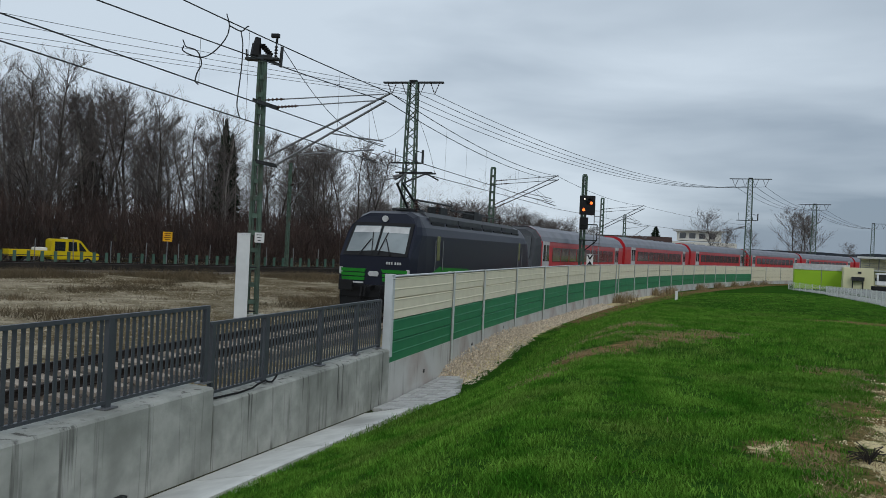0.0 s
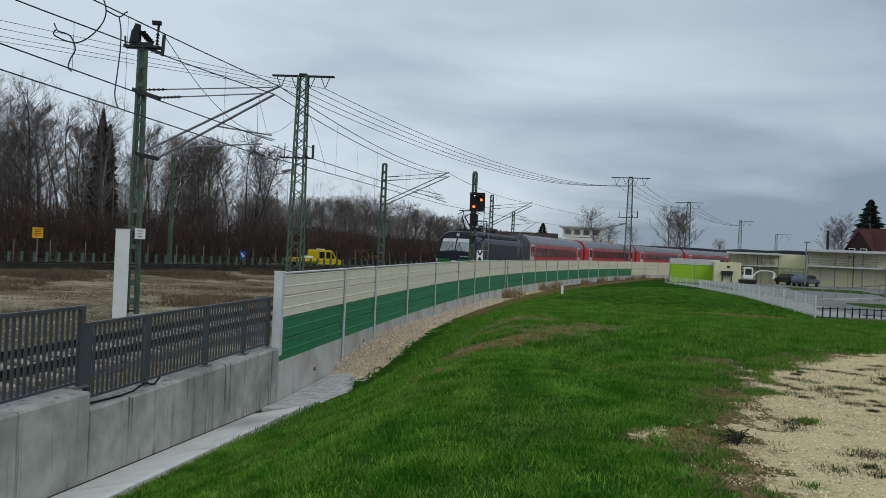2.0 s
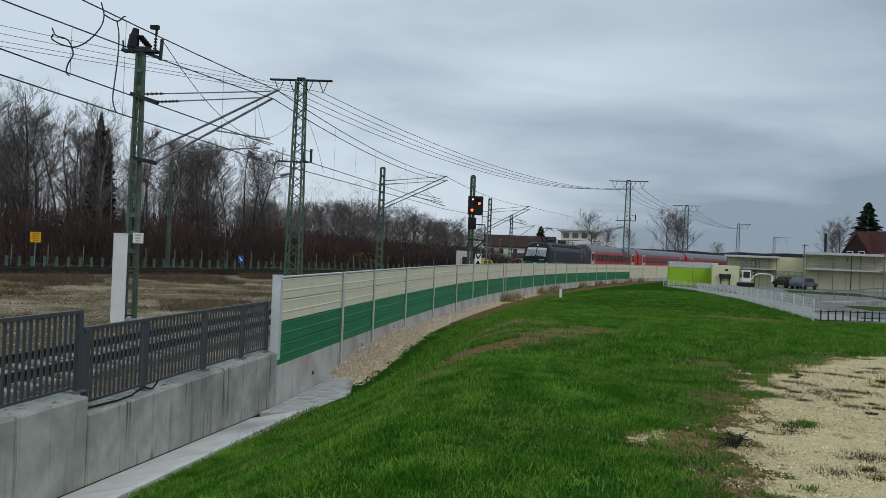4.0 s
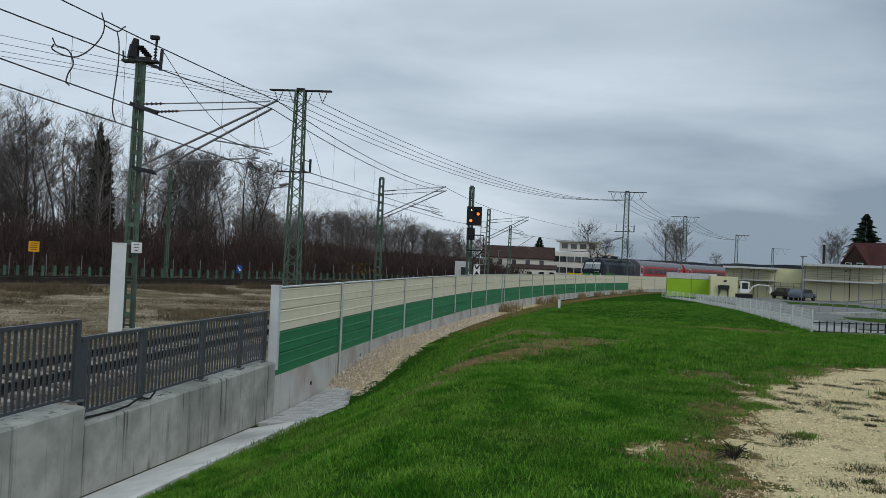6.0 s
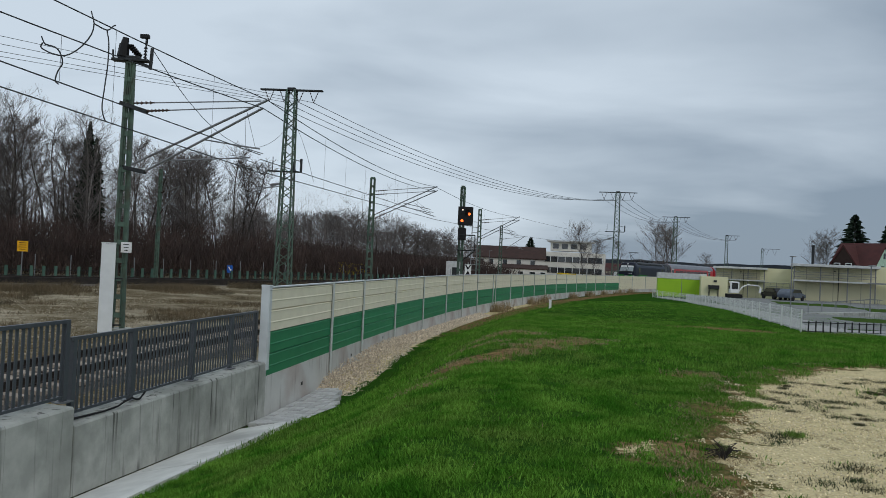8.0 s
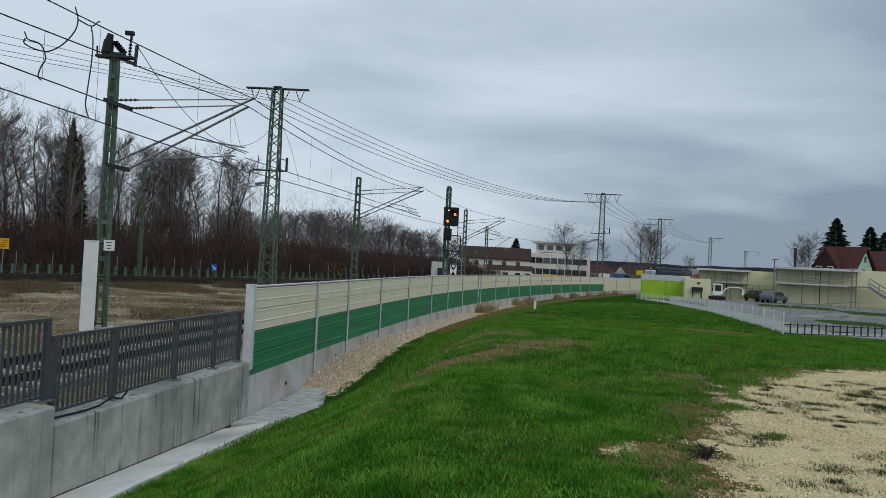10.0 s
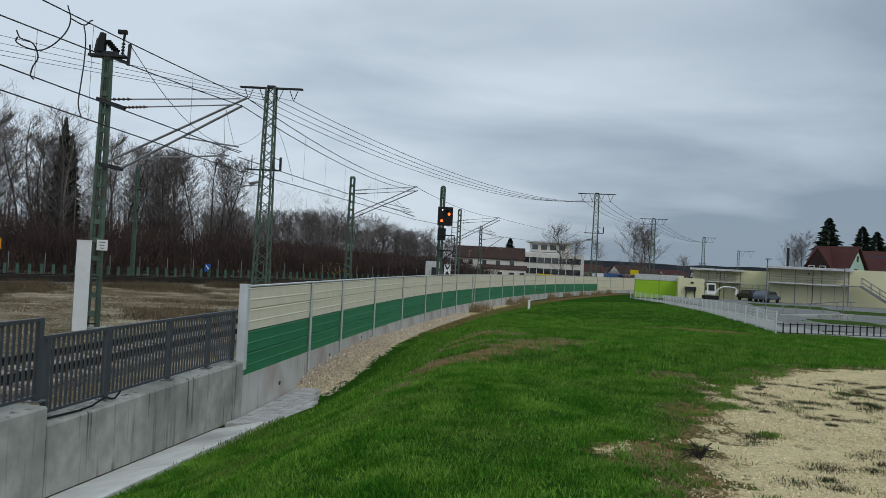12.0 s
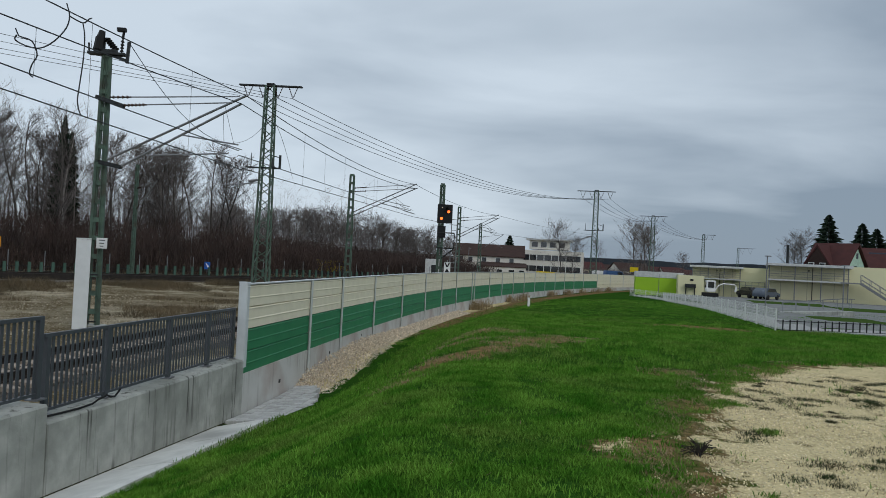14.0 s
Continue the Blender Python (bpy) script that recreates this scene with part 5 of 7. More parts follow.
# ---------------- trees ----------------
def grow(seed, height, spread_, twigs, upright):
    """Verts and faces of trunk and limbs, and of the fine twigs, for a bare tree."""
    rnd = random.Random(seed)
    tv, tf, cv, cf = [], [], [], []

    def limb(p, d, length, r, n, sides):
        pts, q, dd = [p], p, d
        for i in range(n):
            dd = (dd + Vector((rnd.uniform(-1, 1), rnd.uniform(-1, 1), rnd.uniform(-0.3, 0.9))) * 0.13).normalized()
            q = q + dd * (length / n)
            pts.append(q)
        rings = []
        for i, c in enumerate(pts):
            rr = r * (1 - 0.85 * i / n)
            k = len(tv)
            e = (pts[min(i + 1, n)] - pts[max(0, i - 1)]).normalized()
            a = e.orthogonal().normalized()
            bb = e.cross(a)
            for j in range(sides):
                w = 2 * math.pi * j / sides
                v = c + (a * math.cos(w) + bb * math.sin(w)) * rr
                tv.append(tuple(v))
            rings.append(k)
        for a, b in zip(rings, rings[1:]):
            for j in range(sides):
                tf.append((a + j, a + (j + 1) % sides, b + (j + 1) % sides, b + j))
        return pts, dd

    def sliver(p, q, w):
        side = (q - p).cross(Vector((rnd.uniform(-1, 1), rnd.uniform(-1, 1), rnd.uniform(-1, 1)))).normalized() * w
        k = len(cv)
        cv.extend([tuple(p - side), tuple(p + side), tuple(q)])
        cf.append((k, k + 1, k + 2))

    def twig_spray(a, d, length, w):
        """A fine side shoot with a kink and its own shoots."""
        az = rnd.uniform(0, 2 * math.pi)
        d = (d + Vector((math.cos(az), math.sin(az), rnd.uniform(-0.2, 0.8))) * 0.65).normalized()
        m = a + d * length * 0.5
        e = m + (d + Vector((rnd.uniform(-0.4, 0.4), rnd.uniform(-0.4, 0.4), 0.35))).normalized() * length * 0.5
        sliver(a, m + (e - m) * 0.2, w)
        sliver(m, e, w * 0.75)
        q = a.lerp(m, rnd.uniform(0.3, 1.0))
        sliver(q, q + (d + Vector((rnd.uniform(-1, 1), rnd.uniform(-1, 1), rnd.uniform(-0.2, 0.8)))).normalized() * length * 0.5, w * 0.7)

    low = 0.3 if spread_ < 0.7 else 0.16
    trunk, _ = limb(Vector((0, 0, -0.4)), Vector((rnd.uniform(-0.04, 0.04), rnd.uniform(-0.04, 0.04), 1)), height * 0.93, height * 0.0085 + 0.04, 9, 6)
    for _ in range(int(18 * spread_) + 16):
        t = low + (0.97 - low) * rnd.random() ** 0.85
        i = min(8, int(t * 9))
        p = trunk[i].lerp(trunk[i + 1], t * 9 - i)
        az = rnd.uniform(0, 2 * math.pi)
        d = Vector((math.cos(az), math.sin(az), upright + rnd.uniform(-0.15, 0.5))).normalized()
        # widest a little below the middle of the crown
        prof = math.sin(math.pi * min(1.0, 0.30 + 0.70 * (t - low) / (1.0 - low))) ** 0.7
        ln = height * 0.36 * spread_ * prof * rnd.uniform(0.6, 1.1) + 0.9
        sub, dd = limb(p, d, ln, height * 0.0022 * (1.3 - t) + 0.012, 4, 3)
        for _ in range(9):
            j = rnd.randrange(0, 4)
            q = sub[j].lerp(sub[j + 1], rnd.random())
            az = rnd.uniform(0, 2 * math.pi)
            d2 = (d * 0.9 + Vector((math.cos(az), math.sin(az), rnd.uniform(0.0, 0.8)))).normalized()
            l2 = ln * rnd.uniform(0.22, 0.42) + 0.3
            e2 = q + d2 * l2
            sliver(q, e2, 0.022)
            for _ in range(twigs):
                twig_spray(q.lerp(e2, rnd.uniform(0.15, 1.0)), d2, rnd.uniform(0.4, 1.0) * (0.5 + 0.5 * min(1, ln / 3)), 0.0125)
    return tv, tf, cv, cf


def make_tree(seed, height, spread_, twigs, upright, bark, label):
    t = thing("bare_tree", label, "tree")
    tv, tf, cv, cf = grow(seed, height, spread_, twigs, upright)
    mesh_of("trunk", tv, tf, bark, t)
    mesh_of("crown", cv, cf, TWIG, t)
    return t


def spruce(seed, height, wide=1.0):
    rnd = random.Random(seed)
    t = thing("spruce", "dark green spruce with drooping branches", "tree")
    part("trunk", tube(BM(), (0, 0, -0.3), (0, 0, height * 0.98), height * 0.014, 7, 0.02), BARK, t)
    cv, cf = [], []
    for _ in range(2000):
        u = rnd.random() ** 0.8
        z = height * (0.06 + 0.94 * u)
        az = rnd.uniform(0, 2 * math.pi)
        rmax = (height * 0.125 * (1 - u) ** 0.8 + 0.12) * (0.5 + 0.6 * math.sin(u * 47 + seed + 0.8 * math.sin(az * 3)) ** 2) * wide
        r0 = rmax * rnd.uniform(0.1, 0.7)
        r1 = min(rmax * 1.1, r0 + rmax * rnd.uniform(0.25, 0.5) + 0.15)
        c, s = math.cos(az), math.sin(az)
        w = 0.05 + 0.10 * (1 - u)
        k = len(cv)
        droop = 0.25 * (r1 - r0)
        cv.extend([(r0 * c - w * s, r0 * s + w * c, z), (r0 * c + w * s, r0 * s - w * c, z + 0.1), (r1 * c, r1 * s, z - droop), (r0 * c, r0 * s, z - 0.35)])
        cf.extend([(k, k + 1, k + 2), (k, k + 2, k + 3)])
    mesh_of("crown", cv, cf, SPRUCE, t)
    return t


def place(ob, x, y, scale=1.0, z=None, turn=None):
    m = Matrix.Translation((x, y, -1.3 if z is None else z)) @ pose(0, 0, 0, 0, 0, random.uniform(0, 360) if turn is None else turn)
    c = copy_thing(ob, m)
    c.scale = (scale, scale, scale)
    return c


KINDS = [make_tree(11, 20, 0.5, 10, 0.9, BARK, "tall bare broadleaf tree in winter"),
         make_tree(12, 22, 0.38, 11, 1.0, BARK, "tall slim bare tree in winter"),
         make_tree(13, 19, 0.8, 5, 0.75, BARK, "bare spreading broadleaf tree in winter"),
         make_tree(14, 20, 0.36, 10, 1.1, BIRCH, "slim bare birch with a pale trunk"),
         make_tree(15, 12, 0.95, 6, 0.75, BARK, "round bare tree in winter"),
         make_tree(16, 23, 0.32, 10, 0.12, BARK, "tall bare larch with short level branches")]
FIRS = [spruce(21, 18), spruce(22, 18, 3.0)]
rt = random.Random(5)


def belt(u, off):
    return branch(u, off)


# wood beyond the road: tall at first, lower farther on
for i in range(190):
    u = rt.uniform(-72, 42)
    off = -27 - 40 * rt.random() ** 1.3
    p = belt(u, off)
    k = KINDS[rt.choice((0, 1, 1, 2, 3, 0, 5) if u < -8 else (0, 2, 2, 3, 0))]
    hs = rt.uniform(0.9, 1.2) * (1.0 - 0.2 * smooth(-5, 34, u))
    place(k, p.x, p.y, hs)
for u, off, sc in ((-44, -38, 1.15), (-40, -46, 0.8), (-30, -40, 0.75), (-22, -44, 0.7), (-14, -38, 0.75), (-9, -46, 0.8)):
    p = belt(u, off)
    place(FIRS[0], p.x, p.y, sc)
for i in range(80):
    a = rt.uniform(-0.27, 0.05)
    d = rt.uniform(150, 215)
    k = rt.choice((2, 4, 4, 4, 3))
    place(KINDS[k], a * d, d, rt.uniform(0.75, 0.95) * (0.72 if k != 4 else 1.15) * (1 - 0.25 * smooth(-0.1, 0.05, a)))
# the row of round crowns beyond the brush
for i in range(34):
    a = -0.25 + 0.0082 * i + rt.uniform(-0.004, 0.004)
    d = rt.uniform(150, 185)
    k = rt.choice((4, 4, 2, 4, 0))
    top = (13.4 - 2.0 * smooth(-0.2, 0.0, a)) * rt.uniform(0.88, 1.08)
    place(KINDS[k], a * d, d, top / (20, 22, 19, 20, 12)[k])
# single trees
for px, d, up, k in ((318, 104, 13.8, 2), (366, 108, 13.2, 2), (345, 114, 12.5, 0), (1175, 215, 15.5, 4), (1195, 222, 15.0, 4), (1188, 212, 14, 2), (1205, 218, 14, 4), (1265, 260, 8, 4), (1045, 190, 12.5, 4), (1065, 195, 9, 4), (1118, 230, 11, 0), (1480, 120, 8.5, 4), (1470, 124, 7.5, 4)):
    h = (20, 22, 19, 20, 12, 23)[k]
    place(KINDS[k], P(px) * d, d, (up + 2.5) / h)
for px, d, up, k in ((952, 230, 9.5, 1), (1528, 118, 10.9, 1), (1590, 135, 11.2, 1), (1617, 138, 10.6, 1), (1645, 140, 10.2, 1), (165, 92, 15.5, 0), (178, 95, 14, 0)  , (-110, 98, 18.5, 0)):
    place(FIRS[k], P(px) * d, d, (up + 2.5) / 18)
for ob in KINDS + FIRS:
    for o in list(ob.children) + [ob]:
        bpy.data.objects.remove(o)


def slivers(name, n, spot_of, lo, hi, width, lean, material, label, category, two=False, each=1, near=0.05):
    """Many thin upright blades, joined: stuff. spot_of() gives x, y, z."""
    rg = np.random.default_rng(len(name) + n)
    pts = np.repeat(np.array([spot_of() for _ in range(n // each)]), each, 0)
    n = len(pts)
    if each > 1:
        pts[:, :2] += rg.normal(0, near, (n, 2))
    h = rg.uniform(lo, hi, n)
    az, ln = rg.uniform(0, 2 * np.pi, n), rg.uniform(0, lean, n) * h
    tip = pts + np.stack([np.cos(az) * ln, np.sin(az) * ln, h], 1)
    fa = rg.uniform(0, np.pi, n)
    side = np.stack([np.cos(fa), np.sin(fa), np.zeros(n)], 1) * width * rg.uniform(0.6, 1.3, n)[:, None]
    if two:
        mid = pts * 0.45 + tip * 0.55 + np.stack([np.zeros(n), np.zeros(n), 0.12 * h], 1)
        verts = np.stack([pts - side, pts + side, mid + side * 0.7, mid - side * 0.7, tip], 1).reshape(-1, 3)
        idx = np.arange(n)[:, None] * 5
        faces = np.concatenate([idx + [0, 1, 2, 3]], 1).tolist() + (idx + [3, 2, 4]).tolist()
    else:
        verts = np.stack([pts - side, pts + side, tip], 1).reshape(-1, 3)
        faces = (np.arange(n)[:, None] * 3 + [0, 1, 2]).tolist()
    return tagged(mesh_of(name, verts.tolist(), faces, material), label, category, kind="stuff")


def brush():
    """Shoots of the thicket: each stands on a clump whose height swells and dips along the road."""
    rg = np.random.default_rng(77)
    foot, tall = [], []
    for _ in range(18000):
        u, o = rt.uniform(-80, 92), rt.uniform(20.5, 34)
        p = belt(u, -o)
        foot.append((p.x, p.y, -1.7))
        tall.append((10.2 - 1.2 * smooth(-20, 30, u) - 3.6 * smooth(30, 80, u)) * (0.74 + 0.34 * noise.noise((u * 0.16, o * 0.2, 3)) + 0.2 * noise.noise((u * 0.6, o * 0.5, 8))) * (0.72 + 0.28 * smooth(20, 27, o)))
    pts, tall = np.repeat(np.array(foot), 10, 0), np.repeat(np.array(tall), 10)
    n = len(pts)
    z0 = tall * rg.random(n) ** 0.8 * 0.85
    pts += np.stack([rg.uniform(-1, 1, n), rg.uniform(-1, 1, n), z0], 1)
    a, ln, lean = rg.uniform(0, 6.283, n), rg.uniform(0.5, 1.9, n), rg.uniform(0.1, 0.75, n)
    tips = pts + np.stack([np.cos(a) * lean * ln, np.sin(a) * lean * ln, ln * 0.85], 1)
    wid = np.where(z0 > 2.5, 0.02, 0.028)
    fa = rg.uniform(0, np.pi, n)
    side = np.stack([np.cos(fa), np.sin(fa), np.zeros(n)], 1) * wid[:, None]
    verts = np.stack([pts - side, pts + side, tips], 1).reshape(-1, 3)
    faces = (np.arange(n)[:, None] * 3 + [0, 1, 2]).tolist()
    return tagged(mesh_of("brush", verts.tolist(), faces, BRUSH), "dense reddish-brown leafless brush along the road", "brush", kind="stuff")


brush()


def far_brush_spot():
    d = rt.uniform(150, 175)
    return (rt.uniform(-0.22, 0.02) * d, d, -1.35)


slivers("far_brush", 9000, far_brush_spot, 2.0, 6.0, 0.05, 0.8, BRUSH, "far leafless brush behind the railway", "brush")


# the depth of the wood: trunks and twigs past counting
def wood_depth():
    rg = random.Random(31)
    verts, faces = [], []

    def sliver(x, y, z, dx, dy, dz, w):
        k = len(verts)
        a = rg.uniform(0, 6.28)
        sx, sy = math.cos(a) * w, math.sin(a) * w
        verts.extend([(x - sx, y - sy, z), (x + sx, y + sy, z), (x + dx, y + dy, z + dz)])
        faces.append((k, k + 1, k + 2))
    for i in range(2100):
        if i < 1600:
            u = rg.uniform(-85, 70)
            p = branch(u, -rg.uniform(30, 95))
            h = rg.uniform(12, 20.5) * (1.0 - 0.22 * smooth(0, 60, u))
        else:
            d = rg.uniform(170, 250)
            p = Vector((rg.uniform(-0.28, 0.04) * d, d, 0))
            h = rg.uniform(7.0, 11.0) * (1 - 0.2 * smooth(-0.1, 0.04, p.x / p.y))
        lx, ly = rg.uniform(-0.6, 0.6), rg.uniform(-0.6, 0.6)
        sliver(p.x, p.y, -1.5, lx, ly, h * (0.92 if i < 1600 else 0.72), rg.uniform(0.06, 0.14))
        dense = rg.random() < 0.14
        for _ in range(110 if dense or i >= 1600 else 75):
            t = rg.uniform(0.22, 0.98)
            r = (1.15 - t) * (1.3 if dense else 2.2) if i < 1600 else 3.0 * math.sqrt(max(0.04, 1.0 - (t - 0.55) ** 2 * 4.6))
            ax, ay = rg.uniform(-r, r), rg.uniform(-r, r)
            ln = rg.uniform(0.5, 1.7)
            b_ = rg.uniform(0, 6.28)
            up = rg.uniform(-0.35, 0.1) if dense else rg.uniform(0.2, 1.0)
            sliver(p.x + lx * t + ax, p.y + ly * t + ay, h * t - 1.5, math.cos(b_) * ln, math.sin(b_) * ln, up * ln, 0.04 if dense else 0.018)
    return tagged(mesh_of("wood_depth", verts, faces, TWIG), "dense bare winter wood behind the road", "wood", kind="stuff")


wood_depth()


def hedge_spot():
    d = rt.uniform(225, 300)
    return (rt.uniform(0.16, 0.8) * d, d, -2.0)


slivers("far_hedge", 26000, hedge_spot, 1.5, 5.6, 0.06, 0.9, TWIG, "far dark hedges and bushes before the hills", "hedge")


def scrub_spot():
    u, o = rt.uniform(-45, 45), rt.uniform(4.2, 9.5)
    p = branch(u, o)
    while noise.noise((p.x * 0.25, p.y * 0.25, 12)) < 0.02 or to_line(p.x, p.y)[1] > TRACK - 2.5:
        u, o = rt.uniform(-45, 45), rt.uniform(4.2, 9.5)
        p = branch(u, o)
    return (p.x, p.y, max(ground_z(p.x, p.y), BR_Z - 0.2 - (o - 1.8) * 0.35) - 0.05)


slivers("bank_scrub", 48000, scrub_spot, 0.12, 0.65, 0.012, 1.1, WEED, "brown dead scrub at the foot of the bank", "weeds", False, 4, 0.2)


def weed_spot():
    while True:
        x, y = rt.uniform(-45, -2), rt.uniform(16, 62)
        s, off = to_line(x, y)
        if off < TRACK - 3.0 and (Vector((x, y, 0)) - BR_0).dot(BR_N) > 3.6 and noise.noise((x * 0.16, y * 0.3, 9)) + 0.4 * noise.noise((x * 0.9, y * 0.9, 2)) > 0.24:
            return (x, y, ground_z(x, y))


slivers("dead_weeds", 52000, weed_spot, 0.05, 0.36, 0.009, 1.3, WEED, "dead brown weeds on the stony ground", "weeds", False, 6, 0.16)


def grass_spot(d0, d1, spread_deg):
    def f():
        while True:
            d = math.sqrt(rt.uniform(d0 * d0, d1 * d1))
            a = radians(rt.uniform(-spread_deg, spread_deg + 4))
            x, y = d * math.sin(a), d * math.cos(a)
            s, off = to_line(x, y)
            if off < (1.22 if s < -1 else 1.9 - 0.6 * smooth(4, 20, s) + 0.8 * noise.noise((s * 0.5, 0, 1))):
                continue
            k = pad_inside(x, y) + 0.7 * noise.noise((x * 0.9, y * 0.9, 4)) + 0.9 * noise.noise((x * 2.6, y * 2.6, 6))
            if k > -0.1 and rt.random() > 0.006:
                continue
            if any(math.hypot(x - a_, y - b_) < r_ * (0.9 + 0.8 * noise.noise((x * 3, y * 3, 21))) for a_, b_, r_ in DRY_SPOTS) and rt.random() < 0.85:
                continue
            if noise.noise((x * 2.1, y * 2.1, 7)) + 0.6 * noise.noise((x * 6, y * 6, 17)) < -0.08 and rt.random() < 0.8:
                continue
            return (x, y, ground_z(x, y) - 0.01)
    return f


slivers("grass", 290000, grass_spot(3.2, 13, 42), 0.018, 0.062, 0.0042, 1.1, BLADE, "short bright green grass on the slope", "grass", True, 5, 0.035)
slivers("far_grass", 230000, grass_spot(12, 36, 36), 0.035, 0.11, 0.008, 0.9, BLADE, "short green grass on the rise", "grass", False, 6, 0.07)
slivers("distant_grass", 90000, grass_spot(34, 80, 34), 0.04, 0.09, 0.014, 0.9, BLADE, "short green grass on the far rise", "grass", False, 6, 0.16)


# ---------------- gravel heap along the barrier ----------------
def heap_spots(n):
    out = []
    while len(out) < n:
        s = rt.uniform(3.4, 34)
        off = abs(rt.gauss(0.3, 0.5)) + 0.1
        lim = 1.25 if s < 12 else 0.95
        if off > lim:
            continue
        h = (0.42 * smooth(3.2, 5.0, s) * (1 - 0.55 * smooth(9, 20, s))) * max(0, 1 - off / lim)
        p = line(s, off)
        out.append((p.x, p.y, ground_z(p.x, p.y) + rt.uniform(0.2, 1.0) * h))
    return out


stones("gravel_heap", heap_spots(17000), ROCK, 0.012, 0.042, "heap of pale limestone gravel against the barrier's plinth")


# ---------------- buildings on the far side ----------------
def windows_on(parent, y, xs, zs, w, h, depth=0.12, frame_mat=WHITE):
    for x in xs:
        for z in zs:
            b = BM()
            box(b, (x, y, z), (w + 0.16, depth, h + 0.16))
            f = part("window", b, frame_mat, parent)
            b = BM()
            box(b, (x, y - depth * 0.35, z), (w, depth, h))
            part("pane", b, GLASS, f)


def gable_roof(bm, w, d, z, rise, over=0.4):
    """A ridge along x."""
    prism(bm, [(-d / 2 - over, z - 0.1), (0, z + rise), (d / 2 + over, z - 0.1), (d / 2 + over, z + 0.12), (0, z + rise + 0.25), (-d / 2 - over, z + 0.12)], -w / 2 - over, w / 2 + over, "x")
    return bm


def house(name, at, turn, w, d, h, rise, wall_mat, roof_mat, label, xs, zs):
    t = thing(name, label, "house", Matrix.Translation(at) @ pose(0, 0, 0, 0, 0, turn))
    b = BM()
    prism(b, [(-d / 2, -1), (d / 2, -1), (d / 2, h), (0, h + rise), (-d / 2, h)], -w / 2, w / 2, "x")
    part("wall", b, wall_mat, t)
    part("roof", gable_roof(BM(), w, d, h + 0.05, rise), roof_mat, t)
    windows_on(t, -d / 2 - 0.02, xs, zs, 1.1, 1.3)
    return t


# long white house with a dark red roof
st = house("station_house", (P(915) * 200, 200, -1.2), -6, 18, 10, 4.9, 2.9, WHITE_WALL, ROOF_BROWN, "long white house with a dark red tiled roof", (-7, -4.5, -1.0, 2.5, 6.0), (3.9,))
part("annexe", box(BM(), (4, -7.5, 0.3), (11, 5, 4.0)), WHITE_WALL, st)
b = BM()
prism(b, [(-10.2, 2.3), (-4.9, 3.3), (-4.9, 3.5), (-10.2, 2.5)], -1.8, 9.8, "x")
part("annexe_roof", b, ROOF_BROWN, st)
windows_on(st, -10.02, (0, 3, 6, 8.5), (1.2,), 1.2, 1.0)


def office():
    t = thing("office_building", "white flat-roofed office building with dark window bands", "building", Matrix.Translation((P(1030) * 215, 215, -2.0)) @ pose(0, 0, 0, 0, 0, -14))
    part("lower_block", box(BM(), (0, 0, 3.6), (17, 12, 9.2)), WHITE_WALL, t)
    part("upper_storey", box(BM(), (-1, 1.5, 9.9), (11, 8, 2.6)), WHITE_WALL, t)
    part("roof", box(BM(), (-1, 1.2, 11.3), (13, 10, 0.35)), LIGHT_GREY, t)
    for z in (3.2, 6.2):
        b = BM()
        box(b, (0, -6.0, z), (16.2, 0.2, 1.5))
        band = part("window_band", b, GLASS, t)
        b = BM()
        for k in range(9):
            box(b, (-8 + 2 * k, -6.1, z), (0.14, 0.14, 1.5))
        part("mullions", b, WHITE, band)
    windows_on(t, -2.55, (-5, -2.5, 0, 2.5), (9.9,), 1.6, 1.4)


office()


def on_ground(px, d, z, turn):
    return Matrix.Translation((P(px) * d, d, z)) @ pose(0, 0, 0, 0, 0, turn)


# lime green and pale yellow block at the barrier's end
lime = thing("green_block_building", "low lime green building with a pale roof edge", "building", on_ground(1223, 106, -1.9, -14))
part("wall", box(BM(), (0, 2, 1.2), (6.4, 4, 3.3), bevel=0.03), LIME, lime)
part("roof_edge", box(BM(), (0, 2, 3.26), (6.5, 4.1, 0.8), bevel=0.03), LIGHT_GREY, lime)
b = BM()
box(b, (0, -0.02, 1.6), (0.06, 0.06, 3.5))
part("downpipe", b, STEEL_GREY, lime)
yel = thing("yellow_block_building", "small pale yellow building with a dark canopy", "building", on_ground(1281, 103, -1.6, -14))
part("wall", box(BM(), (0, 2, 1.3), (3.4, 4, 3.6), bevel=0.03), PALE_YELLOW, yel)
b = BM()
box(b, (-0.1, -0.3, 1.7), (1.4, 0.7, 0.5), bevel=0.03)
box(b, (0.1, -0.03, 2.5), (0.4, 0.08, 0.25))
for sx in (-0.65, 0.5):
    box(b, (sx, -0.1, 0.9), (0.12, 0.12, 1.3))
part("canopy", b, STEEL_DARK, yel)


DOOR_GREY = mat("grey_beige_joint", (0.36, 0.34, 0.26), 0.7, color2=(0.26, 0.25, 0.21))


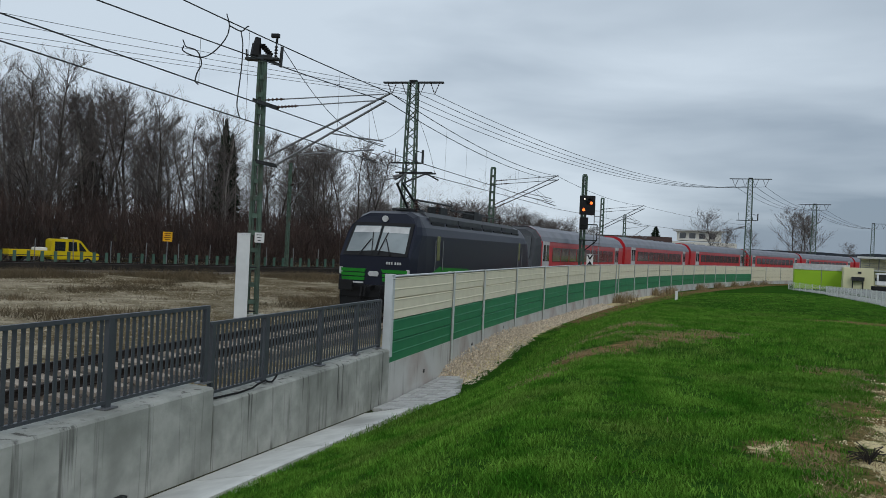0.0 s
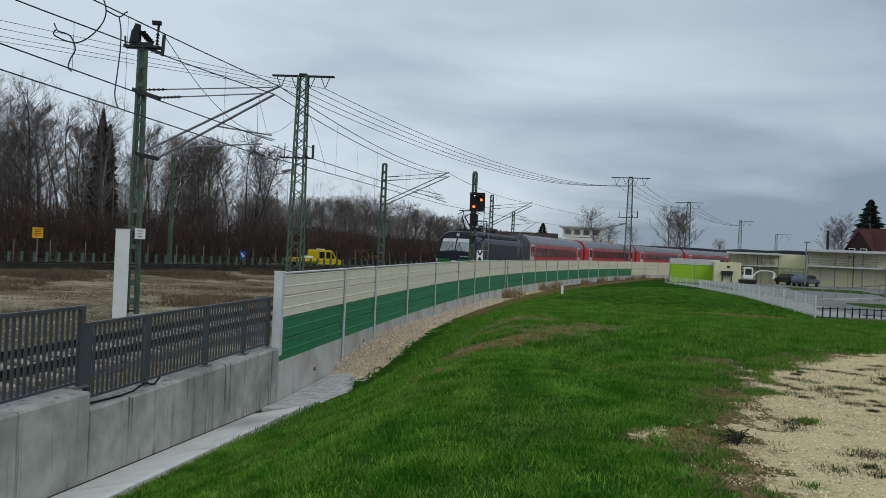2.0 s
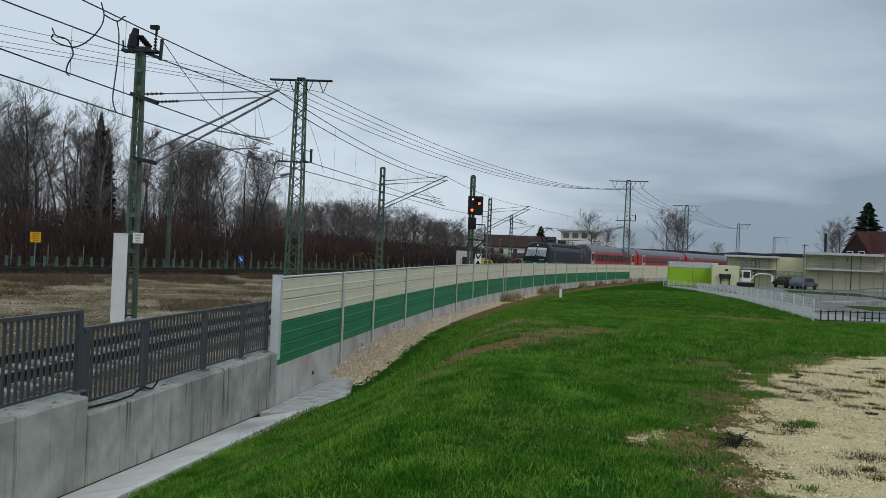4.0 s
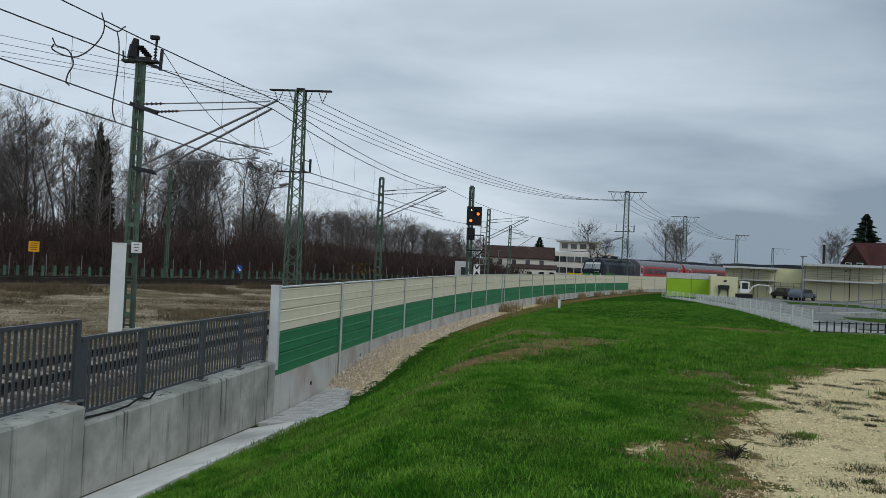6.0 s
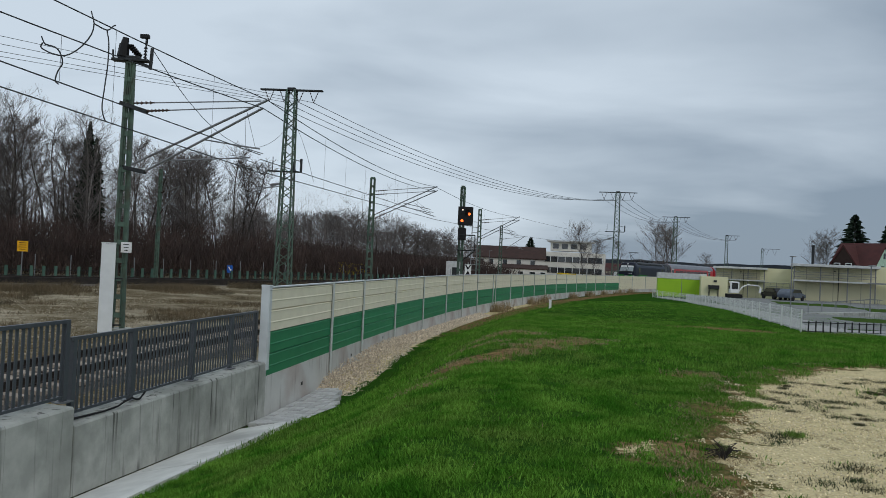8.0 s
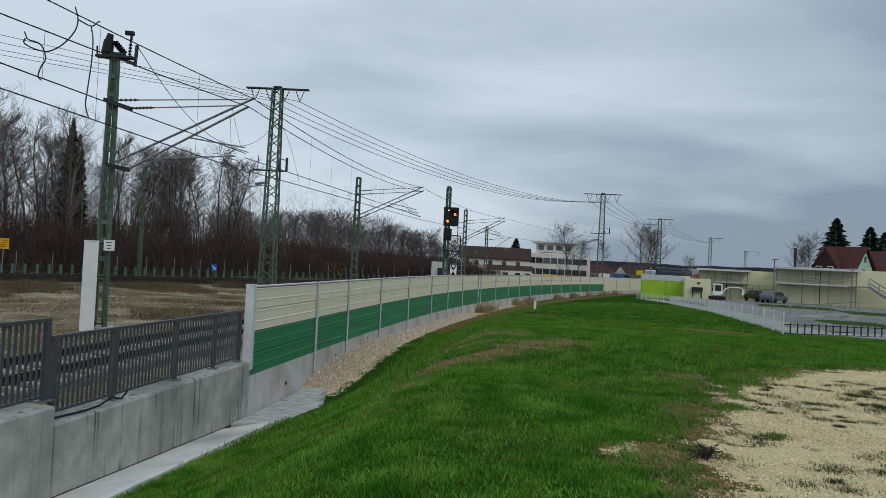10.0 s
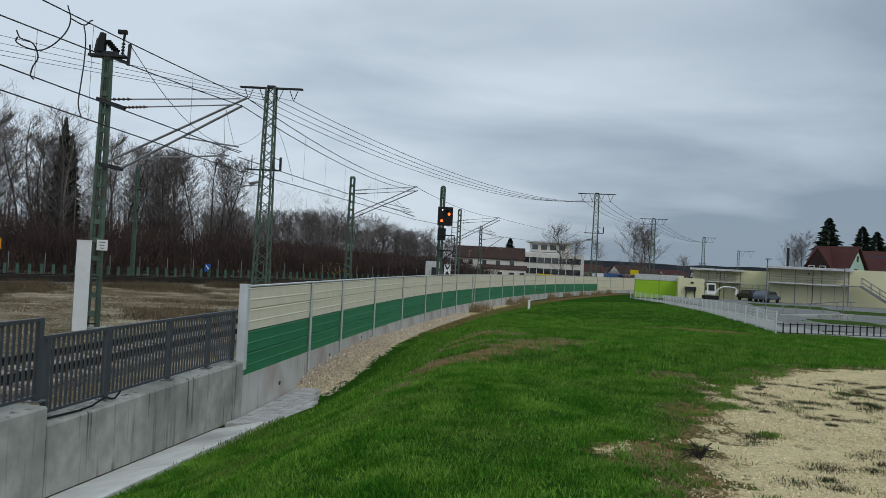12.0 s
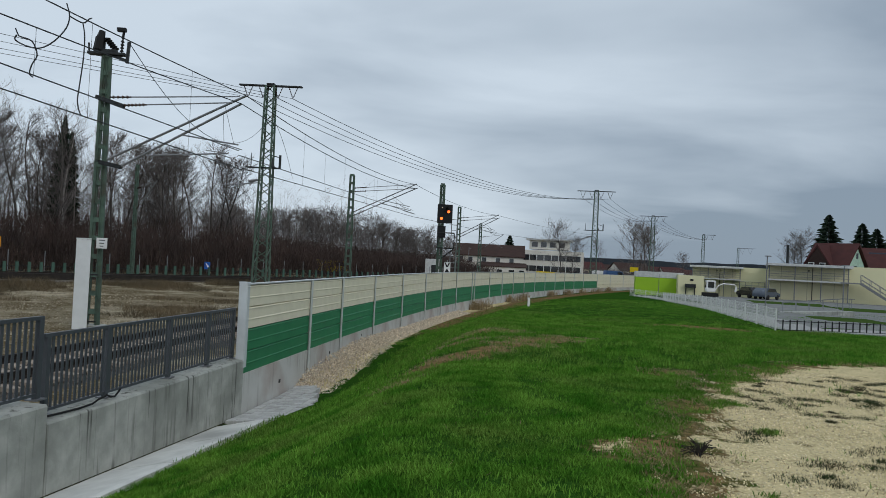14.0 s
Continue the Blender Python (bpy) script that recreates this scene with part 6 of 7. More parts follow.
def gallery(at, w, label):
    """A two-storey flat-roofed block with an access gallery on slim columns."""
    t = thing("gallery_building", label, "building", at, group="gallery buildings")
    part("wall", box(BM(), (0, 3, 2.2), (w, 6, 6.6)), BEIGE, t)
    part("roof", box(BM(), (0, 2.2, 5.65), (w + 0.6, 8.2, 0.28), bevel=0.04), LIGHT_GREY, t)
    part("gallery_floor", box(BM(), (0, -0.7, 3.95), (w, 1.4, 0.16)), LIGHT_GREY, t)
    n = max(3, round(w / 2.6))
    for k in range(n + 1):
        x = -w / 2 + 0.1 + (w - 0.2) * k / n
        part("column", tube(BM(), (x, -1.25, -1), (x, -1.25, 5.5), 0.06, 8), STEEL_GREY, t)
    b = BM()
    for z in (4.35, 4.62, 4.9):
        bar(b, (-w / 2, -1.35, z), (w / 2, -1.35, z), 0.04, 0.04)
    part("gallery_rail", b, STEEL_GREY, t)
    for k in range(n):
        x = -w / 2 + (w) * (k + 0.5) / n
        b = BM()
        for y0, y1 in ((-1.0, 3.8), (4.1, 5.5)):
            box(b, (x, -0.012, (y0 + y1) / 2), (0.05, 0.03, y1 - y0))
        part("panel_joint", b, DOOR_GREY, t)
        if k % 2:
            part("downpipe", tube(BM(), (x + 0.5, -0.08, -1), (x + 0.5, -0.08, 5.4), 0.04, 8), STEEL_DARK, t)
            part("wall_lamp", box(BM(), (x + 0.1, -0.06, 5.1), (0.18, 0.12, 0.14), bevel=0.02), BLACK, t)
    return t


gallery(on_ground(1326, 109, -2.75, -22), 6.6, "pale two-storey gallery building with a flat roof")
gallery(on_ground(1493, 100, -3.16, -25) @ Matrix.Diagonal((1.19, 1.19, 1.19, 1)), 8.1, "pale two-storey gallery building with a flat roof and columns")
core = thing("stair_block", "pale yellow stair block between the gallery buildings", "building", on_ground(1392, 106, -2.6, -24))
part("wall", box(BM(), (0, 3.5, 2.4), (4.4, 5, 6.4)), PALE_YELLOW, core)
b = BM()
for z in (2.6, 3.1, 3.6):
    bar(b, (-2.5, 0.8, z), (2.5, 0.8, z), 0.05, 0.05)
for k in range(7):
    bar(b, (-2.5 + 0.83 * k, 0.8, 2.4), (-2.5 + 0.83 * k, 0.8, 3.6), 0.05, 0.05)
part("landing_rail", b, STEEL_GREY, core)
yend = thing("stair_block", "pale yellow stair block with an outside stair", "building", on_ground(1573, 97.6, -3.16, -25) @ Matrix.Diagonal((1.19, 1.19, 1.19, 1)))
part("wall", box(BM(), (4.3, 3.0, 2.55), (10.8, 5, 6.4)), PALE_YELLOW, yend)
b = BM()
for k in range(20):
    box(b, (1.1 + 0.3 * k, -0.9, 3.85 - 0.195 * k), (0.3, 1.1, 0.05))
box(b, (0.0, -0.75, 3.95), (2.2, 1.4, 0.14))
for y in (-1.45, -0.35):
    bar(b, (0.9, y, 3.95), (7.2, y, -0.1), 0.05, 0.22)
    for up in (0.45, 0.95):
        bar(b, (0.9, y, 3.95 + up), (7.2, y, -0.1 + up), 0.05, 0.05)
    for k in range(8):
        bar(b, (0.9 + 0.9 * k, y, 3.95 - 0.58 * k), (0.9 + 0.9 * k, y, 4.9 - 0.58 * k), 0.05, 0.05)
part("outside_stair", b, STEEL_GREY, yend)

# red-roofed houses
h1 = house("gabled_house", (60.6, 108, -1.6), -55, 5.6, 5.4, 5.3, 3.2, MINT, ROOF_RED, "dark red tiled house with a mint gable wall", (), ())
b = BM()
prism(b, [(-2.7, 3.0), (0.9, 3.0), (0.9, 5.4), (-0.9, 8.1), (-2.7, 5.4)], -3.7, 0.0, "y")
part("front_gable", b, BROWN_WOOD, h1)
b = BM()
prism(b, [(-2.95, 5.2), (-0.9, 8.15), (1.15, 5.2), (1.15, 5.45), (-0.9, 8.45), (-2.95, 5.45)], -3.8, 0.2, "y")
part("gable_roof", b, ROOF_RED, h1)
windows_on(h1, -3.74, (-1.7, -0.1), (5.3,), 0.7, 0.9)
b = BM()
box(b, (2.83, -0.2, 5.0), (0.08, 0.8, 1.2))
box(b, (2.83, 0.2, 7.0), (0.08, 0.5, 0.8))
part("gable_window", b, GLASS, h1)
h2 = house("gabled_house", (77.2, 120, -1.7), -20, 10, 9, 5.2, 3.6, WHITE_WALL, ROOF_RED, "white house with solar panels on a red tiled roof", (-2.5, 1.0), (4.6,))
b = BM()
prism(b, [(-4.0, 5.85), (-1.0, 8.25), (-1.0, 8.35), (-4.0, 5.95)], -4.2, 2.5, "x")
part("solar_panel", b, SOLAR, h2)
chm = thing("chimney_pipe", "dark chimney pipe above the roofs", "chimney", on_ground(1455, 104, 2.0, 0))
part("pipe", tube(BM(), (0, 0, -2), (0, 0, 4.4), 0.18, 10), STEEL_DARK, chm)

# hills
hv, hf = [], []
for i in range(61):
    a = radians(-45 + 1.5 * i)
    d = 1500
    h = 9 + 5 * noise.noise((i * 0.16, 2, 0)) + 1.5 * noise.noise((i * 0.9, 5, 0)) + 6 * smooth(30, 40, i) * (1 - 0.3 * smooth(50, 58, i))
    hv += [(d * math.sin(a), d * math.cos(a), -20), (d * math.sin(a), d * math.cos(a), h * 1.6), (1.35 * d * math.sin(a), 1.35 * d * math.cos(a), -20)]
for i in range(60):
    for j in range(2):
        a = i * 3 + j
        hf.append((a, a + 3, a + 4, a + 1))
tagged(mesh_of("distant_hills", hv, hf, HILL), "low blue-grey wooded hills on the horizon", "hills", kind="structure")

# roofs of the far town
rh = random.Random(41)
for k in range(16):
    d = rh.uniform(300, 420)
    house("town_house", ((0.20 + 0.028 * k) * d, d, -2.2), rh.uniform(-40, 30), rh.uniform(10, 16), rh.uniform(8, 10), rh.uniform(3.0, 4.2), rh.uniform(2.4, 3.4), rh.choice((WHITE_WALL, BEIGE, PALE_YELLOW)), rh.choice((ROOF_RED, ROOF_BROWN, ROOF_BROWN)), "far town house with a dark tiled roof", (-3.0, 0.0, 3.0), (2.2,))


# footpath with its mesh fence
path_pts = [Vector(p) for p in ((28.28, 98.80, -1.50), (27.71, 83.80, -1.42), (21.24, 55.50, -0.84), (17.18, 40.20, -0.59), (16.13, 35.30, -0.56), (15.07, 31.20, -0.54), (16.78, 31.60, -0.55), (18.59, 32.00, -0.55), (20.36, 32.10, -0.55))]
tagged(mesh_of("footpath", *sweep([p + Vector((1.6, 0.6, 0)) for p in path_pts], [(-1.2, -0.6), (-1.2, 0.05), (1.2, 0.05), (1.2, -0.6)]), PATHM), "light paved footpath behind a mesh fence", "path", kind="structure")


ASPHALT_PALE = mat("pale_asphalt", (0.20, 0.205, 0.20), 0.9, color2=(0.155, 0.16, 0.155), scale=0.8)


def yard_z(x, d):
    """The paved yard lifts towards the buildings."""
    return ground_z(x, d) + 0.05 + 0.38 * smooth(66, 88, d)


def build_plaza():
    """Paved yard before the gallery buildings, laid on the ground."""
    verts, faces = [], []
    na, nd = 16, 22
    for i in range(nd + 1):
        for j in range(na + 1):
            d = 34 + 66 * i / nd
            a = 0.315 + 0.0027 * (100 - d) + (0.95 - 0.315) * j / na
            x = a * d
            verts.append((x, d, yard_z(x, d)))
    w = na + 1
    for i in range(nd):
        for j in range(na):
            faces.append((i * w + j, i * w + j + 1, (i + 1) * w + j + 1, (i + 1) * w + j))
    tagged(mesh_of("yard", verts, faces, ASPHALT_PALE, smooth=True), "grey paved yard before the gallery buildings", "pavement", kind="structure")
    # planted strips and the ramp
    for x, d, wx, wy in ((42.0, 84, 11.0, 9.0), (26.2, 45, 5.0, 9.0), (32.5, 47, 4.0, 8.0), (47.5, 77, 10.0, 9.0)):
        verts, faces = [], []
        for a in range(7):
            for c in range(7):
                px, py = x + wx * (a / 6 - 0.5) + 0.3 * wy * (c / 6 - 0.5), d + wy * (c / 6 - 0.5) - 0.25 * wx * (a / 6 - 0.5)
                verts.append((px, py, yard_z(px, py) + 0.06 - (0.3 if a in (0, 6) or c in (0, 6) else 0)))
        faces = [(a * 7 + c, a * 7 + 7 + c, a * 7 + 8 + c, a * 7 + 1 + c) for a in range(6) for c in range(6)]
        tagged(mesh_of("lawn_strip", verts, faces, LAWN), "small lawn strip in the paved yard", "lawn", "lawn strips")
    x, d = P(1512) * 56, 56
    rp = thing("ramp", "pale concrete ramp with a steel handrail", "ramp", Matrix.Translation((x, d, ground_z(x, d))) @ pose(0, 0, 0, 0, 0, -24) @ Matrix.Diagonal((0.7, 0.7, 0.7, 1)))
    b = BM()
    prism(b, [(-3.5, 0.0), (3.5, 0.0), (3.5, 0.6), (2.5, 0.6), (-3.5, 0.12)], -0.8, 0.8, "y")
    part("ramp_body", b, CONCRETE, rp)
    for y in (-0.75, 0.75):
        b = BM()
        for k in range(6):
            xx = -3.3 + 1.3 * k
            zz = min(0.9, 0.12 + 0.13 * (xx + 3.5))
            bar(b, (xx, y, zz), (xx, y, zz + 1.0), 0.05, 0.05)
        bar(b, (-3.4, y, 1.12), (2.5, y, 1.9), 0.05, 0.05)
        bar(b, (2.5, y, 1.9), (3.5, y, 1.9), 0.05, 0.05)
        part("handrail", b, STEEL_GREY, rp)
    for px, d, h in ((1418, 64, 4.6), (1560, 58, 3.9)):
        x = P(px) * d
        l_ = thing("yard_lamp", "slim grey lamp post in the paved yard", "lamp post", Matrix.Translation((x, d, ground_z(x, d))), group="yard lamps")
        part("pole", tube(BM(), (0, 0, 0), (0, 0, h), 0.05, 8), STEEL_GREY, l_)
        part("lamp_head", box(BM(), (0, -0.15, h), (0.3, 0.6, 0.08), bevel=0.02), STEEL_GREY, l_)


build_plaza()


def build_mesh_fence():
    f = thing("mesh_fence", "light grey steel mesh fence along the footpath", "fence")
    pts = path_pts[:6]
    wires, posts = BM(), []
    for a, b_ in zip(pts, pts[1:]):
        n = max(2, round((b_ - a).length / 2.5))
        for i in range(n):
            posts.append(a.lerp(b_, i / n))
    posts.append(pts[-1])
    for p in posts:
        b = BM()
        box(b, (p.x, p.y, p.z + 0.4), (0.05, 0.05, 1.1))
        part("fence_post", b, POST, f)
    for a, b_ in zip(posts, posts[1:]):
        w = BM()
        for k in range(7):
            bar(w, a + Vector((0, 0, 0.06 + 0.14 * k)), b_ + Vector((0, 0, 0.06 + 0.14 * k)), 0.009, 0.009)
        for i in range(14):
            c = a.lerp(b_, i / 14)
            bar(w, c + Vector((0, 0, 0.05)), c + Vector((0, 0, 0.92)), 0.008, 0.008)
        part("mesh_panel", w, POST, f)
    g = thing("bar_fence", "low black bar fence beyond the grass", "fence")
    a, b_ = path_pts[5], path_pts[8]
    for z in (0.05, 0.42):
        part("fence_rail", bar(BM(), a + Vector((0, 0, z)), b_ + Vector((0, 0, z)), 0.05, 0.03), BLACK, g)
    n = 16
    for i in range(n + 1):
        c = a.lerp(b_, i / n)
        part("fence_bar", bar(BM(), c + Vector((0, 0, -0.2)), c + Vector((0, 0, 0.48)), 0.04, 0.04), BLACK, g)


build_mesh_fence()


# ---------------- small things ----------------
sg = thing("yellow_sign", "orange-yellow notice sign on a post beside the branch line", "sign", Matrix.Translation(branch(0.2, -4.6, -1.1)) @ pose(0, 0, 0, 0, 0, 25))
part("post", tube(BM(), (0, 0.03, 0), (0, 0.03, 2.9), 0.04, 8), STEEL_GREY, sg)
brd = part("board", box(BM(), (0, 0, 2.55), (0.72, 0.03, 0.78), bevel=0.005), SIGN_YELLOW, sg)
b = BM()
for k in range(4):
    box(b, (0, -0.02, 2.8 - 0.16 * k), (0.5 - 0.1 * (k % 2), 0.008, 0.045))
part("writing_bars", b, BLACK, brd)

mk = thing("marker_post", "short white marker post in the grass", "marker post", Matrix.Translation((P(991) * 52, 52, ground_z(P(991) * 52, 52))))
part("post", box(BM(), (0, 0, 0.3), (0.16, 0.14, 0.75), bevel=0.02), WHITE, mk)

lp = thing("street_lamp", "slim grey street lamp beside the road", "street lamp", Matrix.Translation((P(394) * 92, 92, -1.1)))
part("pole", tube(BM(), (0, 0, 0), (0, 0, 5.6), 0.06, 8, 0.04), STEEL_GREY, lp)
part("lamp_head", box(BM(), (0.25, 0, 5.6), (0.7, 0.2, 0.1), bevel=0.03), STEEL_GREY, lp)
bs = thing("blue_sign", "small blue square sign with a white arrow", "sign", Matrix.Translation((P(423) * 90, 90, -1.1)))
part("post", tube(BM(), (0, 0.03, 0), (0, 0.03, 1.0), 0.03, 6), STEEL_GREY, bs)
bd2 = part("board", box(BM(), (0, 0, 0.9), (0.65, 0.03, 0.85)), mat("blue_sign_face", (0.02, 0.12, 0.5), 0.4), bs)
part("arrow", prism(BM(), [(-0.2, 1.12), (-0.1, 1.18), (0.1, 0.86), (0.2, 0.92), (0.2, 0.62), (-0.06, 0.76), (0.02, 0.8)], -0.026, -0.018, "y"), WHITE, bd2)


def parked_car(at, paint, label):
    t = thing("parked_car", label, "car", at, group="parked cars")
    b = BM()
    prism(b, [(-2.1, 0.35), (2.1, 0.35), (2.12, 0.75), (1.2, 0.95), (0.7, 1.42), (-1.3, 1.46), (-2.0, 1.0), (-2.15, 0.7)], -0.86, 0.86, "x")
    bmesh.ops.bevel(b, geom=list(b.edges), offset=0.06, segments=2, affect="EDGES")
    part("body", b, paint, t)
    for sx in (-1, 1):
        b = BM()
        prism(b, [(-1.6, 0.98), (1.0, 0.98), (0.62, 1.36), (-1.2, 1.39)], sx * 0.85, sx * 0.87, "x")
        part("side_window", b, GLASS, t)
    for y in (-1.3, 1.3):
        for sx in (-1, 1):
            b = BM()
            tube(b, (sx * 0.68, y, 0.32), (sx * 0.88, y, 0.32), 0.32, 16)
            part("wheel", b, RUBBER, t)
    return t


parked_car(Matrix.Translation((44.2, 99, -1.07)) @ pose(0, 0, 0, 0, 0, 4), mat("black_car_paint", (0.02, 0.02, 0.022), 0.25), "black parked car beside the gallery buildings")
parked_car(Matrix.Translation((45.0, 96, -1.06)) @ pose(0, 0, 0, 0, 0, -50), mat("blue_grey_car_paint", (0.10, 0.12, 0.15), 0.25), "blue-grey parked car beside the gallery buildings")


def excavator():
    t = thing("mini_excavator", "small white excavator with a folded arm", "excavator", Matrix.Translation((38.1, 97, -1.08)) @ pose(0, 0, 0, 0, 0, -100) @ Matrix.Diagonal((0.85, 0.85, 0.85, 1)))
    part("cab", box(BM(), (0, 0, 1.6), (1.3, 1.3, 1.7), bevel=0.1), WHITE, t)
    part("window", box(BM(), (0.66, 0, 1.8), (0.03, 0.9, 0.9)), GLASS, t)
    part("window", box(BM(), (0, -0.66, 1.8), (0.9, 0.03, 0.9)), GLASS, t)
    part("tracks", box(box(BM(), (-0.6, 0, 0.3), (0.35, 2.2, 0.6), bevel=0.1), (0.6, 0, 0.3), (0.35, 2.2, 0.6), bevel=0.1), RUBBER, t)
    b = BM()
    chain(b, [(0, 0.7, 1.0), (0, 1.2, 1.7), (0, 1.9, 2.05), (0, 2.5, 2.0)], 0.09, 8)
    chain(b, [(0, 2.5, 2.05), (0, 3.5, 1.95), (0, 3.8, 1.6)], 0.08, 8)
    bar(b, (0, 3.8, 1.6), (0, 3.65, 0.9), 0.3, 0.26)
    part("arm", b, WHITE, t)


excavator()

stump = thing("dead_shrub", "small dark dead shrub stump at the edge of the gravel", "shrub", Matrix.Translation((2.62, 6.75, ground_z(2.62, 6.75))))
b = BM()
rs = random.Random(8)
for k in range(34):
    a = rs.uniform(0, 6.28)
    q = Vector((math.cos(a) * rs.uniform(0.04, 0.16), math.sin(a) * rs.uniform(0.04, 0.16), rs.uniform(0.03, 0.15)))
    chain(b, [(0, 0, 0), q * 0.6 + Vector((0, 0, 0.03)), q + Vector((rs.uniform(-0.05, 0.05), 0, rs.uniform(-0.05, 0.03)))], 0.0045, 4)
part("twig", b, mat("black_dead_wood", (0.03, 0.025, 0.022), 0.9), stump)


spout = thing("drain_spout", "dark square drain outlet at the foot of the wall", "drain outlet", on_line(-9.0, 0.09, base_z(-9.0) + 0.12))
part("outlet", box(BM(), (0.03, 0, 0), (0.1, 0.22, 0.12), bevel=0.01), STEEL_DARK, spout)
for s in (2.6, 7.4, 11.6, 16.5, 21.5):
    hole = thing("drain_hole", "small dark drain hole in the plinth", "drain hole", on_line(s, 0.062, base_z(s) + 0.42), group="drain holes")
    part("opening", box(BM(), (0, 0, 0), (0.02, 0.12, 0.09), bevel=0.008), BLACK, hole)
cw = [line(q, -0.02 + 0.05 * math.sin(3 * q), TOP_LOW + z) for q, z in ((STEP_S + 0.1, 0.05), (-6.8, 0.035), (-6.2, 0.03), (-5.9, 0.05), (-5.75, 0.09), (-5.5, 0.11), (-5.35, 0.06), (-5.2, 0.04), (-5.05, 0.09), (-5.0, 0.12))]
tagged(part("loose_cable", chain(BM(), cw, 0.016, 6), RUBBER), "loose black cable lying on the wall's top", "cable")


def van(at, paint, label):
    t = thing("parked_van", label, "van", at, group="parked vans")
    b = BM()
    prism(b, [(-2.5, 0.4), (2.4, 0.4), (2.45, 1.0), (1.9, 1.25), (1.3, 2.1), (-2.4, 2.2), (-2.5, 2.0)], -0.95, 0.95, "x")
    bmesh.ops.bevel(b, geom=list(b.edges), offset=0.06, segments=2, affect="EDGES")
    part("body", b, paint, t)
    for sx in (-1, 1):
        b = BM()
        prism(b, [(0.2, 1.3), (1.7, 1.3), (1.2, 1.95), (0.2, 1.95)], sx * 0.94, sx * 0.96, "x")
        part("side_window", b, GLASS, t)
    for y in (-1.5, 1.5):
        for sx in (-1, 1):
            b = BM()
            tube(b, (sx * 0.75, y, 0.35), (sx * 0.97, y, 0.35), 0.35, 16)
            part("wheel", b, RUBBER, t)


van(on_ground(642, 116, -1.1, -70), YELLOW, "yellow parked van beyond the railway")
van(on_ground(752, 140, -1.1, -60), WHITE, "white parked van beyond the railway")
van(on_ground(1022, 172, -1.5, -75), YELLOW, "yellow parked van beside the station house")
van(on_ground(1143, 175, -0.6, -80), mat("blue_van_paint", (0.05, 0.11, 0.25), 0.35), "blue parked van beyond the railway curve")
van(on_ground(1122, 178, -0.7, -80), WHITE, "white parked van beyond the railway curve")
ad = thing("yellow_board", "yellow board on a post beyond the railway curve", "sign", on_ground(1177, 176, -0.8, -14))
part("post", tube(BM(), (0, 0.05, 0), (0, 0.05, 2.6), 0.06, 8), STEEL_GREY, ad)
part("board", box(BM(), (0, 0, 2.9), (1.9, 0.06, 1.1), bevel=0.01), YELLOW, ad)
for px, d, h in ((620, 120, 4.6), (655, 124, 4.4), (706, 150, 5.5), (596, 118, 4.4), (726, 165, 8.5), (880, 165, 6.0)):
    l_ = thing("light_pole", "slim grey pole beyond the railway", "pole", on_ground(px, d, -1.1, 0), group="slim poles")
    part("pole", tube(BM(), (0, 0, 0), (0, 0, h), 0.06, 8), STEEL_GREY, l_)
    part("pole_head", box(BM(), (0.2, 0, h), (0.6, 0.2, 0.1), bevel=0.03), STEEL_GREY, l_)
ks = thing("kiosk", "pale grey equipment cabin behind the signal", "cabin", on_ground(818, 118, -1.4, -8))
part("wall", box(BM(), (0, 0, 1.7), (2.2, 2.2, 3.4), bevel=0.05), LIGHT_GREY, ks)
part("door", box(BM(), (0.3, -1.11, 1.5), (0.9, 0.06, 2.0)), STEEL_DARK, ks)

# loose stones on the railway's side
side_stones = []
while len(side_stones) < 7000:
    x, y = rt.uniform(-30, -5), rt.uniform(12, 44)
    s_, off = to_line(x, y)
    if off < TRACK - 2.2 and (Vector((x, y, 0)) - BR_0).dot(BR_N) > 4.6:
        side_stones.append((x, y, ground_z(x, y) + 0.01))
stones("side_stones", side_stones, mat("dusty_limestone", (0.40, 0.345, 0.25), 0.95, color2=(0.24, 0.20, 0.145), scale=6, island=0.35), 0.02, 0.06, "pale loose stones on the railway ground")

# stones on the gravel pad
pad_stones = []
while len(pad_stones) < 19000:
    d, a = math.sqrt(rt.uniform(4 * 4, 15 * 15)), rt.uniform(0.1, 0.75)
    x, y = d * math.sin(a), d * math.cos(a)
    if pad_inside(x, y) + 0.7 * noise.noise((x * 0.9, y * 0.9, 4)) + 0.8 * noise.noise((x * 2.6, y * 2.6, 6)) > 0.05:
        pad_stones.append((x, y, ground_z(x, y) + 0.004))
stones("pad_stones", pad_stones, mat("pale_pad_stone", (0.80, 0.70, 0.47), 0.9, color2=(0.52, 0.44, 0.28), scale=8, island=0.35), 0.005, 0.015, "pale loose gravel on the pad")
# tufts in the pad and dry litter at its edge


def tuft_spot():
    while True:
        cx, cy = rt.choice(TUFTS)
        sp = 0.5 + abs(math.sin(cx * 37))
        x, y = rt.gauss(cx, 0.065 * sp), rt.gauss(cy, 0.06 * sp)
        return (x, y, ground_z(x, y))


TUFTS = []
while len(TUFTS) < 115:
    d, a = math.sqrt(rt.uniform(5 * 5, 14.5 ** 2)), rt.uniform(0.2, 0.7)
    x, y = d * math.sin(a), d * math.cos(a)
    if pad_inside(x, y) > 0.3:
        TUFTS.append((x, y))
slivers("gravel_tufts", 24000, tuft_spot, 0.008, 0.04, 0.004, 1.3, mat("dark_tuft_grass", (0.028, 0.05, 0.014), 0.8, color2=(0.055, 0.042, 0.02), island=0.4), "small dark grass tufts in the gravel", "grass")


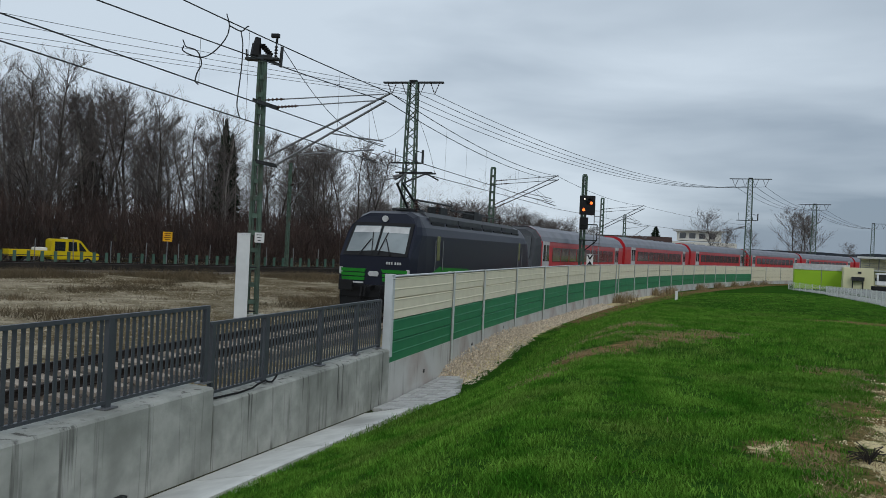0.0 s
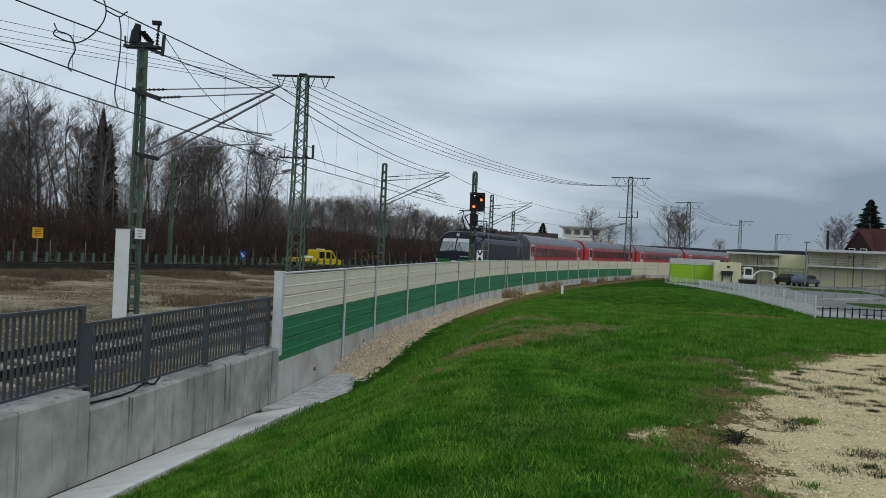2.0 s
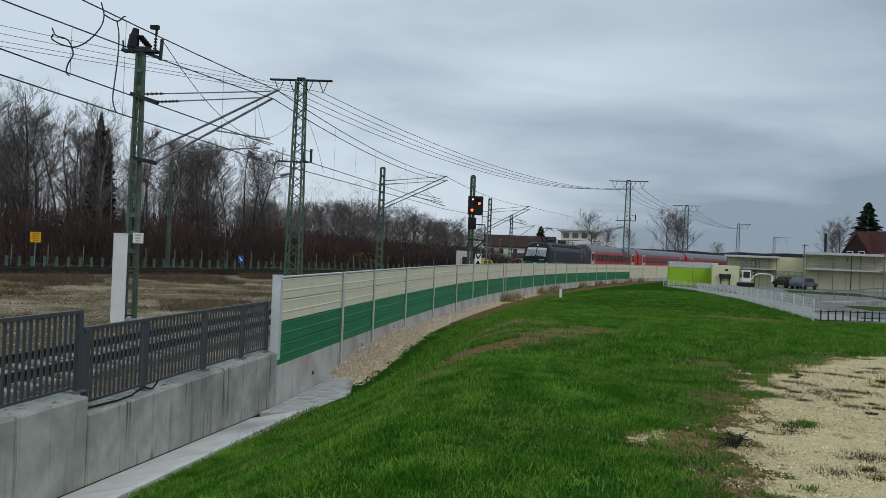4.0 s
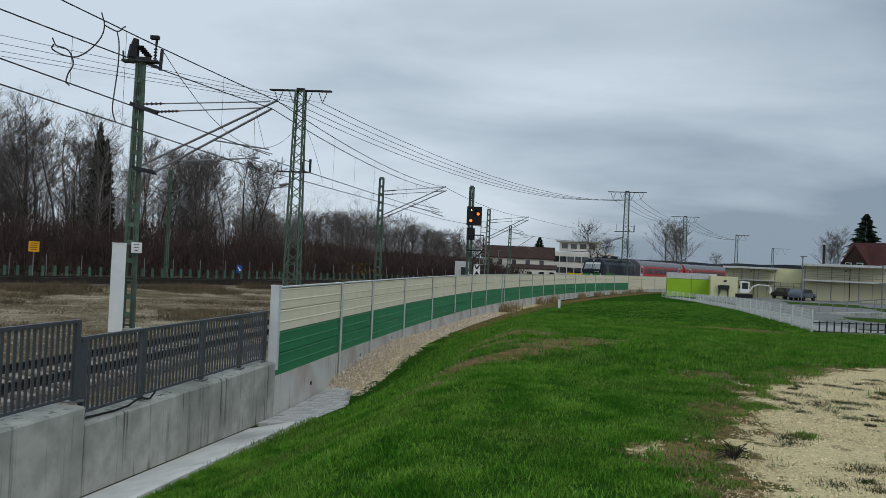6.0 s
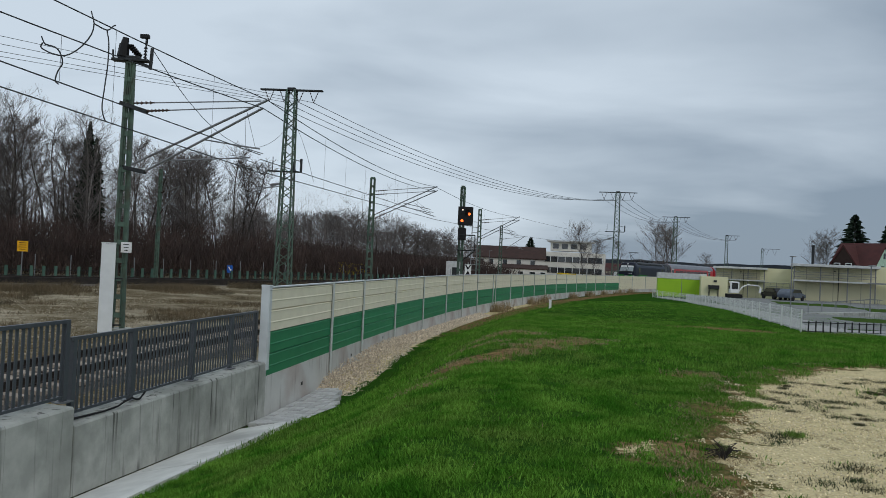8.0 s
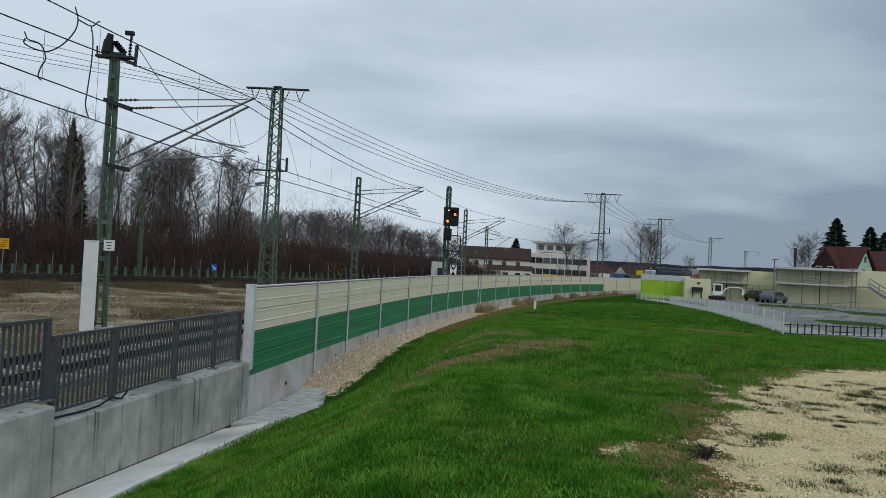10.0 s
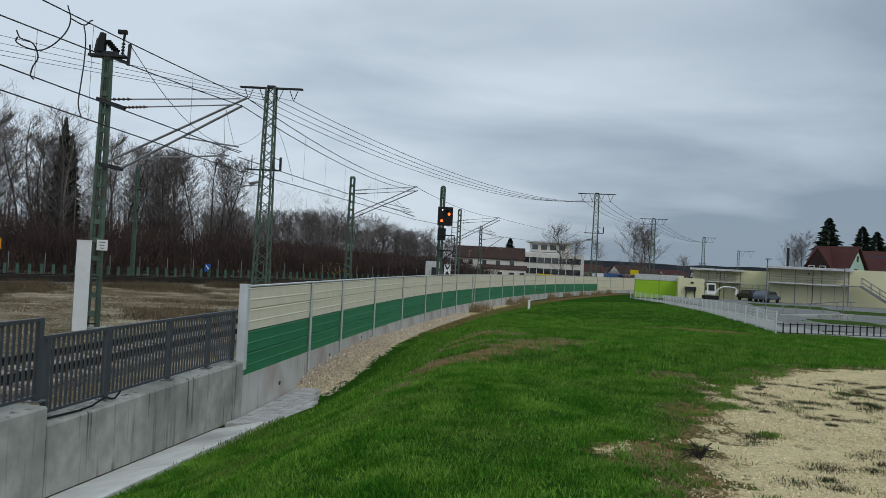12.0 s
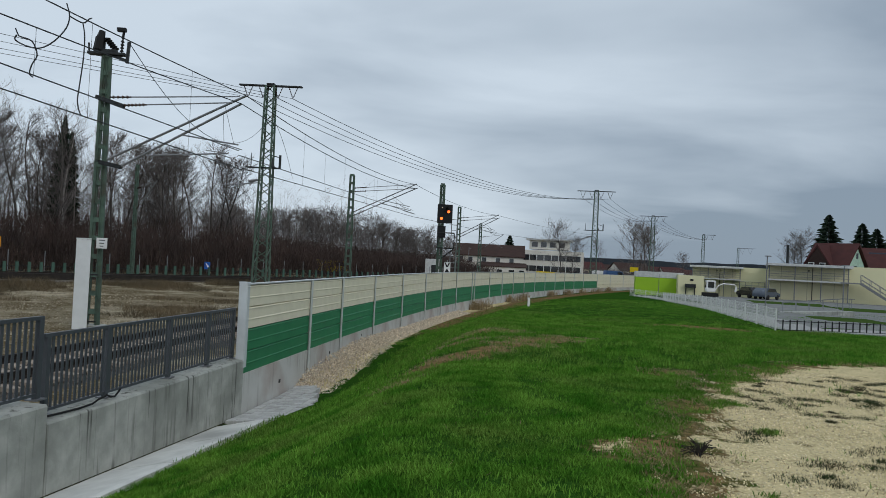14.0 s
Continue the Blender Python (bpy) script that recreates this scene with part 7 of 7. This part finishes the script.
def litter_spot():
    while True:
        d, a = math.sqrt(rt.uniform(4.5 ** 2, 26 ** 2)), rt.uniform(-0.15, 0.7)
        x, y = d * math.sin(a), d * math.cos(a)
        s, off = to_line(x, y)
        if off > 1.6 and (-0.7 < pad_inside(x, y) < 0.25 or rt.random() < 0.012 or any(math.hypot(x - a_, y - b_) < r_ for a_, b_, r_ in DRY_SPOTS)) and noise.noise((x * 1.3, y * 1.3, 2)) > -0.05:
            return (x, y, ground_z(x, y))


slivers("dry_litter", 20000, litter_spot, 0.012, 0.055, 0.004, 2.4, DRY, "dry brown grass litter", "grass")


def foot_weed_spot():
    s = rt.uniform(30, 110)
    while noise.noise((s * 0.35, 0, 5)) < 0.1:
        s = rt.uniform(30, 110)
    p = line(s, abs(rt.gauss(0.3, 0.35)) + 0.1)
    return (p.x, p.y, ground_z(p.x, p.y))


slivers("barrier_weeds", 3000, foot_weed_spot, 0.2, 0.9, 0.014, 0.5, DRY, "dry weeds along the foot of the barrier", "weeds")


# ---------------- what moves ----------------
LOCO_S = [(0, 17.9), (0.5, 25.6), (1, 33.7), (1.5, 41.6), (2, 48.9), (2.5, 56.1), (3, 63.3), (4.2, 80.3), (5.5, 97.6), (6.5, 109.8), (7.5, 121.1), (8.5, 131.1), (9.2, 138.2), (10.2, 149.7), (11.3, 164.7), (12, 176.7), (14, 210.7)]


def motions():
    def on_track(s):
        return on_line(s, TRACK, RAIL + rise(s))
    walk(loco, [(t, on_track(s)) for t, s in LOCO_S])
    for i, c in enumerate(coaches):
        walk(c, [(t, on_track(s + 9.6 + 13.4 + 26.6 * i)) for t, s in LOCO_S])
    rows = []
    for t, u in ((0, -5.2), (0.5, 6.4), (1, 17.4), (1.5, 27.7), (2, 37.3), (2.5, 46.3), (3, 54.6), (4.2, 74.5), (5.5, 96.1), (8, 137.6), (11, 187.4), (14, 237.2)):
        rows.append((t, Matrix.Translation(branch(u, -16, -1.52)) @ pose(0, 0, 0, 0, 0, -39.5)))
    walk(truck, rows)


motions()
